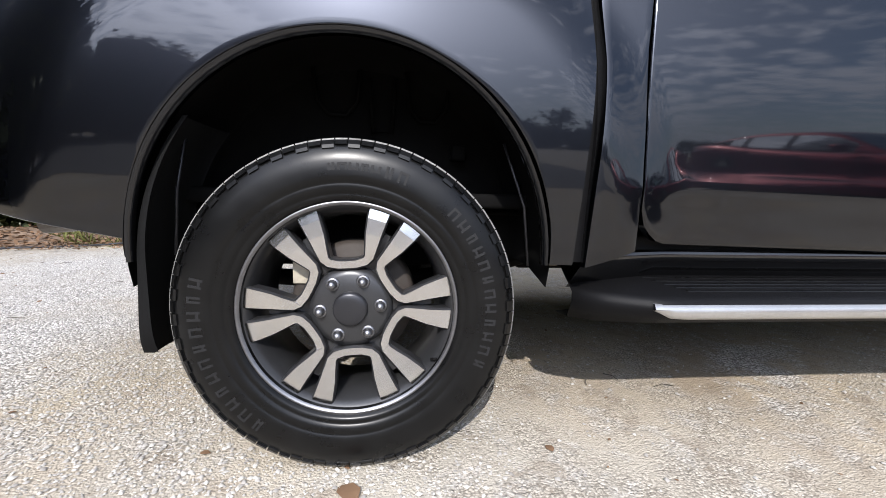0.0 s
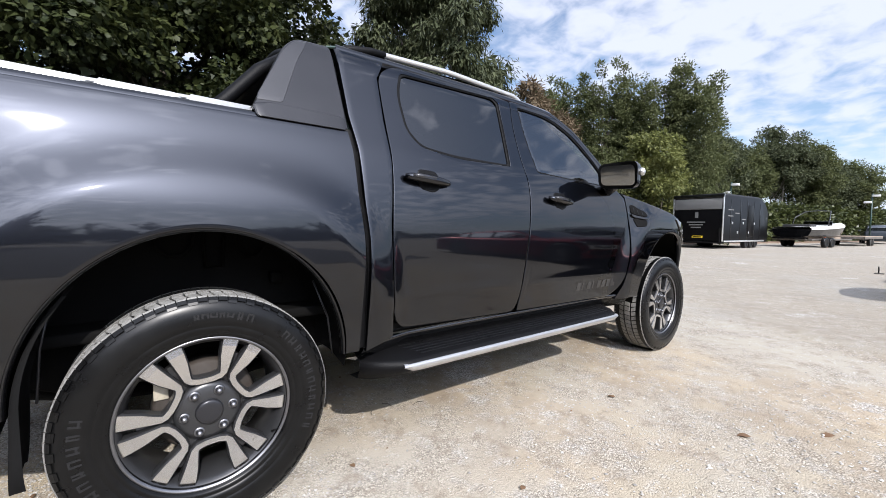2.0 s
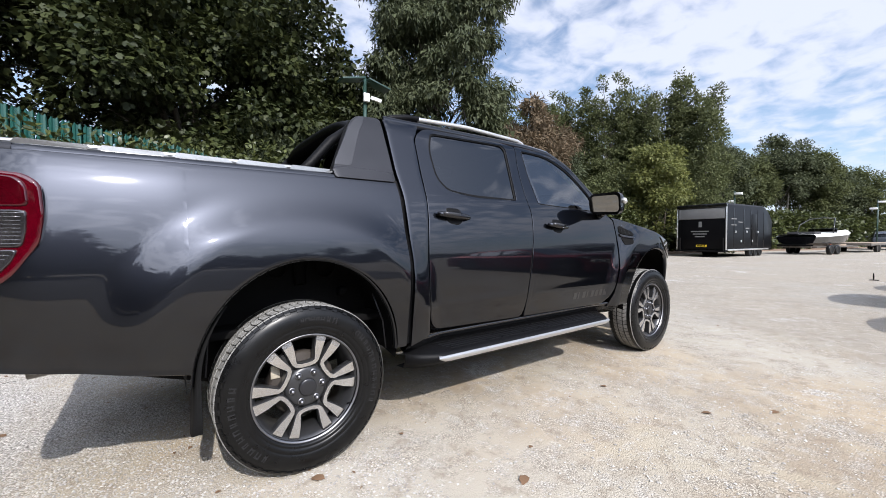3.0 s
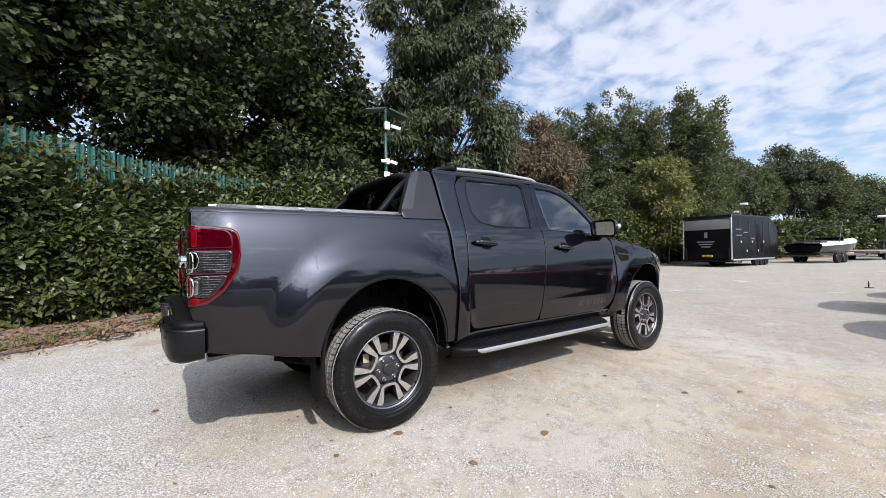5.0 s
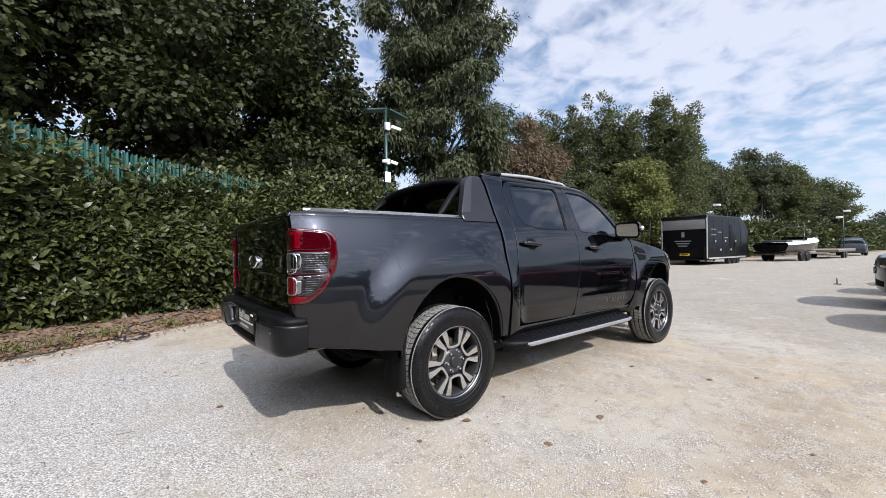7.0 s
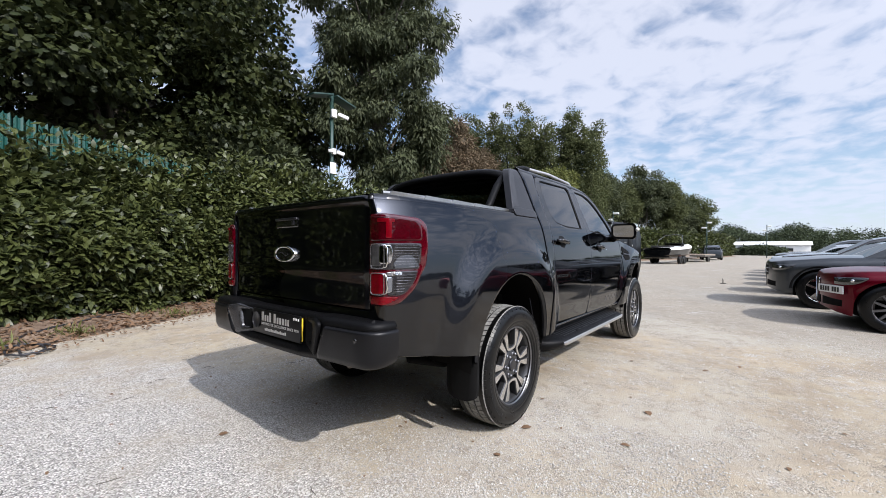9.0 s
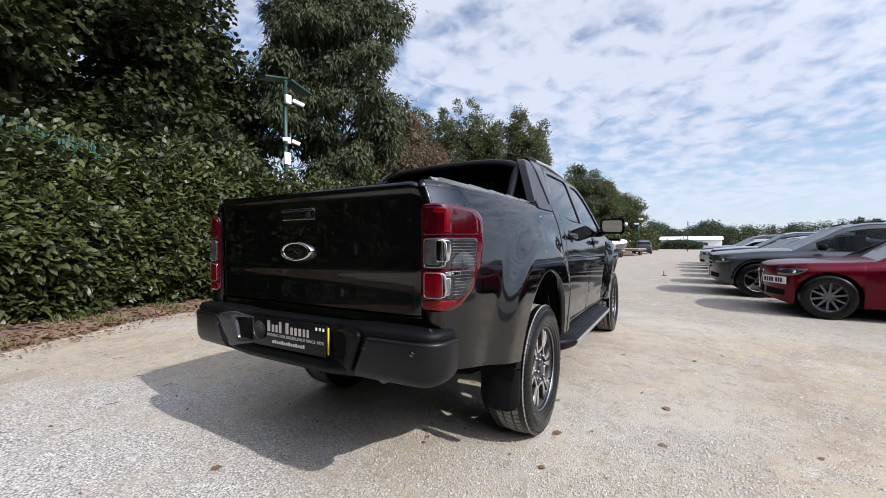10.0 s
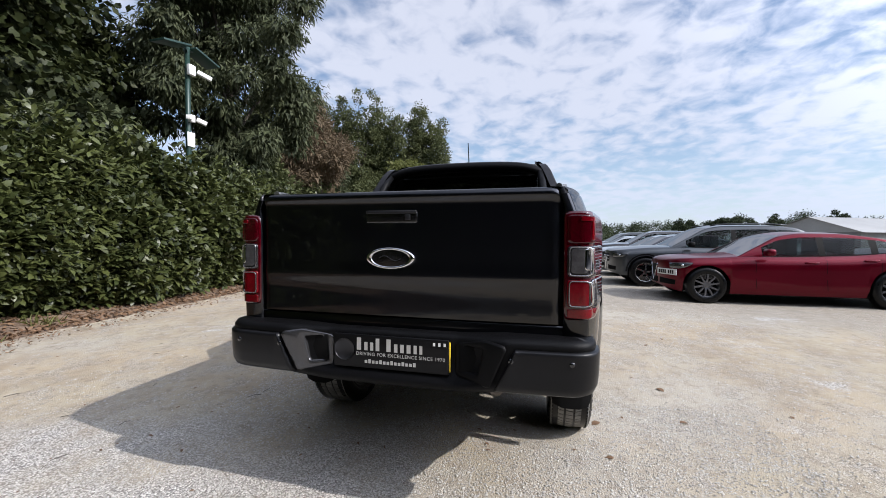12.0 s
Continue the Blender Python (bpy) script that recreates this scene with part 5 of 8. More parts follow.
def make_wheel(parent_thing, at):
    """A wheel whose outer face looks to -y. It is one part, with the tyre, rim and the rest under it."""
    bm = bmesh.new()
    lathe(bm, [(0.240, -0.098), (0.2475, -0.104), (0.2500, -0.100), (0.2490, -0.092), (0.238, -0.086), (0.226, -0.070), (0.215, -0.02), (0.212, 0.09), (0.235, 0.10), (0.245, 0.10)], 96)
    bmesh.ops.recalc_face_normals(bm, faces=bm.faces)
    wheel = part("wheel", bm, GUNMETAL, parent_thing, "two-tone alloy wheel with machined spokes and black tyre")
    wheel.matrix_local = at
    part("tyre", tyre_mesh(), RUBBER, wheel, "black rubber tyre with dusty tread")
    part("tread", tread_mesh(), TREAD, wheel, smooth=False)
    for s in (-1, 1):
        tagged(part("shoulder_tread", shoulder_mesh(s), None, wheel, smooth=False), kind="stuff")
    bm = bmesh.new()
    lathe(bm, [(0.2395, -0.0985), (0.2432, -0.1035), (0.2475, -0.1045), (0.2505, -0.1005)], 96)
    part("rim_lip", bm, LIP, wheel, "machined rim lip")
    arm = [(0.2435, -20.0, 0.0238), (0.215, -20.0, 0.0210), (0.18, -20.5, 0.0172), (0.152, -21.8, 0.0130), (0.128, -23.0, 0.0098), (0.1165, -20.5, 0.0088), (0.106, -11.0, 0.0082)]
    path = arm + [(0.1035, 0.0, 0.0082)] + [(r, -d, w) for r, d, w in arm[::-1]]
    for k in range(6):
        bm = bmesh.new()
        spoke_u(bm, radians(93.5 + 60 * k), path, -0.094, 0.040, -1)
        part("spoke", two_tone(bm, (ALLOY, GUNMETAL)), None, wheel, "machined silver spoke with gunmetal sides", smooth=False)
        # dark web between neighbouring spokes
        bm = bmesh.new()
        web = [(0.050, 0, 0.026), (0.085, 0, 0.022), (0.115, 0, 0.014), (0.15, 0, 0.010), (0.19, 0, 0.006)]
        spoke_u(bm, radians(123.5 + 60 * k), web, -0.064, 0.03, -1)
        part("spoke_web", two_tone(bm, (GUNMETAL, GUNMETAL)), None, wheel, smooth=False)
    bm = bmesh.new()
    lathe(bm, [(0.001, -0.080), (0.045, -0.080), (0.078, -0.076), (0.094, -0.070), (0.098, -0.055), (0.098, -0.02)], 48)
    part("hub", bm, GUNMETAL, wheel)
    bm = bmesh.new()
    lathe(bm, [(0.001, -0.0945), (0.020, -0.0942), (0.034, -0.0930), (0.0385, -0.0905), (0.040, -0.086), (0.041, -0.078)], 48)
    part("centre_cap", bm, GREY_PLASTIC, wheel, "dark grey centre cap")
    for k in range(6):
        a = radians(5.5 + 60 * k)
        bm = bmesh.new()
        lathe(bm, [(0.0005, -0.100), (0.007, -0.0985), (0.0105, -0.093), (0.0112, -0.086), (0.0112, -0.076)], 6)
        lathe(bm, [(0.0112, -0.081), (0.0150, -0.0805), (0.0160, -0.078)], 18)
        bm.transform(Matrix.Translation((0.0695 * math.cos(a), 0, 0.0695 * math.sin(a))))
        part("wheel_nut", bm, LIP, wheel, "dull metal wheel nut")
    bm = bmesh.new()
    lathe(bm, [(0.02, -0.012), (0.140, -0.012), (0.150, -0.004), (0.155, 0.05), (0.06, 0.06)], 64)
    part("brake_drum", bm, DRUM, wheel, "dull brown brake drum")
    bm = boxes((-0.145, -0.105, -0.018, -0.010, 0.045, 0.105), bevel=0.003)
    part("brake_label", bm, BEIGE, wheel, "beige label on the drum")
    bm = bmesh.new()
    tube(bm, [(0.19, -0.085, -0.125), (0.202, -0.098, -0.118)], [0.004, 0.003], 8)
    part("valve", bm, UNDER, wheel)
    # raised bars where the sidewall carries its lettering
    for start, step, count, hi in ((232, -6.4, 11, 0.030), (338, 6.0, 12, 0.026), (96, -4.2, 5, 0.016), (74, -5.6, 2, 0.026)):
        for k in range(count):
            a = radians(start + step * k)
            m = Matrix.Rotation(-a + math.pi / 2, 4, "Y") @ Matrix.Translation((0, -0.1238, 0.322))
            wide = 0.0105 if k % 3 else 0.0075
            bm = boxes((-wide, -wide + 0.0055, -0.0009, 0.002, -hi / 2, hi / 2), (wide - 0.0055, wide, -0.0009, 0.002, -hi / 2, hi / 2),
                       (-wide + 0.005, wide - 0.005, -0.0009, 0.002, hi * (0.5 if k % 2 else -0.1) - 0.0055, hi * (0.5 if k % 2 else -0.1)), m=m)
            part("sidewall_mark", bm, SIDEWALL_MARK, wheel, smooth=False)
    return wheel


first_wheel = make_wheel(truck, Matrix.Translation((0, -0.768, WHEEL_R)))


def copy_wheel(at, parent_thing):
    made = {}
    for o in (first_wheel, *first_wheel.children_recursive):
        made[o] = o.copy()
        scene.collection.objects.link(made[o])
        made[o].parent = made.get(o.parent, parent_thing)
    made[first_wheel].matrix_local = at
    return made[first_wheel]


copy_wheel(Matrix.Translation((3.225, -0.768, WHEEL_R)) @ Matrix.Rotation(radians(17), 4, "Y"), truck)
for x, turn in ((0.0, 31), (3.225, 50)):
    copy_wheel(Matrix.Translation((x, 0.768, WHEEL_R)) @ Matrix.Rotation(math.pi, 4, "Z") @ Matrix.Rotation(radians(turn), 4, "Y"), truck)

# ---- arch liners, mud flaps, chassis ----
for cx, a, b in ARCHES:
    for side in (-1, 1):
        rows = []
        for t in np.linspace(-0.12, math.pi + 0.12, 40):
            x, z = cx + (a + 0.015) * math.cos(t), 0.495 + (b + 0.02) * math.sin(t)
            ye = float(truck_half(x, z))
            rows.append([(x, side * (ye - 0.028), z), (x, side * (ye - 0.05), z + 0.004), (x, side * 0.70, z + 0.03), (x, side * 0.56, z + 0.03), (cx + 0.9 * (x - cx), side * 0.545, 0.495 + 0.9 * (z - 0.495))])
        rows = [r for r in rows]
        part("wheel_arch_liner", grid_mesh("wheel_arch_liner", rows, (UNDER,)), None, truck, "black wheel arch liner")
        inner = rounded([(cx - a - 0.03, 0.44), (cx + a + 0.03, 0.44), (cx + a + 0.03, 0.80), (cx + 0.3, 1.01), (cx - 0.3, 1.01), (cx - a - 0.03, 0.80)], 0.05)
        part("inner_arch", skin_panel("inner_arch", inner, None, lambda x, z: 0 * x + 0.555, side, 3, 40, 0.01, mats=(UNDER,)), None, truck)
        lip = []
        for t in np.linspace(0.0, math.pi, 48):
            x, z = cx + a * math.cos(t), 0.495 + b * math.sin(t)
            ye = float(truck_half(x, z))
            lip.append([(x, side * (ye - 0.002), z), (cx + (a - 0.008) * math.cos(t), side * (ye - 0.008), 0.495 + (b - 0.008) * math.sin(t)), (cx + (a - 0.010) * math.cos(t), side * (ye - 0.03), 0.495 + (b - 0.010) * math.sin(t)), (cx + a * math.cos(t), side * (ye - 0.045), 0.495 + b * math.sin(t))])
        part("arch_lip", grid_mesh("arch_lip", lip, (PAINT,)), None, truck)
for side in (-1, 1):
    flap = []
    for t in np.linspace(0, 1, 20):
        z = 0.80 - 0.53 * t
        x = -0.436 * math.sqrt(max(0.0, 1 - (max(0.0, z - 0.495) / 0.475) ** 2)) - 0.014 * t ** 2
        half = 0.108 * (1 - 0.16 * max(0.0, (t - 0.8) / 0.2) ** 2.5)
        flap.append([(x + dx, side * (0.765 + u * half), z + 0.02 * abs(u) ** 6 * t ** 8) for dx, u in ((0.006, -1), (0, -0.98), (-0.004, -0.5), (-0.006, 0), (-0.004, 0.5), (0, 0.98), (0.01, 1), (0.012 + 0.02 * t ** 2, 1.0))])
    part("mud_flap", grid_mesh("mud_flap", flap, (FLAP,), flip=side > 0), None, truck, "black moulded mud flap")
    for x0, z0, x1, z1 in ((-0.36, 0.80, -0.40, 0.50), (0.36, 0.78, 0.435, 0.48)):
        bm = bmesh.new()
        tube(bm, [(x0, side * 0.80, z0), (0.5 * (x0 + x1) + (0.02 if x0 > 0 else -0.01), side * 0.80, 0.5 * (z0 + z1)), (x1, side * 0.80, z1)], 0.0035, 6)
        part("liner_edge", bm, GREY_PLASTIC, truck)
    bm = boxes((0.5, 4.0, side * 0.44 - 0.045, side * 0.44 + 0.045, 0.42, 0.56), (-0.98, 0.52, side * 0.44 - 0.045, side * 0.44 + 0.045, 0.545, 0.62), bevel=0.012)
    part("chassis_rail", bm, UNDER, truck)
    for pts in ([(-0.135, 1.0), (-0.125, 0.91), (-0.09, 0.875), (-0.045, 0.875), (-0.015, 0.91), (-0.005, 1.0)], [(0.125, 1.0), (0.135, 0.90), (0.165, 0.865), (0.21, 0.865), (0.24, 0.90), (0.25, 1.0)], [(0.02, 0.98), (0.03, 0.83), (0.085, 0.83), (0.095, 0.98)]):
        bm = bmesh.new()
        tube(bm, [(x, side * 0.572, z) for x, z in pts], 0.007, 6)
        part("brake_hose", bm, UNDER, truck)
    bm = boxes((0.255, 0.30, side * 0.585 - 0.02, side * 0.585 + 0.02, 0.755, 0.80), bevel=0.008)
    part("spring_bolt", bm, UNDER, truck)
    bm = bmesh.new()
    tube(bm, [(-0.62, side * 0.52, 0.50), (-0.3, side * 0.52, 0.40), (0.0, side * 0.52, 0.375), (0.35, side * 0.52, 0.42), (0.62, side * 0.52, 0.50)], 0.026, 8)
    part("leaf_spring", bm, UNDER, truck)
    bm = bmesh.new()
    tube(bm, [(0.12, side * 0.50, 0.36), (0.30, side * 0.50, 0.80)], [0.03, 0.024], 10)
    part("damper", bm, UNDER, truck)
bm = bmesh.new()
tube(bm, [(0, -0.68, 0.385), (0, -0.15, 0.385), (0, 0, 0.385), (0, 0.15, 0.385), (0, 0.68, 0.385)], [0.045, 0.05, 0.14, 0.05, 0.045], 14)
part("rear_axle", bm, UNDER, truck)
part("under_tray", boxes((0.6, 3.7, -0.55, 0.55, 0.44, 0.50), (-1.0, 0.5, -0.6, 0.6, 0.60, 0.62), bevel=0.01), UNDER, truck)
bm = bmesh.new()
tube(bm, [(0.3, -0.36, 0.52), (-0.2, -0.36, 0.56), (-0.55, -0.40, 0.56), (-0.86, -0.42, 0.55), (-0.98, -0.42, 0.54)], [0.03, 0.03, 0.03, 0.03, 0.032], 12)
part("exhaust_pipe", bm, STEEL, truck, "dull steel exhaust pipe")
part("tow_bracket", boxes((-1.08, -0.9, -0.30, 0.30, 0.61, 0.68), bevel=0.01), UNDER, truck)

# ---- cabin ----
part("dashboard", boxes((2.15, 2.62, -0.74, 0.74, 0.90, 1.20), bevel=0.06), SEAT, truck)
part("cabin_floor", boxes((0.56, 2.6, -0.78, 0.78, 0.52, 0.56), bevel=0.01), SEAT, truck)
for x, y in ((1.45, -0.36), (1.45, 0.36)):
    st = part("front_seat", boxes((x, x + 0.5, y - 0.25, y + 0.25, 0.72, 0.90), bevel=0.06), SEAT, truck)
    part("seat_back", boxes((x - 0.12, x + 0.04, y - 0.24, y + 0.24, 0.85, 1.42), bevel=0.06), SEAT, st)
    part("headrest", boxes((x - 0.13, x - 0.02, y - 0.13, y + 0.13, 1.45, 1.64), bevel=0.04), SEAT, st)
bench = part("rear_bench", boxes((0.75, 1.2, -0.68, 0.68, 0.72, 0.90), bevel=0.06), SEAT, truck)
part("bench_back", boxes((0.60, 0.76, -0.68, 0.68, 0.85, 1.42), bevel=0.05), SEAT, bench)
bm = bmesh.new()
pts = [(2.02 + 0.06 * math.sin(a), -0.36 + 0.18 * math.cos(a), 1.13 + 0.18 * math.sin(a)) for a in np.linspace(0, 2 * math.pi, 33)]
tube(bm, pts, 0.016, 8, cap=False)
part("steering_wheel", bm, SEAT, truck)
bm = bmesh.new()
tube(bm, [(2.0, 0.25, 1.78), (1.93, 0.25, 2.02), (1.85, 0.25, 2.30)], [0.007, 0.006, 0.005], 6)
part("aerial", bm, UNDER, truck, "thin black roof aerial")


# ---- foliage ----
RNG = np.random.default_rng(7)
DIAMOND = (np.array([(0, 0, 0), (0.30, 0.5, 0.05), (0, 1, -0.06), (-0.30, 0.5, 0.05)]), np.array([(0, 1, 2), (0, 2, 3)]))
OVAL = (np.array([(0, 0, 0), (0.20, 0.28, 0.05), (0.19, 0.66, 0.03), (0, 1, -0.08), (-0.19, 0.66, 0.03), (-0.20, 0.28, 0.05)]), np.array([(0, 1, 5), (1, 2, 4), (1, 4, 5), (2, 3, 4)]))
SLIM = (np.array([(0, 0, 0), (0.11, 0.45, 0.02), (0, 1, -0.10), (-0.11, 0.45, 0.02)]), np.array([(0, 1, 2), (0, 2, 3)]))
LOBED = (np.array([(0, 0, 0), (0.50, 0.18, -0.06), (0.27, 0.42, 0.03), (0.44, 0.76, -0.06), (0, 1.0, -0.08), (-0.44, 0.76, -0.06), (-0.27, 0.42, 0.03), (-0.50, 0.18, -0.06)]),
         np.array([(0, 1, 2), (0, 2, 4), (2, 3, 4), (0, 4, 6), (4, 5, 6), (0, 6, 7)]))
POINTED = (np.array([(-0.30, 0.1, 0.0), (0.32, 0.22, 0.04), (0.0, 1.0, -0.05)]), np.array([(0, 1, 2)]))
BLADE = (np.array([(-0.02, 0, 0), (0.02, 0, 0), (0.012, 0.6, 0.06), (0, 1, 0.25)]), np.array([(0, 1, 2), (0, 2, 3)]))


def unit(v):
    return v / np.maximum(np.linalg.norm(v, axis=-1, keepdims=True), 1e-9)


def scatter(kind, pos, along_dir, face_dir, size):
    """Leaves of one kind at pos, which point along along_dir and whose upper faces look to face_dir."""
    tv, tf = kind
    y = unit(along_dir)
    x = unit(np.cross(y, face_dir))
    z = np.cross(x, y)
    v = (tv[None, :, 0, None] * x[:, None] + tv[None, :, 1, None] * y[:, None] + tv[None, :, 2, None] * z[:, None]) * size[:, None, None] + pos[:, None]
    f = tf[None] + (np.arange(len(pos)) * len(tv))[:, None, None]
    return v.reshape(-1, 3), f.reshape(-1, 3)


def join_sets(sets):
    vs, fs, n = [], [], 0
    for v, f in sets:
        vs.append(v)
        fs.append(f + n)
        n += len(v)
    return np.vstack(vs), np.vstack(fs)


def clump_leaves(kind, centres, radii, count, size, droop=0.3, rng=RNG, shell=0.55):
    """Leaves in and on a set of clumps, thickest towards the clumps' outsides."""
    which = rng.choice(len(centres), count, p=radii ** 2 / (radii ** 2).sum())
    d = unit(rng.normal(size=(count, 3)))
    r = radii[which] * (shell + (1 - shell) * rng.random(count)) * (1 + 0.25 * rng.normal(size=count) * (rng.random(count) < 0.25))
    off = d * r[:, None]
    off[:, 2] *= 0.75
    pos = centres[which] + off
    out = d + 0.6 * rng.normal(size=(count, 3))
    out[:, 2] -= droop
    face = d * 0.7 + rng.normal(size=(count, 3)) * 0.55 + np.array([0, 0, 0.8])
    return scatter(kind, pos, out, face, size * (0.65 + 0.7 * rng.random(count)))


def crown_clumps(centre, radii, n, clump, rng, lean=0.0, top_thin=0.0, spires=0):
    """Clump centres through an uneven ellipsoid, or along several upright spires of unequal height."""
    if spires:
        ax = rng.normal(size=(spires, 2)) * 0.42 * radii[0]
        tops = 0.80 + 0.20 * rng.random(spires)
        which = rng.integers(0, spires, n)
        u = rng.random(n) ** 1.05
        wide = 0.55 * radii[0] * (1 - 0.80 * u ** 1.6)
        a = 2 * math.pi * rng.random(n)
        q = np.sqrt(rng.random(n)) * wide
        z = centre[2] + radii[2] * (-1 + 2 * u * tops[which])
        c = np.stack([centre[0] + ax[which, 0] + q * np.cos(a), centre[1] + ax[which, 1] + q * np.sin(a), z], -1)
        return c, clump * (0.6 + 0.8 * rng.random(n)) * (1 - 0.45 * u)
    d = unit(rng.normal(size=(n, 3)))
    r = rng.random(n) ** 0.45
    c = d * r[:, None] * np.asarray(radii)
    if top_thin:
        k = 1 - top_thin * np.clip(c[:, 2] / radii[2], 0, 1)
        c[:, :2] *= k[:, None]
    c = c + np.asarray(centre)
    return c, clump * (0.6 + 0.8 * rng.random(n))


def tree(name, label, base, height, crown_z, radii, leaf, leaf_kind, leaf_size, count, n_clumps, clump, seed, bark=BARK, trunk=0.16, droop=0.3, top_thin=0.35, stems=1, inner=0.35, group="", category="tree", spires=0):
    """A trunk with limbs into a crown of leaf clumps."""
    rng = np.random.default_rng(seed)
    x, y, z = base
    t = thing(name, label, category, group)
    centre = (x, y, crown_z)
    cs, rs = crown_clumps(centre, radii, n_clumps, clump, rng, top_thin=top_thin, spires=spires)
    bm = bmesh.new()
    for s in range(stems):
        ox, oy = (0, 0) if stems == 1 else (0.5 * math.cos(2.4 * s), 0.5 * math.sin(2.4 * s))
        pts = [(x + ox * (0.4 + u) + 0.10 * math.sin(3 * u + s), y + oy * (0.4 + u) + 0.10 * math.cos(2 * u + s), z - 0.1 + u * (crown_z + 0.5 * radii[2] - z)) for u in np.linspace(0, 1, 7)]
        tube(bm, pts, [trunk * (1.15 - 0.85 * u) for u in np.linspace(0, 1, 7)], 9)
    order = rng.permutation(n_clumps)[:min(n_clumps, 26)]
    for k in order:
        c = cs[k]
        u = np.clip((c[2] - 1.0 - z) / (crown_z + 0.5 * radii[2] - z) * 0.75, 0.15, 0.9)
        a = Vector((x, y, z + u * (crown_z + 0.5 * radii[2] - z)))
        b = Vector(c)
        mid = a.lerp(b, 0.55) + Vector((0, 0, 0.12 * (b - a).length))
        tube(bm, [a, mid, b], [trunk * 0.42 * (1 - 0.4 * u), trunk * 0.22, 0.012], 5, cap=False)
    part("trunk", bm, bark, t)
    sets = [clump_leaves(leaf_kind, cs, rs, count, leaf_size, droop, rng)]
    if inner:
        m = int(count * inner)
        sets.append(clump_leaves(POINTED, cs, rs * 0.75, m, leaf_size * 1.4, droop, rng, 0.1))
    v, f = join_sets(sets)
    part("crown", mesh_from("crown", v, f, (leaf,), smooth=False), None, t)
    return t


# ---- laurel hedge ----
def hedge_frame(xs):
    y = np.interp(xs, [p[0] for p in HEDGE], [p[1] for p in HEDGE])
    e = 0.05
    dy = (np.interp(xs + e, [p[0] for p in HEDGE], [p[1] for p in HEDGE]) - np.interp(xs - e, [p[0] for p in HEDGE], [p[1] for p in HEDGE])) / (2 * e)
    n = np.stack([dy, -np.ones_like(dy), 0 * dy], -1)
    return y, unit(n)


def hedge_top(x):
    return np.interp(x, [-16, -6, -3.2, -2.6, -1.8, -1.0, 0.3, 2.4, 4.5, 7, 12, 20, 30, 75], [2.56, 2.50, 2.46, 2.30, 2.10, 2.10, 2.26, 2.50, 2.46, 2.25, 2.4, 2.6, 2.8, 3.2])


def lumps(x, z, s):
    return np.array([noise.noise((a * 1.1, b * 1.3, s)) + 0.5 * noise.noise((a * 2.7, b * 2.9, s + 4)) for a, b in zip(x, z)])


def hedge_part(x0, x1, count, size, seed, kind=OVAL, shoots=0):
    rng = np.random.default_rng(seed)
    xs = x0 + (x1 - x0) * rng.random(count)
    y, n = hedge_frame(xs)
    top = hedge_top(xs) + 0.12 * lumps(xs, 0 * xs, 2.0)
    onto = rng.random(count)
    up = np.where(onto < 0.86, rng.random(count) ** 0.9, 1.0)
    z = 0.12 + up * (top - 0.12)
    depth = np.where(onto < 0.86, 0.0, rng.random(count) * 1.0)
    sparse = np.array([noise.noise((a * 2.3, b * 2.6, 31.0)) for a, b in zip(xs, z)])
    bulge = 0.40 * lumps(xs, z, 8.0) + 0.10 * sparse + 0.30 * np.sin(np.clip(up, 0, 1) * math.pi) ** 0.7 - 0.22 * np.clip(up - 0.8, 0, 1) * 5 * 0.2
    inward = -bulge + depth + (0.30 + 0.45 * np.clip(-sparse * 2.0, 0, 1)) * rng.random(count) ** 1.5 - 0.05
    pos = np.stack([xs, y, z], -1) - n * inward[:, None]
    pos[:, 2] += 0.10 * rng.normal(size=count) * (onto >= 0.86)
    d = n * 0.9 + rng.normal(size=(count, 3)) * 0.75
    d[:, 2] += 0.15
    face = n * 0.5 + np.array([0, 0, 0.9]) + rng.normal(size=(count, 3)) * 0.45
    sets = [scatter(kind, pos, d, face, size * (0.6 + 0.7 * rng.random(count)))]
    # upright shoots above the clipped line
    for _ in range(shoots):
        sx = x0 + (x1 - x0) * rng.random()
        sy = hedge_frame(np.array([sx]))[0]
        b = np.array([sx, sy[0] + 0.1 + 0.4 * rng.random(), float(hedge_top(sx)) - 0.1])
        h = 0.25 + 0.60 * rng.random() ** 1.3
        m = 18
        u = rng.random(m)
        p = b + np.stack([0.04 * rng.normal(size=m) + 0.10 * u * rng.normal(), 0.04 * rng.normal(size=m), u * h], -1)
        dd = rng.normal(size=(m, 3)) * np.array([1, 1, 0.3]) + np.array([0, 0, 0.8])
        sets.append(scatter(kind, p, dd, np.array([0, -0.3, 1.0]) + 0.4 * rng.normal(size=(m, 3)), size * (0.7 + 0.5 * rng.random(m))))
    return join_sets(sets)


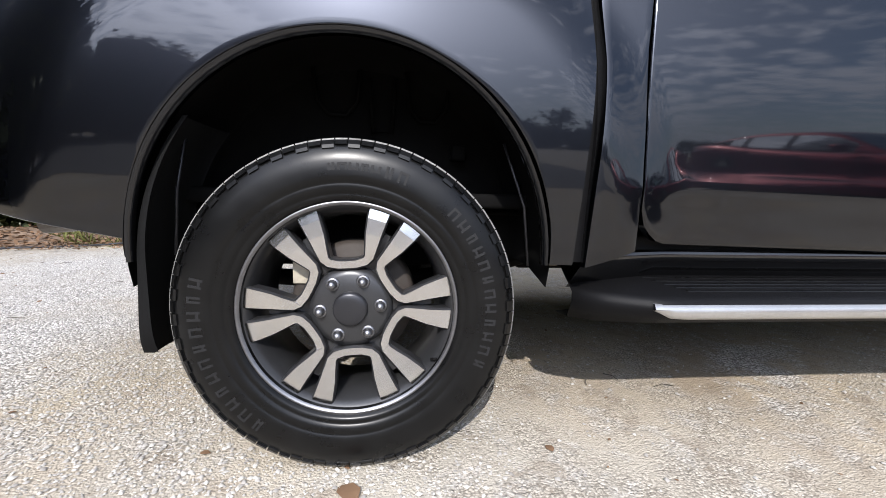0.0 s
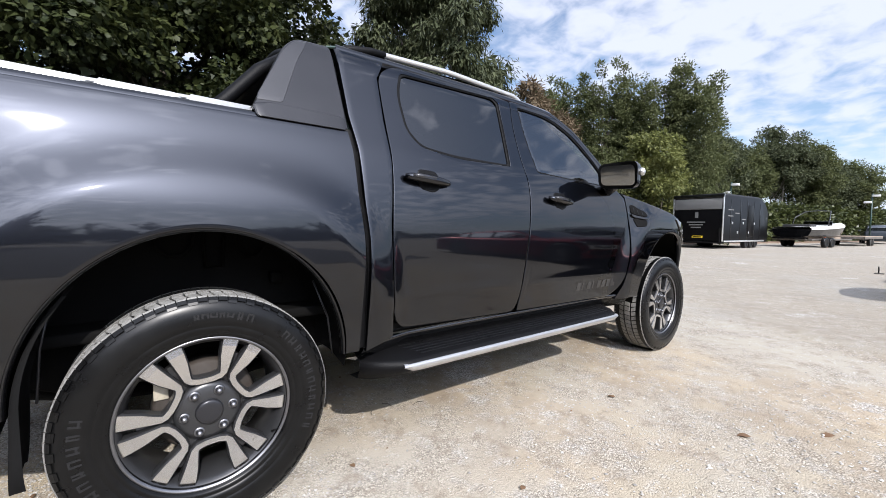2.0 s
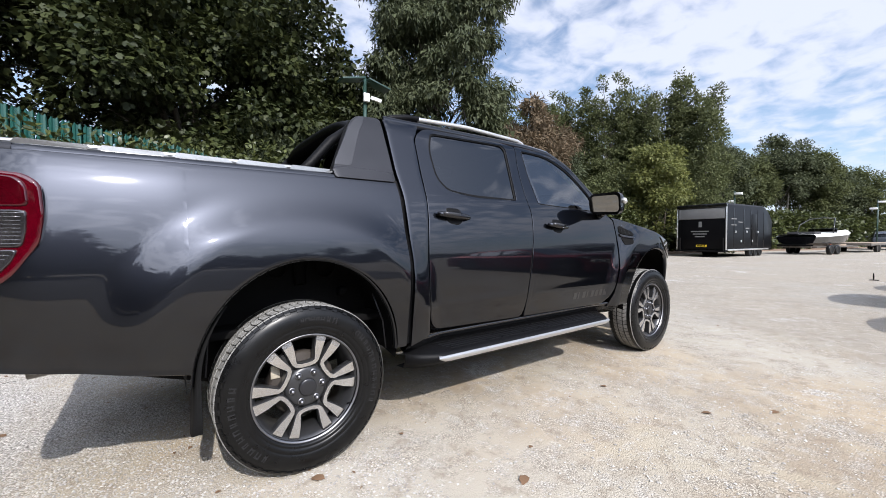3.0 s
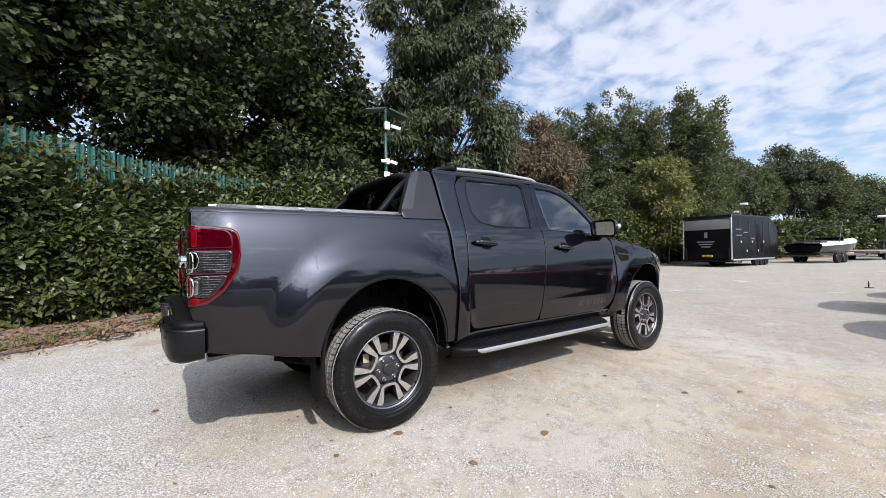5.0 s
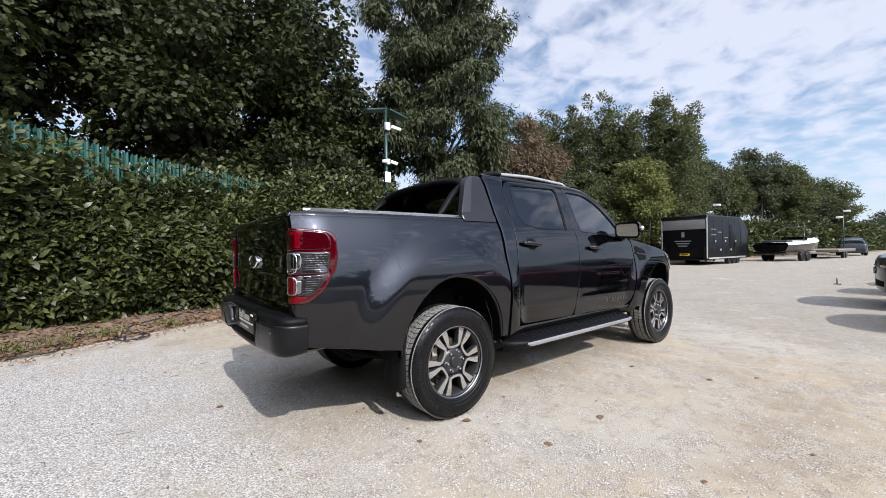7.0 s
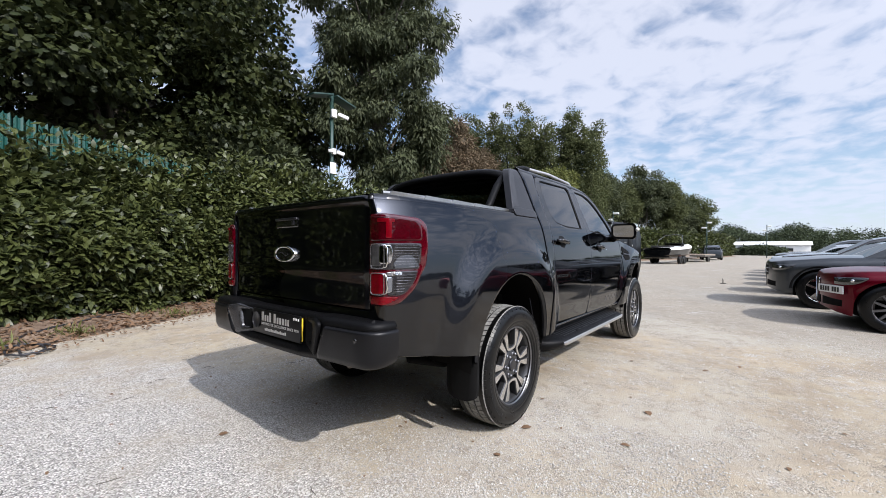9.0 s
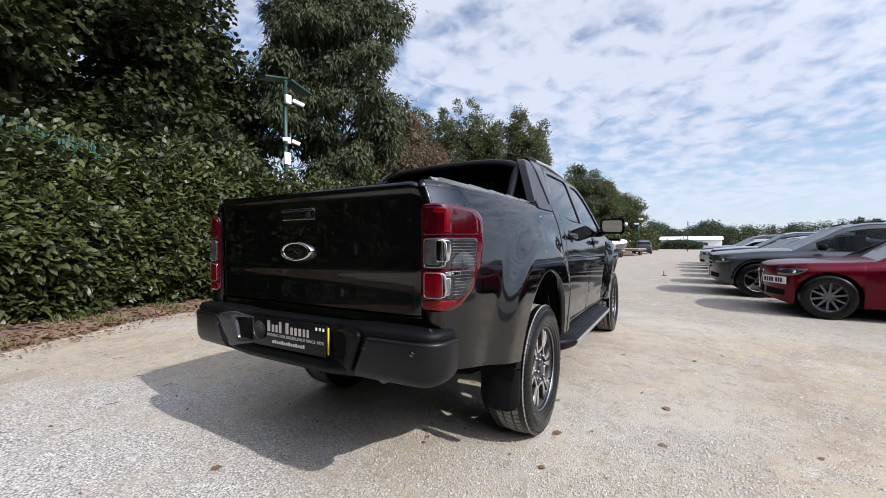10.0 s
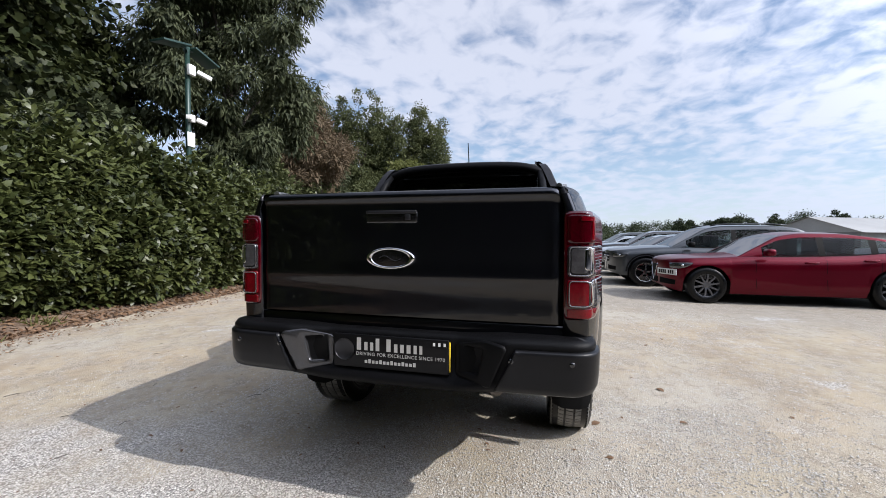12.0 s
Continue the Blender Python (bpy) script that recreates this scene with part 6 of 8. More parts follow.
hedge = thing("laurel_hedge", "dense glossy green laurel hedge along the yard's edge", "hedge", kind="stuff")
sets = [hedge_part(-9.0, 1.5, 62000, 0.138, 11, shoots=560), hedge_part(1.5, 9.0, 30000, 0.15, 12, shoots=160), hedge_part(-16, -9, 5000, 0.22, 13), hedge_part(9, 24, 22000, 0.20, 14, DIAMOND, shoots=60), hedge_part(24, 75, 26000, 0.34, 15, DIAMOND)]
v, f = join_sets(sets)
part("hedge_foliage", mesh_from("hedge_foliage", v, f, (LAUREL,), smooth=False), None, hedge)
# a dark sheet behind the leaves, coloured as the shade within the hedge
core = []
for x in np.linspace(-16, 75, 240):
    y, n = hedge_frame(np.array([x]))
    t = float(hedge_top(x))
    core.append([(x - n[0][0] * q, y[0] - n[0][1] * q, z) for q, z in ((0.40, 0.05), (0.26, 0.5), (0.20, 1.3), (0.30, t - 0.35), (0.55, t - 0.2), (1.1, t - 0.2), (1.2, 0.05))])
part("hedge_core", grid_mesh("hedge_core", core, (HEDGE_SHADE,)), None, hedge)

# ---- palisade fence behind the hedge ----
fence = thing("palisade_fence", "green powder-coated steel palisade fence behind the hedge", "fence", kind="structure")


def pale_mesh():
    """A corrugated steel pale with a blunt three-point top."""
    bm = bmesh.new()
    cols = [(-0.062, 0.004), (-0.038, -0.020), (-0.014, -0.006), (0.014, -0.006), (0.038, -0.020), (0.062, 0.004)]
    tops = (2.80, 2.86, 2.83, 2.83, 2.86, 2.80)
    front = [[bm.verts.new((x, y, z if z < 1 else t)) for (x, y), t in zip(cols, tops)] for z in (0.0, 2.0)]
    back = [[bm.verts.new((x, y + 0.004, z if z < 1 else t)) for (x, y), t in zip(cols, tops)] for z in (0.0, 2.0)]
    for g, flip in ((front, False), (back, True)):
        for i in range(5):
            q = (g[0][i], g[0][i + 1], g[1][i + 1], g[1][i])
            bm.faces.new(q[::-1] if flip else q)
    for i in range(5):
        bm.faces.new((front[1][i], front[1][i + 1], back[1][i + 1], back[1][i]))
    me = bpy.data.meshes.new("pale")
    bm.to_mesh(me)
    bm.free()
    me.materials.append(FENCE_GREEN)
    return me


FENCE = [(-9.0, 3.35), (-5.0, 4.90), (-3.0, 5.75), (-1.2, 6.45), (0.6, 7.2), (2.6, 7.75), (4.6, 8.1), (9, 8.9)]
pale = pale_mesh()
for x in np.arange(-8.0, 6.0, 0.132):
    y = along(FENCE, x)
    dy = (along(FENCE, x + 0.1) - along(FENCE, x - 0.1)) / 0.2
    ob = part("pale", pale, None, fence)
    fz = float(np.interp(x, [-8, -3.2, -1.6, 0, 3, 6], [0.46, 0.40, 0.17, 0.10, -0.18, -0.25]))
    ob.matrix_local = Matrix.Translation((x, y, fz)) @ Matrix.Rotation(math.atan(dy), 4, "Z")
for h in (0.6, 2.5):
    bm = bmesh.new()
    tube(bm, [(x, along(FENCE, x) + 0.03, h) for x in np.linspace(-8, 6, 30)], 0.025, 4)
    part("fence_rail", bm, FENCE_GREEN, fence)

# ---- lamp post with cameras ----
POST_GREEN = material("dark_green_post", (0.012, 0.035, 0.028), 0.4, 0.1, (0.018, 0.045, 0.036), 3, 60)
lamp_post = thing("camera_post", "dark green lamp post with two flat lamp heads and white cameras", "lamp post")
px, py = 3.70, 6.27
bm = bmesh.new()
tube(bm, [(px, py, 0.05), (px, py, 3.2), (px, py, 5.0)], [0.055, 0.05, 0.045], 14)
part("pole", bm, POST_GREEN, lamp_post)
for s in (-1, 1):
    m = Matrix.Translation((px + s * 0.34, py, 4.93 - 0.05)) @ Matrix.Rotation(radians(s * 14), 4, "Y")
    part("lamp_head", boxes((-0.30, 0.30, -0.17, 0.17, -0.02, 0.02), bevel=0.008, m=m), POST_GREEN, lamp_post)
    bm = bmesh.new()
    tube(bm, [(px, py, 4.90), (px + s * 0.2, py, 4.94)], 0.02, 6)
    part("lamp_arm", bm, POST_GREEN, lamp_post)
for z, big in ((4.50, 1.0), (3.55, 0.7)):
    c = part("camera_bracket", boxes((px - 0.07 * big, px + 0.07 * big, py - 0.13, py - 0.05, z - 0.10 * big, z + 0.10 * big), bevel=0.01), WHITE, lamp_post, "white camera bracket")
    for s, q in ((1, 20), (-1, 12)):
        m = Matrix.Translation((px + s * 0.10 * big, py - 0.13, z)) @ Matrix.Rotation(radians(-35 * s), 4, "Z") @ Matrix.Rotation(radians(s * q), 4, "Y")
        bm = boxes((0.0 if s > 0 else -0.27 * big, 0.27 * big if s > 0 else 0.0, -0.04, 0.04, -0.04, 0.04), bevel=0.012, m=m)
        if s > 0 or big < 1:
            part("camera_body", bm, WHITE, c, "white bullet camera")
        else:
            bm.free()
part("post_sign", boxes((px - 0.085, px + 0.085, py - 0.075, py - 0.06, 3.00, 3.28), bevel=0.004), WHITE, lamp_post, "blank white sign plate")

# ---- trees ----
tree("maple_tree", "large dark green maple overhanging the fence", (0.3, 10.6, 0), 12, 6.4, (4.6, 3.6, 4.6), MAPLE, LOBED, 0.128, 62000, 150, 0.85, 21, trunk=0.30, droop=0.5, top_thin=0.2)
tree("maple_tree", "large dark green maple overhanging the fence", (-6.2, 9.6, 0), 12, 6.2, (4.4, 3.6, 4.4), MAPLE, LOBED, 0.155, 19000, 120, 0.95, 22, trunk=0.28, droop=0.5, top_thin=0.2)
tree("maple_tree", "large dark green maple overhanging the fence", (-13, 6.5, 0), 13, 6.6, (5, 4.5, 5), MAPLE, POINTED, 0.40, 14000, 90, 1.2, 23, trunk=0.3, droop=0.4, inner=0.5)
tree("maple_tree", "dark green tree between the maple and the willow", (4.6, 12.2, 0), 9, 5.4, (2.4, 2.0, 3.4), MAPLE, DIAMOND, 0.20, 16000, 80, 0.75, 31, trunk=0.14, droop=0.4, top_thin=0.2)
tree("willow_tree", "tall grey-green willow with hanging narrow leaves", (7.9, 9.2, 0), 14, 8.6, (2.7, 2.4, 6.6), WILLOW, SLIM, 0.185, 58000, 190, 0.6, 24, trunk=0.2, droop=1.3, top_thin=0.0)
tree("shrub", "dull green shrub behind the hedge", (3.3, 9.5, 0), 4, 2.9, (1.9, 1.2, 1.3), WILLOW, DIAMOND, 0.17, 8000, 30, 0.6, 25, trunk=0.05, stems=3, top_thin=0, category="shrub")
tree("shrub", "dull green shrub behind the hedge", (10.2, 10.3, 0), 4, 3.2, (1.8, 1.2, 1.5), POPLAR, DIAMOND, 0.18, 7000, 30, 0.6, 26, trunk=0.05, stems=3, top_thin=0, category="shrub")
tree("russet_shrub", "tall shrub with dry russet foliage", (16.2, 11.6, 0), 8.4, 5.6, (2.3, 1.8, 3.0), RUSSET, SLIM, 0.24, 24000, 80, 0.6, 27, trunk=0.06, stems=4, top_thin=0.3, inner=0.15, category="shrub")
tree("shrub", "dull green tree behind the lamp post", (6.0, 13.0, 0), 7.6, 4.6, (2.0, 1.8, 3.0), WILLOW, DIAMOND, 0.17, 12000, 60, 0.55, 28, trunk=0.08, stems=2, top_thin=0.3, category="tree")
for k, (az, dist, h, r) in enumerate(((45.5, 30, 11.2, 1.9), (41.5, 34, 12.2, 2.2), (37.5, 36, 12.8, 2.1), (33.6, 36, 12.8, 2.2), (30.6, 35, 13.6, 2.2), (27.4, 36, 13.5, 2.3), (24.2, 36, 13.6, 2.2), (21.6, 36, 12.4, 2.0))):
    a = radians(az)
    bx, by = -1.3 + dist * math.cos(a), -3.2 + dist * math.sin(a)
    tree("poplar_tree", "upright green poplar in the row behind the yard", (bx, by, 0), h, 0.51 * h, (r * 1.25, r * 1.25, 0.51 * h), POPLAR, POINTED, 0.162, 38000, 640, 0.60, 40 + k, trunk=0.16, droop=-0.4, spires=9, inner=0.34, group="poplars behind the yard")
for k, (az, dist, h, r) in enumerate(((18.6, 44, 9.9, 2.8), (16.0, 47, 8.4, 2.3), (13.2, 50, 10.6, 3.0), (10.8, 52, 9.2, 2.7), (8.9, 55, 7.4, 2.3), (7.4, 58, 7.9, 2.9))):
    a = radians(az)
    bx, by = -1.3 + dist * math.cos(a), -3.2 + dist * math.sin(a)
    tree("birch_tree", "green tree with a pale leaning trunk", (bx, by, 0), h, 0.66 * h, (r, r, 0.34 * h), POPLAR if k % 2 else WILLOW, POINTED, 0.18, 20000, 150, 0.62, 60 + k, bark=PALE_BARK, trunk=0.085, droop=0.1, top_thin=0.3, stems=3, group="trees past the trailer")
for k, (bx, by, cz, r, rz, mm, ll) in enumerate(((25.2, 9.3, 4.1, 2.5, 2.7, BRIGHT, "bright yellow-green shrub above the hedge"), (16.6, 11.6, 2.7, 2.2, 1.7, POPLAR, "green shrub above the hedge"), (24.0, 11.6, 3.0, 2.6, 2.4, POPLAR, "green shrub above the hedge"),
                                                  (21.8, 14.6, 4.2, 2.8, 3.2, WILLOW, "green shrub above the hedge"), (28.5, 13.0, 2.2, 2.6, 1.8, WILLOW, "green shrub above the hedge"), (33.5, 10.4, 1.7, 2.9, 1.6, POPLAR, "green shrub above the hedge"),
                                                  (17.8, 15.5, 4.4, 2.8, 3.4, POPLAR, "green shrub above the hedge"), (39.5, 9.2, 1.5, 3.3, 1.7, WILLOW, "green shrub above the hedge"), (45.5, 8.4, 1.5, 3.4, 1.7, POPLAR, "green shrub above the hedge"), (36.5, 12.5, 1.9, 3.2, 2.0, WILLOW, "green shrub above the hedge"), (30.5, 17.0, 4.6, 3.0, 3.4, POPLAR, "green shrub above the hedge"))):
    tree("shrub", ll, (bx, by, 0), cz + rz, cz, (r, r * 0.8, rz), mm, POINTED, 0.19, 11000, 80, 0.6, 80 + k, trunk=0.05, stems=4, top_thin=0.15, category="shrub", group="shrubs behind the hedge")
# trees that close the yard behind, known from the dark mirror images in the truck
for k, (bx, by) in enumerate(((-12.5, -3.5), (-14, -8.5), (-15.5, 1), (-17, -14), (-19, -6), (-20, -22), (-15, -24), (-9.5, -28))):
    tree("maple_tree", "dark green tree at the back of the yard", (bx, by, 0), 9.5, 4.8, (4.2, 4.2, 4.4), MAPLE, POINTED, 0.70, 5500, 90, 1.3, 100 + k, trunk=0.3, droop=0.3, inner=0.5, group="trees at the back of the yard")


def woods(name, label, arcs, size, seed, mat, count):
    """Far woods: a belt of many small clumps on the ground, with an uneven top."""
    rng = np.random.default_rng(seed)
    cs, rs = [], []
    for az0, az1, dist, h, n in arcs:
        for _ in range(n):
            a = radians(az0 + (az1 - az0) * rng.random())
            d = dist * (0.94 + 0.16 * rng.random())
            hh = h * (0.72 + 0.45 * noise.noise((math.degrees(a) * 0.33, seed, 0)) + 0.16 * noise.noise((math.degrees(a) * 1.3, seed, 4)) + 0.06 * rng.random())
            u = 1 - rng.random() ** 1.4
            rs.append(0.19 * h * (0.7 + 0.6 * rng.random()))
            cs.append((d * math.cos(a), d * math.sin(a), u * (hh - 0.6 * rs[-1])))
    v, f = clump_leaves(POINTED, np.array(cs), np.array(rs), count, size, 0.2, rng, 0.3)
    ob = new(name, mesh_from(name, v, f, (mat,), smooth=False))
    return tagged(ob, label, "woods", kind="stuff")


FAR_LEAF = leaf_material("far_leaf", (0.028, 0.039, 0.021), (0.058, 0.071, 0.038), 0.8, 0.15, 0.1)
woods("far_woods", "distant green woodland on low hills", [(-60, 9, 150, 9.4, 1500), (-9, 8, 110, 7.2, 420)], 0.46, 5, FAR_LEAF, 150000)
woods("far_hedge", "low clipped hedge before the white building", [(0.6, 9.5, 90, 2.0, 420), (-4, 0.6, 90, 2.1, 200)], 0.35, 8, FAR_LEAF, 20000)
woods("side_woods", "dark green woods along the far side of the yard", [(-160, -60, 62, 9.0, 420), (150, 205, 60, 11, 260)], 1.0, 6, FAR_LEAF, 46000)
for k, (az, h) in enumerate(((-17.2, 6.2), (-18.4, 5.8), (-20.6, 6.4), (-21.8, 6.9), (-22.8, 6.6), (-24.2, 6.0), (-26.6, 7.0), (-31.5, 7.4))):
    a = radians(az)
    tree("far_tree", "small dark tree on the far skyline", (122 * math.cos(a), 122 * math.sin(a), 0), h, h * 0.68, (1.9, 1.9, h * 0.34), FAR_LEAF, POINTED, 0.42, 2200, 18, 0.8, 120 + k, trunk=0.2, top_thin=0.2, group="trees on the skyline")

# ---- ground litter ----
rng = np.random.default_rng(3)
m = 9000
xs = np.concatenate([-9 + 22 * rng.random(m), -5 + 10 * rng.random(1500)])
m = len(xs)
u = np.concatenate([rng.random(m - 1500) ** 1.4 * 1.3, -0.5 + 0.6 * rng.random(1500)])
ys = np.array([along(EDGE, x) for x in xs]) + u
pos = np.stack([xs, ys, [ground_height(x, y) + 0.028 + 0.015 * rng.random() for x, y in zip(xs, ys)]], -1)
dd = rng.normal(size=(m, 3)) * np.array([1, 1, 0.25])
v, f = scatter(OVAL, pos, dd, np.array([0, 0, 1.0]) + 0.4 * rng.normal(size=(m, 3)), (0.045 + 0.05 * rng.random(m)) * np.where(u < 0, 0.6, 1.0))
litter = new("leaf_litter", mesh_from("leaf_litter", v, f, (LITTER_LEAF,), smooth=False))
tagged(litter, "fallen brown leaves along the hedge foot", "leaf litter", kind="stuff")
weeds = thing("weeds", "small green weeds at the hedge foot", "weeds", kind="stuff")
m = 1440
cx = np.repeat(-6 + 14 * rng.random(18), 80)
xs = cx + 0.10 * rng.normal(size=m)
ys = np.array([along(EDGE, x) for x in cx]) + np.repeat(-0.05 + 0.75 * rng.random(18), 80) + 0.08 * rng.normal(size=m)
pos = np.stack([xs, ys, [ground_height(x, y) for x, y in zip(xs, ys)]], -1)
v, f = scatter(BLADE, pos, rng.normal(size=(m, 3)) * 0.7 + np.array([0, 0, 1.0]), rng.normal(size=(m, 3)), 0.08 + 0.12 * rng.random(m))
part("weed_blades", mesh_from("weed_blades", v, f, (BRIGHT,), smooth=False), None, weeds)

# an old cable left along the hedge foot, with two loose coils
CABLE = material("old_cable", (0.012, 0.013, 0.018), 0.55, 0.0, (0.03, 0.03, 0.034), 6, 80)
cable = thing("cable", "old black cable lying in loose coils on the soil", "cable")
line = [(-4.2, 2.55), (-3.4, 3.15), (-2.88, 3.50), (-2.55, 3.58), (-2.43, 3.85), (-2.36, 4.15), (-2.16, 4.36), (-1.95, 4.28)]
line += [(-1.76 + 0.24 * (1 - 0.03 * k) * math.cos(2.6 - 0.62 * k), 4.06 + 0.22 * math.sin(2.6 - 0.62 * k)) for k in range(1, 19)]
line += [(-1.78, 4.55), (-1.60, 4.78), (-1.22, 5.10), (-0.85, 5.36), (-0.55, 5.50), (-0.28, 5.72)]
line += [(-0.10 + 0.15 * math.cos(3.6 - 0.62 * k), 5.86 + 0.14 * math.sin(3.6 - 0.62 * k)) for k in range(1, 20)]
line += [(0.25, 5.90), (0.55, 6.1), (0.86, 6.28), (1.3, 6.4)]
smooth_line = []
for k in range(len(line) - 1):
    p = [Vector(line[min(max(k + j, 0), len(line) - 1)]) for j in (-1, 0, 1, 2)]
    for t in (0, 0.34, 0.67):
        smooth_line.append(0.5 * (2 * p[1] + (p[2] - p[0]) * t + (2 * p[0] - 5 * p[1] + 4 * p[2] - p[3]) * t * t + (3 * p[1] - p[0] - 3 * p[2] + p[3]) * t ** 3))
bm = bmesh.new()
tube(bm, [(q.x, q.y, ground_height(q.x, q.y) + 0.03 + 0.006 * math.sin(1.7 * i)) for i, q in enumerate(smooth_line)], 0.011, 7)
part("cable_run", bm, CABLE, cable)

leaf_me = mesh_from("fallen_leaf", OVAL[0] * np.array([1.5, 1, 1.4]), OVAL[1], (LITTER_LEAF,), smooth=False)
SPOTS = [(0.03, -0.98, 0.075, 40), (0.51, -0.85, 0.035, 10), (0.76, -1.50, 0.07, 120), (0.15, -1.48, 0.06, 200), (-1.22, 0.43, 0.07, 60), (2.02, -1.14, 0.05, 10), (2.49, -1.99, 0.06, 70), (2.13, -1.76, 0.06, 30), (-0.4, -1.0, 0.05, 0)]
for _ in range(24):
    SPOTS.append((-3.2 + 9 * rng.random(), -2.6 + 6.5 * rng.random(), 0.014 + 0.024 * rng.random(), 360 * rng.random()))
for x, y, s, a in SPOTS:
    ob = new("fallen_leaf", leaf_me)
    ob.matrix_world = Matrix.Translation((x, y, ground_height(x, y) + 0.006)) @ Matrix.Rotation(radians(a), 4, "Z") @ Matrix.Diagonal((s, s, s, 1))
    tagged(ob, "small curled brown leaf on the gravel", "leaf", "fallen leaves on the gravel")

# crumbs of dead leaf and twig strewn over the gravel between truck and hedge
m = 520
xs = -3.8 + 5.6 * rng.random(m)
ys = -1.4 + (np.array([along(EDGE, x) for x in xs]) + 1.2) * rng.random(m) ** 0.7
pos = np.stack([xs, ys, [ground_height(x, y) + 0.006 for x, y in zip(xs, ys)]], -1)
dd = rng.normal(size=(m, 3)) * np.array([1, 1, 0.08])
v, f = scatter(OVAL, pos, dd, np.array([0, 0, 1.0]) + 0.3 * rng.normal(size=(m, 3)), 0.010 + 0.026 * rng.random(m) ** 2.2)
crumbs = new("leaf_crumbs", mesh_from("leaf_crumbs", v, f, (LITTER_LEAF,), smooth=False))
tagged(crumbs, "brown crumbs of dead leaf strewn on the gravel", "leaf litter", kind="stuff")
twigs = thing("twigs", "thin dark twigs lying on the pale gravel", "twigs", kind="stuff")
bm = bmesh.new()
for _ in range(46):
    x, y = -3.4 + 4.6 * rng.random(), -0.6 + 4.2 * rng.random()
    a, w = 2 * math.pi * rng.random(), 0.03 + 0.07 * rng.random()
    z = ground_height(x, y) + 0.004
    tube(bm, [(x, y, z), (x + 0.5 * w * math.cos(a), y + 0.5 * w * math.sin(a), z + 0.004), (x + w * math.cos(a + 0.2), y + w * math.sin(a + 0.2), z)], 0.0018, 4)
part("twig", bm, BARK, twigs)

# loose stone chips on the yard, thickest behind the truck
OCTA = np.array([(1, 0, 0), (-1, 0, 0), (0, 1, 0), (0, -1, 0), (0, 0, 1), (0, 0, -0.6)])
OCTA_FACES = np.array([(0, 2, 4), (2, 1, 4), (1, 3, 4), (3, 0, 4)])


def chip_set(x0, x1, y0, y1, count, small, large, gate):
    xs, ys = x0 + (x1 - x0) * rng.random(count), y0 + (y1 - y0) * rng.random(count)
    keep = np.array([noise.noise((x * 0.7, y * 0.7, 21)) + 0.35 * noise.noise((x * 3, y * 3, 4)) for x, y in zip(xs, ys)]) > gate + 0.25 * rng.normal(size=count)
    xs, ys = xs[keep], ys[keep]
    m = len(xs)
    size = small + (large - small) * rng.random(m) ** 2.4
    jit = OCTA[None] * (0.6 + 0.7 * rng.random((m, 6, 1))) * size[:, None, None] * np.array([1.2, 1.0, 0.8])
    a = 2 * math.pi * rng.random(m)
    rx = jit[:, :, 0] * np.cos(a)[:, None] - jit[:, :, 1] * np.sin(a)[:, None]
    ry = jit[:, :, 0] * np.sin(a)[:, None] + jit[:, :, 1] * np.cos(a)[:, None]
    zz = np.array([ground_height(x, y) for x, y in zip(xs, ys)])
    v = np.stack([rx + xs[:, None], ry + ys[:, None], jit[:, :, 2] + zz[:, None] + 0.4 * size[:, None]], -1).reshape(-1, 3)
    return v, (OCTA_FACES[None] + (np.arange(m) * 6)[:, None, None]).reshape(-1, 3)


CHIP = material("stone_chip", (0.20, 0.185, 0.165), 0.9, 0.0, (0.56, 0.535, 0.49), 5, 50, island=1.0)
v, f = join_sets([chip_set(-3.6, 4.8, -3.4, 3.2, 42000, 0.0026, 0.0085, -0.12), chip_set(-2.7, 0.4, -2.0, 1.6, 54000, 0.0026, 0.0075, -0.45)])
chips = new("stone_chips", mesh_from("stone_chips", v, f, (CHIP,), smooth=False))
tagged(chips, "loose pale stone chips on the yard", "gravel", kind="stuff")


# ---- parked cars ----
def shaped(points):
    xs, vs = [p[0] for p in points], [p[1] for p in points]

    def f(x):
        """Smooth interpolation through the points."""
        x = float(x)
        if x <= xs[0]:
            return vs[0]
        if x >= xs[-1]:
            return vs[-1]
        i = max(k for k in range(len(xs) - 1) if xs[k] <= x)
        t = (x - xs[i]) / (xs[i + 1] - xs[i])

        def slope(k):
            if k == 0:
                return (vs[1] - vs[0]) / (xs[1] - xs[0])
            if k == len(xs) - 1:
                return (vs[-1] - vs[-2]) / (xs[-1] - xs[-2])
            a, b = (vs[k] - vs[k - 1]) / (xs[k] - xs[k - 1]), (vs[k + 1] - vs[k]) / (xs[k + 1] - xs[k])
            return 0.0 if a * b <= 0 else 2 * a * b / (a + b)
        h = xs[i + 1] - xs[i]
        m0, m1 = slope(i) * h, slope(i + 1) * h
        return (2 * t ** 3 - 3 * t ** 2 + 1) * vs[i] + (t ** 3 - 2 * t ** 2 + t) * m0 + (-2 * t ** 3 + 3 * t ** 2) * vs[i + 1] + (t ** 3 - t ** 2) * m1
    return f


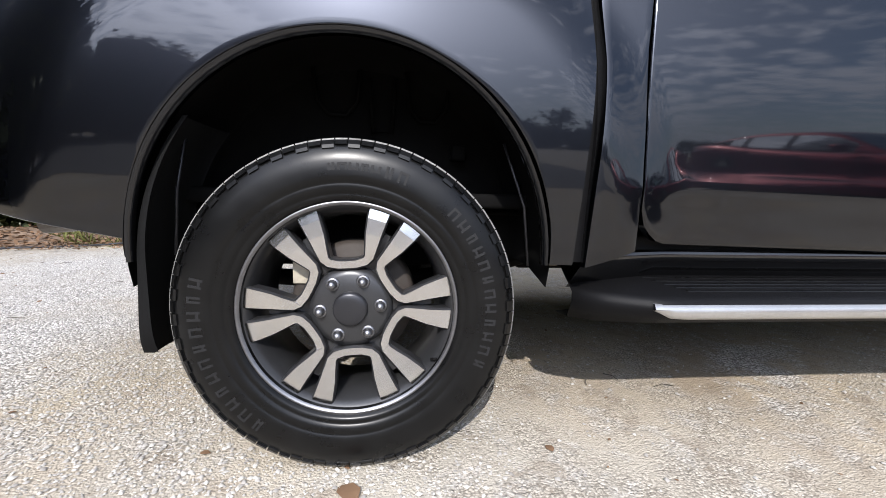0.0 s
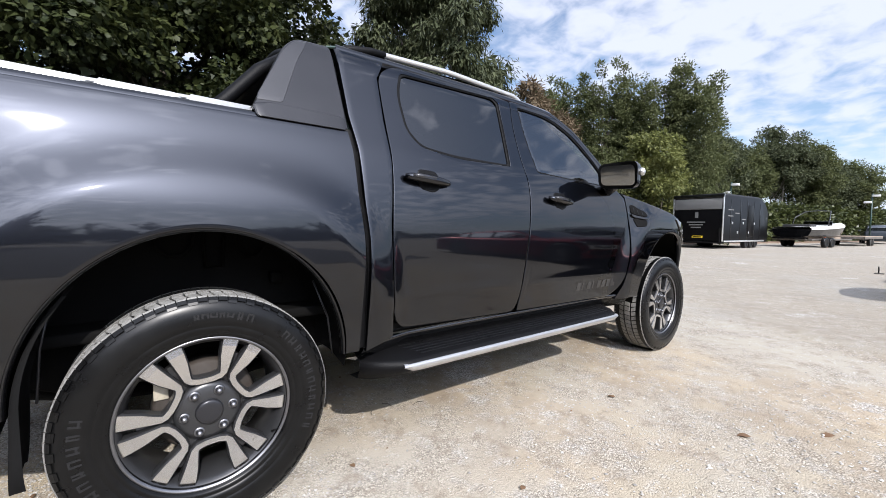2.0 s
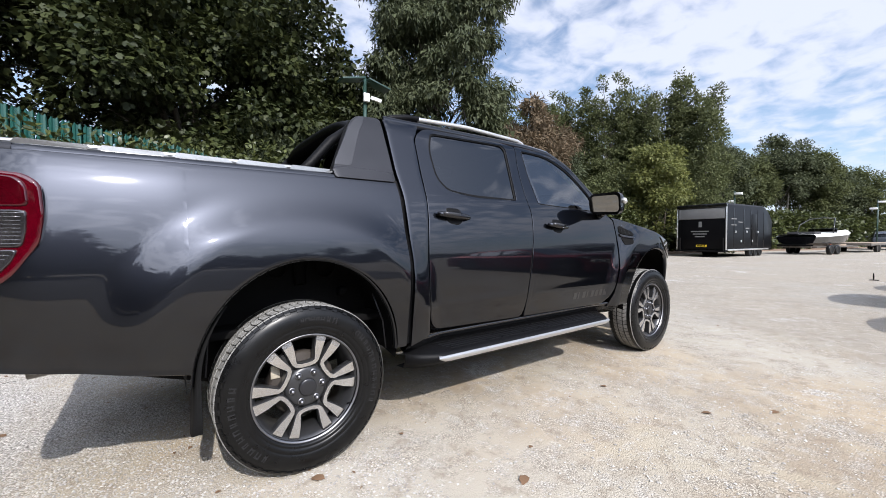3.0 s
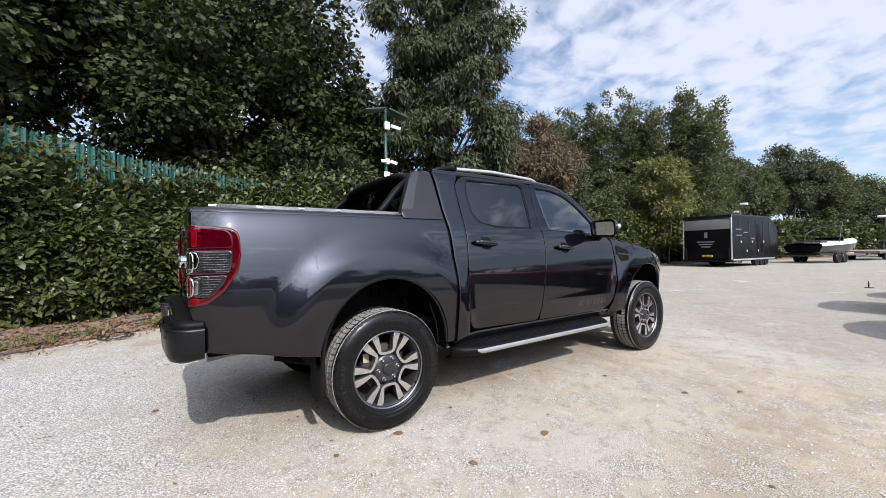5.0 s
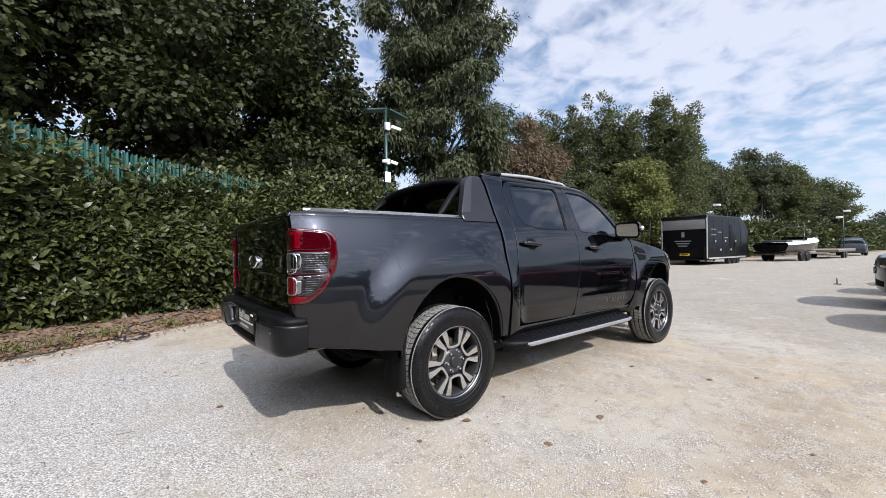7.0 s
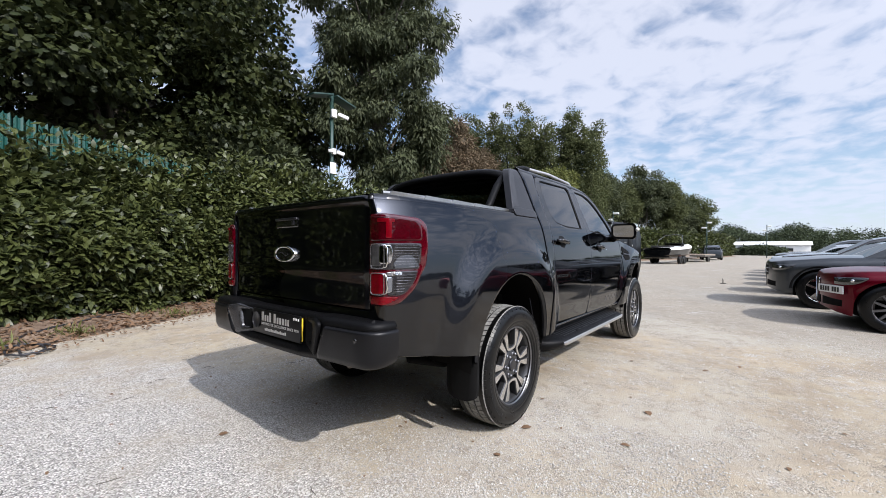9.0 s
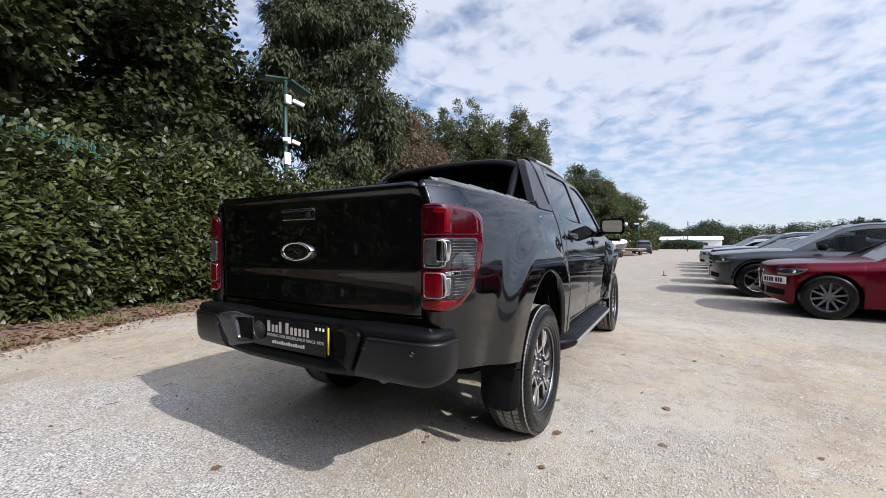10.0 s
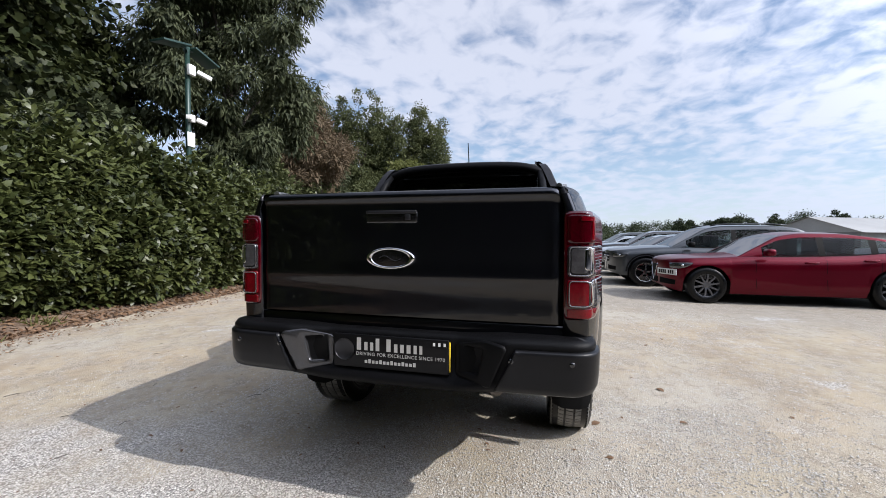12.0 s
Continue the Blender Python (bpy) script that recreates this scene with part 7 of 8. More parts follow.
CAR_RED = material("deep_red_paint", (0.105, 0.0007, 0.009), 0.30, 0.5, (0.093, 0.0006, 0.0075), 3, 600, coat=0.30, spec=0.12)
CAR_GREY = material("mid_grey_paint", (0.036, 0.041, 0.046), 0.3, 0.5, (0.041, 0.046, 0.051), 3, 600, coat=0.5)
CAR_NAVY = material("dark_blue_paint", (0.012, 0.015, 0.025), 0.3, 0.3, (0.015, 0.018, 0.03), 3, 600, coat=1.0)
CAR_SILVER = material("silver_paint", (0.36, 0.38, 0.40), 0.28, 0.6, (0.38, 0.40, 0.42), 3, 600, coat=1.0)
CAR_BLACK = material("black_car_paint", (0.008, 0.008, 0.009), 0.25, 0.1, (0.010, 0.010, 0.011), 3, 600, coat=1.0)

HEADLAMP = material("headlamp_glass", (0.11, 0.113, 0.116), 0.12, 0.6, (0.03, 0.031, 0.032), 9, 60, coat=1.0)

CAR_WHEELS = {}


def car_wheel(parent, at, r, spokes, bright):
    """A road wheel whose outer face looks to -y."""
    key = (r, spokes, bright)
    if key not in CAR_WHEELS:
        w = 0.11
        bm = bmesh.new()
        lathe(bm, [(r * 0.635, -w * 0.84), (r * 0.74, -w), (r * 0.90, -w * 0.96), (r * 0.985, -w * 0.78), (r, -w * 0.5), (r, w * 0.5), (r * 0.985, w * 0.8), (r * 0.9, w), (r * 0.7, w * 0.9)], 48)
        bmesh.ops.recalc_face_normals(bm, faces=bm.faces)
        tyre = bpy.data.meshes.new("tyre")
        bm.to_mesh(tyre)
        bm.free()
        tyre.materials.append(RUBBER)
        bm = bmesh.new()
        lathe(bm, [(r * 0.645, -w * 0.84), (r * 0.625, -w * 0.80), (r * 0.59, -w * 0.5), (r * 0.57, w * 0.4), (0.02, w * 0.4)], 48)
        for k in range(spokes):
            a = 2 * math.pi * k / spokes + 0.2
            m = Matrix.Rotation(-a, 4, "Y")
            b = bmesh.new()
            pts = [(0.03, 0.020), (r * 0.28, 0.009 + 0.06 / spokes), (r * 0.63, 0.006 + 0.08 / spokes)]
            rows = [[b.verts.new((x, -w * 0.62 - 0.012 * (x > 0.05), s * h)) for s in (-1, 1)] + [b.verts.new((x, -w * 0.62 + 0.03, s * h * 1.1)) for s in (1, -1)] for x, h in pts]
            for r0, r1 in zip(rows, rows[1:]):
                for i in range(4):
                    b.faces.new((r0[i], r0[(i + 1) % 4], r1[(i + 1) % 4], r1[i]))
            b.transform(m)
            me = bpy.data.meshes.new("s")
            b.to_mesh(me)
            b.free()
            bm.from_mesh(me)
            bpy.data.meshes.remove(me)
        lathe(bm, [(0.001, -w * 0.72), (0.05, -w * 0.70), (0.06, -w * 0.4)], 24)
        bmesh.ops.recalc_face_normals(bm, faces=bm.faces)
        rim = bpy.data.meshes.new("rim")
        bm.to_mesh(rim)
        bm.free()
        rim.materials.append(ALLOY if bright else RIM_GREY)
        CAR_WHEELS[key] = (tyre, rim)
    tyre, rim = CAR_WHEELS[key]
    t = part("wheel", tyre, None, parent)
    t.matrix_local = at
    t.data.polygons.foreach_set("use_smooth", [True] * len(t.data.polygons))
    part("rim", rim, None, t)
    return t


def make_car(name, label, category, at, paint, base, top_line, glass_line, half, wheels, r=0.34, spokes=5, bright=True, trim=SURROUND, cladding=False, group="cars parked in a row", rails=False, plate_y=0.0, bow=0.34):
    """A car that heads to +x from its nose at x = 0 backwards. base: sill height. top_line: (x, z) of bonnet, belt and boot lid. glass_line: (x, z) of the
    screens and the roof. half: half the width. wheels: x of the two axles.
    bow: how far the middle of the nose stands ahead of its corners."""
    car = thing(name, label, category, group, at=at)
    zt, zg = shaped(top_line), shaped(glass_line)
    length = -top_line[0][0]
    flanks = shaped([(-length, half * 0.80), (-length + 0.12, half * 0.90), (-length + 0.7, half * 0.985), (-length * 0.5, half), (-0.9, half * 0.985), (-0.35, half * 0.97), (0.0, half * 0.96)])

    def plan(x):
        d = min(1.0, max(0.012, -x / bow))
        return flanks(x) * math.sqrt(1 - (1 - d) ** 2)
    ra = r + 0.045
    xs = np.unique(np.concatenate([np.linspace(-length, 0, 64)] + [w + ra * np.sin(np.linspace(-math.pi / 2, math.pi / 2, 25)) for w in wheels] + [[-0.004, -0.01, -0.02, -0.035, -0.05, -0.085, -0.11, -0.14, -0.18, -0.24, -length + 0.02, -length + 0.06]]))
    rows = []
    for x in xs:
        zl = base + 0.10 * max(0.0, (x + 0.35) / 0.35) ** 2
        for w in wheels:
            if abs(x - w) < ra:
                zl = max(zl, r * 0.98 + math.sqrt(max(0.0, ra ** 2 - (x - w) ** 2)))
        h, p = zt(x), plan(x)
        zl = min(zl, h - 0.10)
        side = []
        for u in (0, 0.06, 0.2, 0.4, 0.6, 0.75, 0.86, 0.93, 0.975, 1.0):
            z = zl + u * (h - zl)
            v = (z - base) / max(0.2, h - base)
            swell = 1 - 0.055 * (1 - min(1, v / 0.35)) ** 2 - 0.012 * math.exp(-((v - 0.52) / 0.10) ** 2) - 0.10 * max(0.0, (v - 0.78) / 0.22) ** 2
            side.append((x, p * swell, z))
        crown = [(x, p * 0.90 * k, h + (1 - k ** 2) * 0.05) for k in (0.88, 0.7, 0.4)]
        ring = [(x, -y, z) for x, y, z in side] + [(x, -y, z) for x, y, z in crown] + [(x, 0, h + 0.055)] + [(x, y, z) for x, y, z in crown[::-1]] + side[::-1]
        rows.append(ring)
    part("body", grid_mesh("body", rows, (paint,), flip=False), None, car)
    for s, rg in ((0, rows[-1]), (1, rows[0])):
        bm = bmesh.new()
        vs = [bm.verts.new(p) for p in rg]
        bm.faces.new(vs if s else vs[::-1])
        part("tail_panel" if s else "nose_panel", bm, paint, car, smooth=False)

    def skin_y(x, z):
        v = (z - base) / max(0.2, zt(x) - base)
        return plan(x) * (1 - 0.055 * (1 - min(1, v / 0.35)) ** 2 - 0.012 * math.exp(-((v - 0.52) / 0.10) ** 2) - 0.10 * max(0.0, (v - 0.78) / 0.22) ** 2)

    def nose_at(y, z, lift=0.0):
        """The point of the bowed nose at this width and height, pushed out by lift."""
        x = -0.05
        for _ in range(6):
            v = (z - base) / max(0.2, zt(x) - base)
            q = min(0.995, abs(y) / (flanks(x) * (1 - 0.055 * (1 - min(1, v / 0.35)) ** 2 - 0.10 * max(0.0, (v - 0.78) / 0.22) ** 2)))
            x = -bow * (1 - math.sqrt(1 - q * q))
        return Vector((x + lift, y, z))

    def nose_patch(y0, y1, low, high, lift=0.007):
        """A sheet on the nose between two widths and two heights, sunk at its rim."""
        ys, us = np.linspace(y0, y1, 13), (0, 0.06, 0.35, 0.65, 0.94, 1)
        return [[tuple(nose_at(y, low(y) + (high(y) - low(y)) * u, lift if 0 < k < 12 and 0 < u < 1 else -0.012)) for u in us] for k, y in enumerate(ys)]
    part("underside", boxes((-length + 0.25, -bow - 0.05, -half * 0.86, half * 0.86, base - 0.02, base + 0.25), bevel=0.03), UNDER, car)
    # glasshouse
    g0, g1 = glass_line[0][0], glass_line[-1][0]
    gx = np.linspace(g0, g1, 60)
    roof_top = max(p[1] for p in glass_line)
    grid = []
    for x in gx:
        z0, z1 = zt(x) - 0.01, max(zg(x), zt(x))
        k = (z1 - z0) / max(0.05, roof_top - zt((g0 + g1) / 2))
        yb = plan(x) * 0.885
        yt = yb - 0.20 * (z1 - z0) / 0.5
        side = [(x, yb + (yt - yb) * u ** 1.3, z0 + (z1 - z0) * u) for u in (0, 0.08, 0.3, 0.6, 0.84, 0.93, 1.0)]
        topc = [(x, yt * q, z1 + 0.045 * (1 - q ** 2) * min(1, k)) for q in (0.93, 0.75, 0.4)]
        grid.append([(x, -y, z) for x, y, z in side] + [(x, -y, z) for x, y, z in topc] + [(x, 0, z1 + 0.045 * min(1, k))] + [(x, y, z) for x, y, z in topc[::-1]] + side[::-1])
    grid = np.asarray(grid)
    r0, c0 = grid.shape[:2]
    span = g1 - g0
    crest = [p[0] for p in glass_line if p[1] > roof_top - 0.10]
    roof0, roof1 = min(crest), max(crest)
    doors = [g0 + 0.30 * span, g0 + 0.56 * span]
    kinds = {}
    for i in range(r0 - 1):
        xm = (grid[i, 0, 0] + grid[i + 1, 0, 0]) / 2
        for j in range(c0 - 1):
            is_side = j < 6 or j >= c0 - 7
            jj = j if j < 6 else c0 - 2 - j
            tall = zg(xm) - zt(xm)
            if is_side:
                pillar = min(abs(xm - d) for d in doors) < 0.045
                low = tall < 0.20
                kind = "frame" if (jj in (0, 4, 5) or pillar or low) else ("side_window_rear" if xm < doors[1] else "side_window_front")
                kind += "_a" if j < 6 else "_b"
            else:
                edge = j in (6, c0 - 8)
                kind = "roof_panel" if edge else "windscreen" if xm > roof1 else ("rear_screen" if xm < roof0 else "roof_panel")
            if kind.startswith("frame"):
                kind = "roof_panel" if jj in (4, 5) or (low and xm > roof1) else "window_frame" + kind[-2:]
            kinds.setdefault(kind, []).append((i * c0 + j, i * c0 + j + 1, (i + 1) * c0 + j + 1, (i + 1) * c0 + j))
    flat = grid.reshape(-1, 3)
    for kind, fs in kinds.items():
        used = sorted({k for f in fs for k in f})
        back = {k: n for n, k in enumerate(used)}
        me = mesh_from(kind, flat[used], [tuple(back[k] for k in f) for f in fs])
        glass = kind in ("windscreen", "rear_screen") or kind.startswith("side_window")
        plain = "side_window" if kind.startswith("side_window") else "window_frame" if kind.startswith("window_frame") else kind
        part(plain, me, CAR_GLASS if glass else (trim if plain == "window_frame" else paint), car)
    part("cabin", boxes((g0 + 0.35 * span, g0 + 0.42 * span, -half * 0.62, half * 0.62, base + 0.2, zt(g0 + 0.4 * span) + 0.30), (g0 + 0.64 * span, g0 + 0.70 * span, -half * 0.62, -half * 0.12, base + 0.2, zt(g0 + 0.6 * span) + 0.32),
                        (g0 + 0.64 * span, g0 + 0.70 * span, half * 0.12, half * 0.62, base + 0.2, zt(g0 + 0.6 * span) + 0.32), (g0 + 0.1 * span, g0 + 0.95 * span, -half * 0.8, half * 0.8, base + 0.2, base + 0.34), bevel=0.03), SEAT, car)
    for w in wheels:
        car_wheel(car, Matrix.Translation((w, -(half - 0.12), r)), r, spokes, bright)
        car_wheel(car, Matrix.Translation((w, half - 0.12, r)) @ Matrix.Rotation(math.pi, 4, "Z"), r, spokes, bright)
        part("axle_shade", boxes((w - ra + 0.02, w + ra - 0.02, -half * 0.74, half * 0.74, r * 0.6, r + ra - 0.01), bevel=0.02), UNDER, car)
    # face: lamps, grille, plate; mirrors and handles on the sides
    nose_z = zt(-0.05)
    for s in (-1, 1):
        lamp = []
        for x in np.linspace(-0.43, -0.26 * bow, 16):
            t = (x + 0.43) / (0.43 - 0.26 * bow)
            hi = zt(x) - 0.060 - 0.015 * (1 - t)
            lo = hi - 0.012 - 0.10 * math.sin(math.pi * (0.02 + 0.70 * t)) ** 0.8
            lamp.append([(x, s * (skin_y(x, hi + (lo - hi) * u) + 0.008 - 0.008 * (u in (0, 1))), hi + (lo - hi) * u) for u in (0, 0.12, 0.5, 0.88, 1)])
        lamp_glass = part("headlamp", grid_mesh("headlamp", lamp, (HEADLAMP,), flip=s > 0), None, car, "clear headlamp")
        lens = bmesh.new()
        bmesh.ops.create_uvsphere(lens, u_segments=14, v_segments=8, radius=0.026)
        xl = -0.62 * bow
        zl = zt(xl) - 0.120
        lens.transform(Matrix.Translation((xl, s * (skin_y(xl, zl) - 0.006), zl)))
        part("lamp_lens", lens, CHROME, lamp_glass)
        part("lower_intake", grid_mesh("lower_intake", nose_patch(s * half * 0.30, s * half * 0.80, lambda y: base + 0.12, lambda y: base + 0.25 - 0.06 * (abs(y) / half - 0.30)), (UNDER,), flip=s < 0), None, car, "black bumper intake")
        xm = g1 - 0.42
        bm = boxes((xm - 0.07, xm + 0.07, s * (half * 0.98 + 0.10) - 0.09, s * (half * 0.98 + 0.10) + 0.09, zt(xm) + 0.02, zt(xm) + 0.15), bevel=0.045)
        part("door_mirror", bm, paint if not cladding else trim, car)
        for xh in (doors[1] + 0.10, doors[0] + 0.02):
            bm = bmesh.new()
            tube(bm, [(xh, s * (plan(xh) * 0.985), zt(xh) - 0.11), (xh + 0.05, s * (plan(xh) + 0.012), zt(xh) - 0.11), (xh + 0.15, s * (plan(xh) + 0.012), zt(xh) - 0.11), (xh + 0.2, s * (plan(xh) * 0.985), zt(xh) - 0.11)], 0.013, 6)
            part("door_handle", bm, paint, car)
        for xd in (doors[0] - 0.02, doors[1] - 0.02, g1 - 0.26):
            sm = [[(xd + dx - 0.10 * max(0.0, 0.5 - u) ** 2, s * (plan(xd) * (1 - 0.055 * (1 - min(1, v / 0.35)) ** 2 - 0.012 * math.exp(-((v - 0.52) / 0.10) ** 2) - 0.10 * max(0.0, (v - 0.78) / 0.22) ** 2) + 0.0015), base + 0.10 + u * (zt(xd) - base - 0.12)) for u, v in [(q, (0.10 + q * (zt(xd) - base - 0.12)) / max(0.2, zt(xd) - base)) for q in np.linspace(0, 1, 10)]] for dx in (-0.004, 0.004)]
            part("door_gap", grid_mesh("door_gap", sm, (UNDER,)), None, car)
        if cladding:
            for w in wheels:
                arc = [[(w + q * math.cos(t), s * (plan(w + q * math.cos(t)) * (0.965 if q < ra + 0.01 else 0.99) + 0.012), r * 0.98 + q * math.sin(t)) for q in (ra - 0.005, ra + 0.03, ra + 0.055)] for t in np.linspace(0.05, math.pi - 0.05, 24)]
                part("arch_trim", grid_mesh("arch_trim", arc, (PLASTIC,), flip=s < 0), None, car)
            if rails:
                bm = bmesh.new()
                tube(bm, [(x, s * (plan(x) * 0.885 - 0.22), zg(x) + 0.05) for x in np.linspace(roof0 + 0.1, roof1 - 0.05, 12)], 0.016, 6)
                part("roof_rail", bm, BLACK_PAINT, car)
    if cladding:
        part("grille", grid_mesh("grille", nose_patch(-half * 0.46, half * 0.46, lambda y: nose_z - 0.27, lambda y: nose_z - 0.05), (trim,), flip=False), None, car)
        for k in range(2):
            bm = bmesh.new()
            tube(bm, [nose_at(y, nose_z - 0.12 - 0.08 * k, 0.012) for y in np.linspace(-half * 0.44, half * 0.44, 15)], 0.010, 6)
            part("grille_bar", bm, CHROME, car)
    else:
        part("grille", grid_mesh("grille", nose_patch(-0.20, 0.20, lambda y: nose_z - 0.42 + 1.5 * abs(y), lambda y: nose_z - 0.07), (trim,), flip=False), None, car)
        bm = bmesh.new()
        tube(bm, [nose_at(y, z, 0.008) for y, z in [(-0.20, nose_z - 0.07), (-0.19, nose_z - 0.14), (-0.10, nose_z - 0.28), (0.0, nose_z - 0.42), (0.10, nose_z - 0.28), (0.19, nose_z - 0.14), (0.20, nose_z - 0.07)]], 0.010, 6)
        part("grille_frame", bm, CHROME, car)
        part("lower_intake", grid_mesh("lower_intake", nose_patch(-half * 0.28, half * 0.28, lambda y: base + 0.12, lambda y: base + 0.25), (UNDER,), flip=False), None, car)
    a0, a1 = nose_at(plate_y - 0.2, nose_z - 0.22), nose_at(plate_y + 0.2, nose_z - 0.22)
    turn = Matrix.Translation((max((a0.x + a1.x) / 2, nose_at(plate_y, nose_z - 0.22).x), plate_y, nose_z - 0.215)) @ Matrix.Rotation(math.atan2(a0.x - a1.x, 0.4), 4, "Z")
    pl = part("number_plate", boxes((0.0, 0.018, -0.26, 0.26, -0.0575, 0.0575), bevel=0.003, m=turn), WHITE, car, "white number plate")
    for y in (-0.22, -0.165, -0.11, -0.055, 0.04, 0.095, 0.15):
        part("plate_bar", boxes((0.018, 0.020, y, y + 0.040, -0.036, 0.036), m=turn), RUBBER, pl, smooth=False)
    for s in (-1, 1):
        x0, x1 = wheels[1] + ra + 0.06, wheels[0] - ra - 0.06
        skirt = [[(x, s * (plan(x) * (0.955 + d)), base + z) for d, z in ((-0.02, 0.005), (0.0, 0.02), (0.008, 0.055), (0.0, 0.085))] for x in np.linspace(x0, x1, 16)]
        part("side_skirt", grid_mesh("side_skirt", skirt, (paint if not cladding else PLASTIC,), flip=s > 0, crease=30), None, car)
    return car


def facing(x_side, y_nose, half):
    """Nose towards +y, with the side that looks to -x in the plane x_side."""
    return Matrix.Translation((x_side + half, y_nose, 0)) @ Matrix.Rotation(math.pi / 2, 4, "Z")


SALOON_TOP = [(-4.64, 0.55), (-4.60, 0.90), (-4.45, 1.04), (-3.9, 1.06), (-3.0, 0.985), (-2.0, 0.95), (-1.45, 0.945), (-1.0, 0.915), (-0.55, 0.895), (-0.25, 0.870), (-0.10, 0.845), (-0.03, 0.815), (0.0, 0.76)]
SALOON_GLASS = [(-4.25, 1.04), (-3.9, 1.17), (-3.4, 1.33), (-2.9, 1.395), (-2.4, 1.405), (-2.05, 1.355), (-1.7, 1.17), (-1.30, 0.93)]
SUV_TOP = [(-4.66, 0.60), (-4.62, 0.98), (-4.50, 1.10), (-3.6, 1.07), (-2.5, 1.03), (-1.5, 1.04), (-1.0, 1.03), (-0.5, 0.985), (-0.2, 0.955), (-0.05, 0.92), (0.0, 0.84)]
SUV_GLASS = [(-4.58, 1.09), (-4.30, 1.42), (-4.0, 1.56), (-3.3, 1.605), (-2.6, 1.60), (-2.25, 1.545), (-1.8, 1.30), (-1.35, 1.03)]
SALOON_TOP = [(x + 0.12 if x < -0.6 else x * 0.78, z * 0.925) for x, z in SALOON_TOP]
SALOON_GLASS = [(x + 0.12, z * 0.925) for x, z in SALOON_GLASS]
SUV_TOP = [(x, z * 0.945) for x, z in SUV_TOP]
SUV_GLASS = [(x, z * 0.945) for x, z in SUV_GLASS]
make_car("red_saloon_car", "deep red saloon car parked nose out on gravel", "car", facing(5.58, -2.89, 0.93), CAR_RED, 0.19, SALOON_TOP, SALOON_GLASS, 0.93, (-0.67, -3.49), 0.335, 10, False, plate_y=0.55, bow=0.46)
make_car("grey_estate_car", "mid-grey sport utility car parked nose out", "car", facing(8.05, -2.28, 0.945), CAR_GREY, 0.27, SUV_TOP, SUV_GLASS, 0.945, (-0.80, -3.66), 0.365, 5, True, cladding=True, rails=True)
ROW = (("dark_saloon_car", "dark blue saloon car parked nose out", CAR_NAVY, 10.75, -2.45, False), ("silver_saloon_car", "pale silver saloon car parked nose out", CAR_SILVER, 13.3, -2.75, False), ("black_estate_car", "black sport utility car parked nose out", CAR_BLACK, 15.9, -2.85, True),
       ("silver_saloon_car", "pale silver saloon car parked nose out", CAR_SILVER, 18.5, -2.6, False), ("grey_estate_car", "mid-grey sport utility car parked nose out", CAR_GREY, 21.2, -2.8, True), ("black_estate_car", "black sport utility car parked nose out", CAR_BLACK, 23.9, -3.0, True))
for nm, lb, pt, x, y, tall in ROW:
    if tall:
        make_car(nm, lb, "car", facing(x, y, 0.93), pt, 0.27, SUV_TOP, SUV_GLASS, 0.93, (-0.85, -3.72), 0.36, 5, True)
    else:
        make_car(nm, lb, "car", facing(x, y, 0.91), pt, 0.20, SALOON_TOP, SALOON_GLASS, 0.91, (-0.80, -3.60), 0.33, 7, True)
# an estate beyond the boat, tail towards the yard
make_car("grey_estate_car", "grey sport utility car beyond the flat trailer", "car", Matrix.Translation((51.0, 2.0, 0)) @ Matrix.Rotation(radians(8), 4, "Z"), CAR_GREY, 0.27, SUV_TOP, SUV_GLASS, 0.93, (-0.85, -3.72), 0.36, 5, True, group="cars beyond the trailers")

# ---- box trailer, boat and flat trailer ----
GLOSS_BLACK = material("black_trailer_skin", (0.0035, 0.0035, 0.004), 0.3, 0.0, (0.006, 0.006, 0.0065), 1.2, 30, spec=0.07)
GREY_CURTAIN = material("grey_awning", (0.17, 0.17, 0.165), 0.8, 0.0, (0.13, 0.13, 0.125), 1.5, 40)
TIMBER = material("weathered_deck", (0.28, 0.22, 0.17), 0.85, 0.0, (0.20, 0.16, 0.12), 2, 30, bump=0.3, bump_scale=40)
ORANGE = material("orange_plastic", (0.55, 0.10, 0.03), 0.6, 0.0, (0.45, 0.08, 0.03), 4, 40)
at = Matrix.Translation((23.4, 4.9, 0)) @ Matrix.Rotation(radians(-5.2), 4, "Z")
trailer = thing("box_trailer", "large black enclosed trailer with a grey rear awning", "trailer", at=at)
rows = []
for x in np.linspace(0, 5.7, 30):
    nose_in = max(0.0, (x - 4.2) / 1.5)
    top = 2.86 - 0.75 * nose_in ** 2.2
    w = 0.05 * nose_in ** 2
    rows.append([(x, 2.5 - w, 0.42), (x, 2.5 - w, top - 0.12), (x, 2.42 - w, top), (x, 0.08 + w, top), (x, w, top - 0.12), (x, w, 0.42)])
rows = rows + [[(5.72, y * 0.8 + 0.25, 0.42 + (z - 0.42) * 0.8) for x, y, z in rows[-1]]]
part("body", grid_mesh("body", rows, (GLOSS_BLACK,)), None, trailer)
part("rear_door", boxes((-0.03, 0.02, 0.06, 2.44, 0.42, 2.05), bevel=0.01), GLOSS_BLACK, trailer)
part("rear_awning", boxes((-0.05, 0.01, 0.08, 2.42, 2.06, 2.62), bevel=0.02), GREY_CURTAIN, trailer, "grey fabric rear awning")
for y in (0.0, 2.46):
    part("corner_post", boxes((-0.06, 0.04, y, y + 0.05, 0.40, 2.80), bevel=0.008), SILVER, trailer, "bright aluminium corner post")
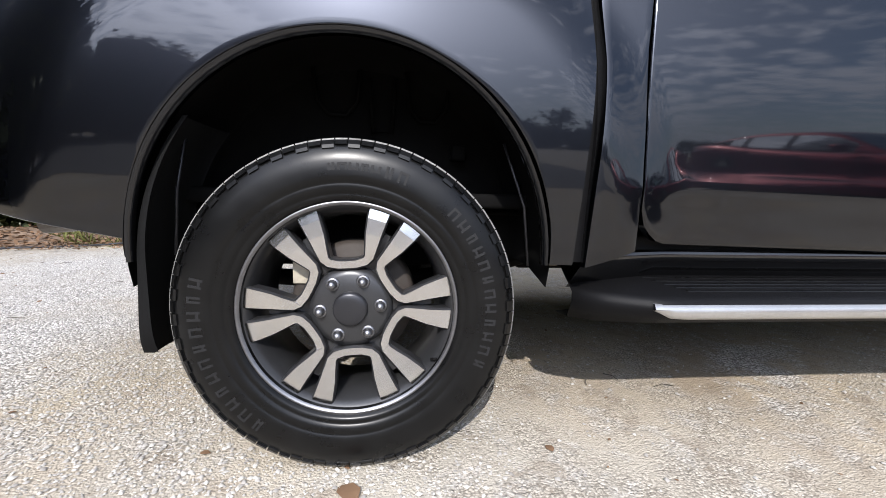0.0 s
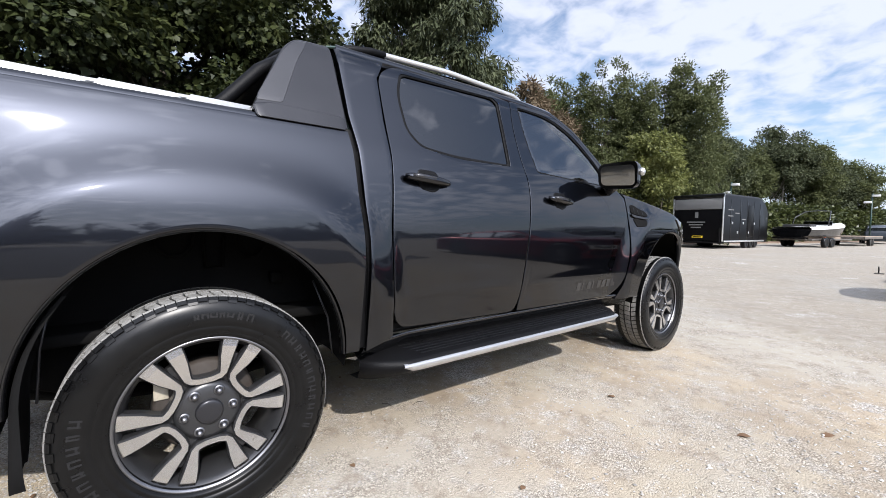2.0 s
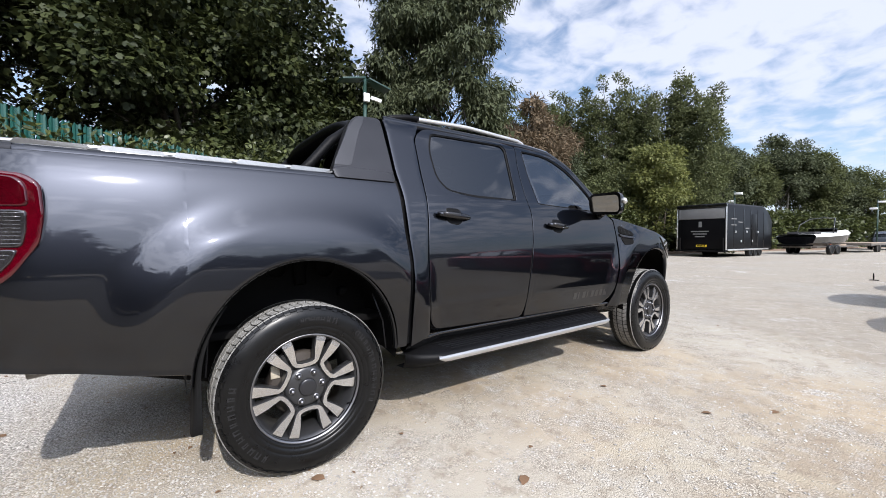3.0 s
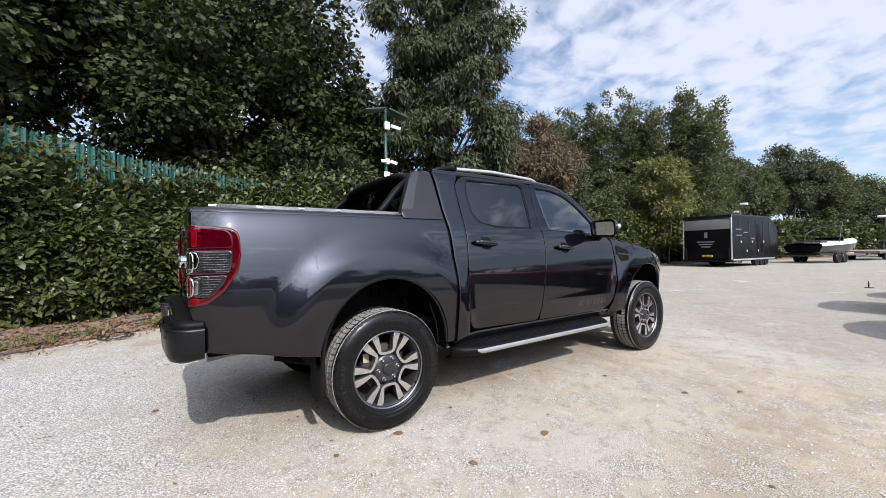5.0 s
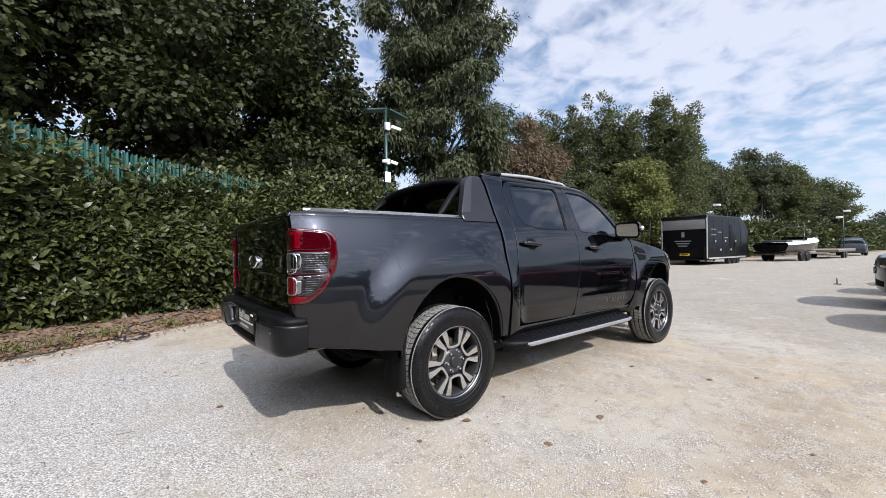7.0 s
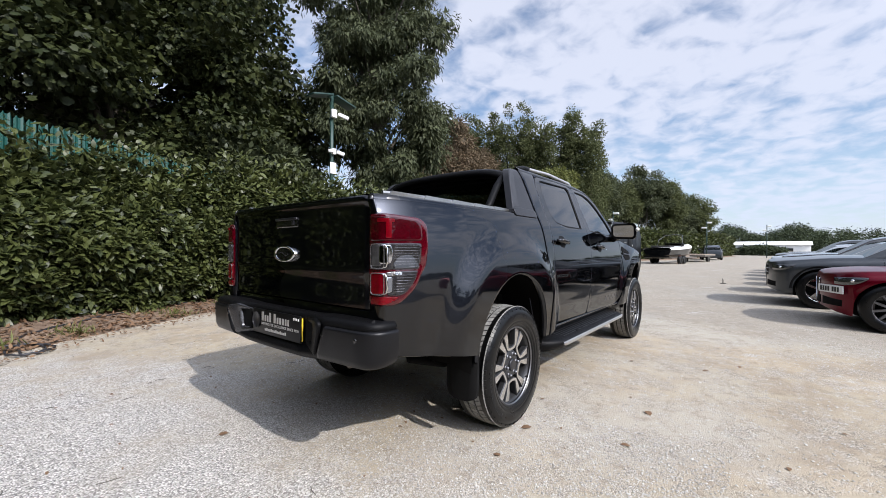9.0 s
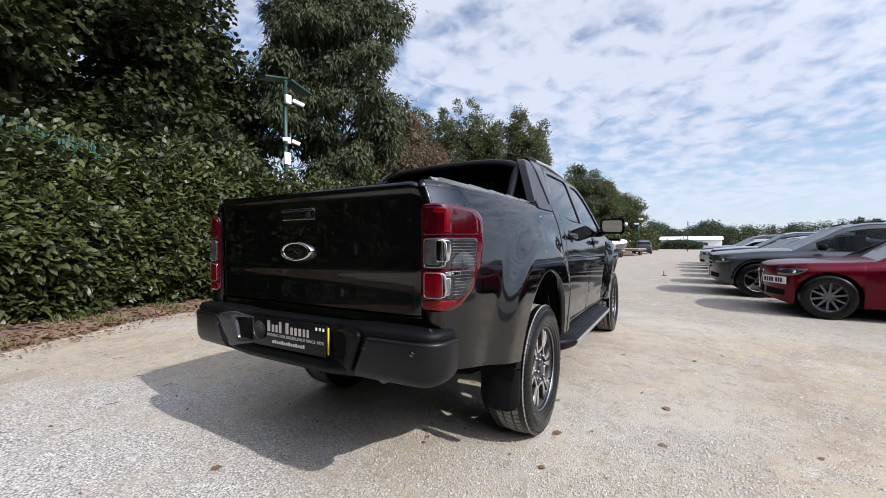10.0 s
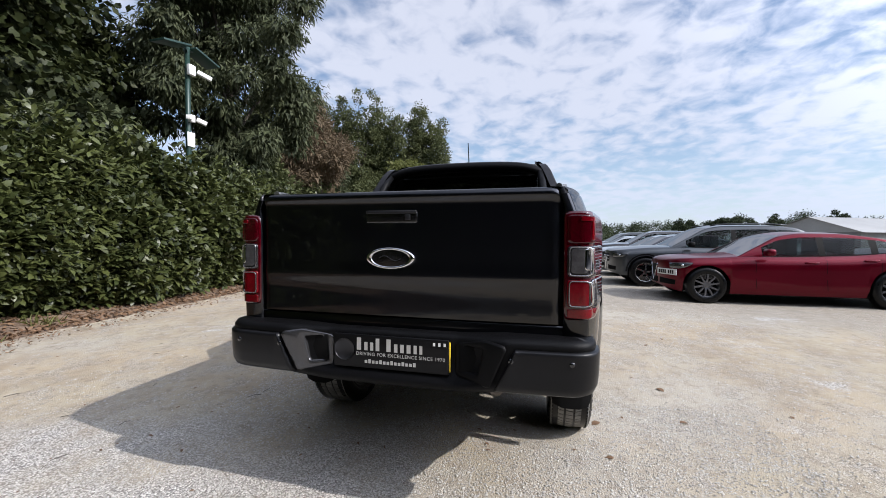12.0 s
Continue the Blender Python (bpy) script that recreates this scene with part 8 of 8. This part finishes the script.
part("top_rail", boxes((-0.08, 0.04, 0.0, 2.5, 2.66, 2.84), bevel=0.02), BLACK_PAINT, trailer)
part("floor_frame", boxes((0.0, 5.6, 0.05, 2.45, 0.32, 0.43), bevel=0.01), UNDER, trailer)
for k in range(3):
    part("door_lettering_bar", boxes((-0.034, -0.03, 0.85 + 0.1 * k, 1.75 - 0.1 * k, 1.36 - 0.14 * k, 1.42 - 0.14 * k)), GREY_CURTAIN, trailer, smooth=False)
part("door_emblem", boxes((-0.034, -0.03, 1.20, 1.36, 1.62, 1.92)), GREY_CURTAIN, trailer, smooth=False)
pl = part("number_plate", boxes((-0.045, -0.03, 0.95, 1.47, 0.55, 0.66), bevel=0.003), YELLOW, trailer, "yellow number plate")
part("plate_bar", boxes((-0.047, -0.044, 1.0, 1.42, 0.575, 0.635)), UNDER, pl, smooth=False)
for k, x in enumerate((0.9, 1.55, 2.2, 2.9, 3.6)):
    part("side_bracket", boxes((x, x + 0.10, -0.03, 0.01, 1.30 - 0.5 * (k % 2), 1.42 - 0.5 * (k % 2)), bevel=0.01), SILVER, trailer)
for x in (0.75, 1.9, 2.75, 3.6, 4.4):
    part("side_seam", boxes((x, x + 0.025, -0.012, 0.004, 0.46, 2.60 - 0.10 * (x > 4)), bevel=0.004), BLACK_PAINT, trailer)
part("side_door", boxes((2.85, 3.5, -0.018, 0.0, 0.62, 2.35), bevel=0.01), GLOSS_BLACK, trailer)
for x in (2.9, 3.5, 4.1):
    bm = bmesh.new()
    lathe(bm, [(0.001, -0.09), (0.16, -0.09), (0.18, -0.10), (0.26, -0.10), (0.28, -0.06), (0.28, 0.08)], 28)
    ob = part("wheel", bm, RUBBER, trailer)
    ob.matrix_local = Matrix.Translation((x, 0.14, 0.28))
    ob = part("wheel", ob.data, None, trailer)
    ob.matrix_local = Matrix.Translation((x, 2.36, 0.28)) @ Matrix.Rotation(math.pi, 4, "Z")
for y in (0.10, 2.28):
    part("ramp_arm", boxes((-0.14, -0.04, y, y + 0.10, 0.30, 1.05), bevel=0.01), UNDER, trailer)
part("rear_step", boxes((-0.20, -0.02, 0.0, 2.5, 0.28, 0.36), bevel=0.01), UNDER, trailer)
part("side_rail", boxes((0.05, 5.0, -0.05, -0.005, 0.36, 0.44), bevel=0.008), SILVER, trailer, "dull metal side rail")
for k, (x, w) in enumerate(((0.45, 0.6), (1.25, 0.5), (0.45, 0.6), (2.1, 0.45))):
    part("side_lettering_bar", boxes((x, x + w, -0.008, 0.002, 2.02 - 0.16 * k, 2.06 - 0.16 * k)), GREY_CURTAIN, trailer, smooth=False)
part("drawbar", boxes((5.5, 7.0, 1.2, 1.3, 0.38, 0.46), (6.7, 6.78, 1.2, 1.3, 0.0, 0.4), bevel=0.01), UNDER, trailer)

at = Matrix.Translation((30.8, 3.7, 0)) @ Matrix.Rotation(radians(-14), 4, "Z")
boat = thing("speedboat", "dark speedboat with a white deck on a road trailer", "boat", at=at)


def boat_line(u):
    """Half-width, keel, chine and sheer at the share u of the boat's length."""
    w = 1.04 * (0.92 + 0.08 * min(1.0, 5 * u)) * (1 - max(0.0, (u - 0.45) / 0.55) ** 2.2) + 0.015
    return w, 0.50 + 0.62 * max(0.0, (u - 0.62) / 0.38) ** 2, 0.70 + 0.50 * max(0.0, (u - 0.45) / 0.55) ** 2, 1.08 + 0.30 * u ** 1.6


hull, band = [], []
for u in np.linspace(0, 1, 30):
    w, keel, chine, sheer = boat_line(u)
    x = 5.7 * u
    hull.append([(x, -w, sheer), (x, -w, sheer - 0.10), (x, -0.86 * w, chine), (x, 0, keel), (x, 0.86 * w, chine), (x, w, sheer - 0.10), (x, w, sheer)])
    band.append([(x, -w - 0.012, sheer - 0.02), (x, -w - 0.022, sheer + 0.05), (x, -0.90 * w, sheer + 0.14), (x, 0, sheer + 0.17), (x, 0.90 * w, sheer + 0.14), (x, w + 0.022, sheer + 0.05), (x, w + 0.012, sheer - 0.02)])
part("hull", grid_mesh("hull", hull, (BLACK_PAINT,), crease=30), None, boat, "glossy dark hull")
part("deck", grid_mesh("deck", band, (WHITE,), crease=30), None, boat, "white deck moulding")
bm = bmesh.new()
bm.faces.new([bm.verts.new(p) for p in hull[0]])
part("stern_panel", bm, BLACK_PAINT, boat, smooth=False)
bm = bmesh.new()
tube(bm, [(2.0, -0.92, 1.25), (2.25, -0.86, 1.85), (2.9, -0.62, 2.22), (3.0, 0, 2.28), (2.9, 0.62, 2.22), (2.25, 0.86, 1.85), (2.0, 0.92, 1.25)], 0.03, 8)
part("tow_arch", bm, BLACK_PAINT, boat)
part("windshield", boxes((2.9, 2.95, -0.72, 0.72, 1.30, 1.60), bevel=0.02), DARK_GLASS, boat)
part("seat_cushion", boxes((0.5, 1.2, -0.7, 0.7, 1.20, 1.38), bevel=0.05), SEAT, boat)
boat_trailer = thing("boat_trailer", "galvanised boat trailer under the speedboat", "trailer", at=at)
part("frame", boxes((0.0, 5.4, -0.75, -0.67, 0.42, 0.50), (0.0, 5.4, 0.67, 0.75, 0.42, 0.50), (0.1, 0.2, -1.0, 1.0, 0.42, 0.50), (5.2, 6.6, -0.05, 0.05, 0.42, 0.50), bevel=0.008), STEEL, boat_trailer)
for x in (1.5, 2.2):
    for s in (-1, 1):
        bm = bmesh.new()
        lathe(bm, [(0.001, -0.08), (0.15, -0.08), (0.19, -0.09), (0.28, -0.09), (0.30, -0.05), (0.30, 0.08)], 26)
        part("wheel", bm, RUBBER, boat_trailer).matrix_local = Matrix.Translation((x, s * 1.0, 0.30)) @ Matrix.Rotation(0 if s < 0 else math.pi, 4, "Z")
part("bunk", boxes((0.3, 4.6, -0.5, -0.4, 0.50, 0.62), (0.3, 4.6, 0.4, 0.5, 0.50, 0.62), bevel=0.01), TIMBER, boat_trailer)
part("light_board", boxes((-0.12, -0.08, -0.9, 0.9, 0.52, 0.62), bevel=0.008), UNDER, boat_trailer)
cone = thing("traffic_cone", "orange plastic marker beside the boat trailer", "cone", at=Matrix.Translation((32.6, 2.45, 0)))
bm = bmesh.new()
lathe(bm, [(0.16, 0.0), (0.16, 0.03), (0.11, 0.04), (0.03, 0.62), (0.001, 0.63)], 20)
bm.transform(Matrix.Rotation(math.pi / 2, 4, "X"))
part("cone_body", bm, ORANGE, cone)

at = Matrix.Translation((37.5, 2.3, 0)) @ Matrix.Rotation(radians(-4), 4, "Z")
flat_trailer = thing("flat_trailer", "low flat trailer with a weathered timber deck", "trailer", at=at)
for k in range(6):
    part("deck_board", boxes((0, 5.4, -1.05 + 0.35 * k, -0.72 + 0.35 * k, 0.62, 0.67), bevel=0.006), TIMBER, flat_trailer)
part("frame", boxes((0, 5.4, -1.05, -0.97, 0.48, 0.62), (0, 5.4, 0.97, 1.05, 0.48, 0.62), (0, 0.08, -1.05, 1.05, 0.48, 0.62), (5.3, 6.8, -0.05, 0.05, 0.45, 0.55), bevel=0.008), STEEL, flat_trailer)
for x in (2.4, 3.1):
    for s in (-1, 1):
        bm = bmesh.new()
        lathe(bm, [(0.001, -0.08), (0.15, -0.08), (0.19, -0.09), (0.25, -0.09), (0.27, -0.05), (0.27, 0.08)], 24)
        part("wheel", bm, RUBBER, flat_trailer).matrix_local = Matrix.Translation((x, s * 0.85, 0.27)) @ Matrix.Rotation(0 if s < 0 else math.pi, 4, "Z")

# far camera posts
for x, y, h in ((31.0, 6.9, 4.15), (45.0, 1.75, 3.95), (62.0, -3.2, 4.2)):
    p = thing("camera_post", "slim dark post with white cameras", "camera post", "far camera posts", at=Matrix.Translation((x, y, 0)))
    bm = bmesh.new()
    tube(bm, [(0, 0, 0), (0, 0, h)], 0.05, 10)
    part("pole", bm, POST_GREEN, p)
    for k, s in ((0, -1), (1, 1)):
        part("camera_body", boxes((-0.10, 0.10, s * 0.22 - 0.22, s * 0.22 + 0.22, h - 0.25 - 0.5 * k, h - 0.10 - 0.5 * k), bevel=0.03), WHITE, p, "white camera")

# ---- buildings beyond ----
ROOF_GREY = material("grey_sheet_roof", (0.30, 0.30, 0.29), 0.6, 0.0, (0.25, 0.25, 0.24), 0.4, 6)
marquee = thing("marquee_building", "long low white building beyond the yard", "building", at=Matrix.Translation((96, 6, 0)) @ Matrix.Rotation(radians(-93), 4, "Z"))
part("wall", boxes((-19, 16, 0, 8, 0, 1.95), bevel=0.03), WHITE, marquee)
rf = [[(x, -0.3, 1.92), (x, 4, 2.7), (x, 8.3, 1.92)] for x in (-19.3, 16.3)]
part("roof", grid_mesh("roof", rf, (WHITE,)), None, marquee)
for k in range(9):
    part("window", boxes((-10.8 + 2.9 * k, -9.6 + 2.9 * k, -0.03, 0.02, 0.7, 1.35), bevel=0.02), DARK_GLASS, marquee)
shed = thing("shed_building", "low shed with a grey sheet roof", "building", at=Matrix.Translation((60, -40, 0)) @ Matrix.Rotation(radians(-60), 4, "Z"))
part("wall", boxes((-9, 13, -5, 5, 0, 2.1), bevel=0.03), GREY_CURTAIN, shed)
rf = [[(x, -5.5, 2.0), (x, 0, 4.0), (x, 5.5, 2.0)] for x in (-9.4, 13.4)]
part("roof", grid_mesh("roof", rf, (ROOF_GREY,)), None, shed)
for x in (-9.0, 13.0):
    bm = bmesh.new()
    tri = [[bm.verts.new((x + d, y, z)) for y, z in ((-5.2, 2.05), (5.2, 2.05), (0, 3.94))] for d in (-0.05, 0.05)]
    bm.faces.new(tri[0])
    bm.faces.new(tri[1][::-1])
    for i in range(3):
        bm.faces.new((tri[0][i], tri[1][i], tri[1][(i + 1) % 3], tri[0][(i + 1) % 3]))
    bmesh.ops.recalc_face_normals(bm, faces=bm.faces)
    part("gable", bm, ROOF_GREY, shed, smooth=False)

# small stake standing in the yard before the parked cars
stake = thing("ground_stake", "short dark stake in the gravel before the parked cars", "stake", at=Matrix.Translation((13.7, -1.25, 0)))
bm = bmesh.new()
tube(bm, [(0, 0, -0.05), (0.005, 0, 0.10), (0.01, 0.005, 0.17)], [0.014, 0.013, 0.010], 8)
part("stake_rod", bm, UNDER, stake)
part("stake_foot", boxes((-0.08, 0.08, -0.09, 0.07, -0.01, 0.012), bevel=0.006), DRUM, stake)
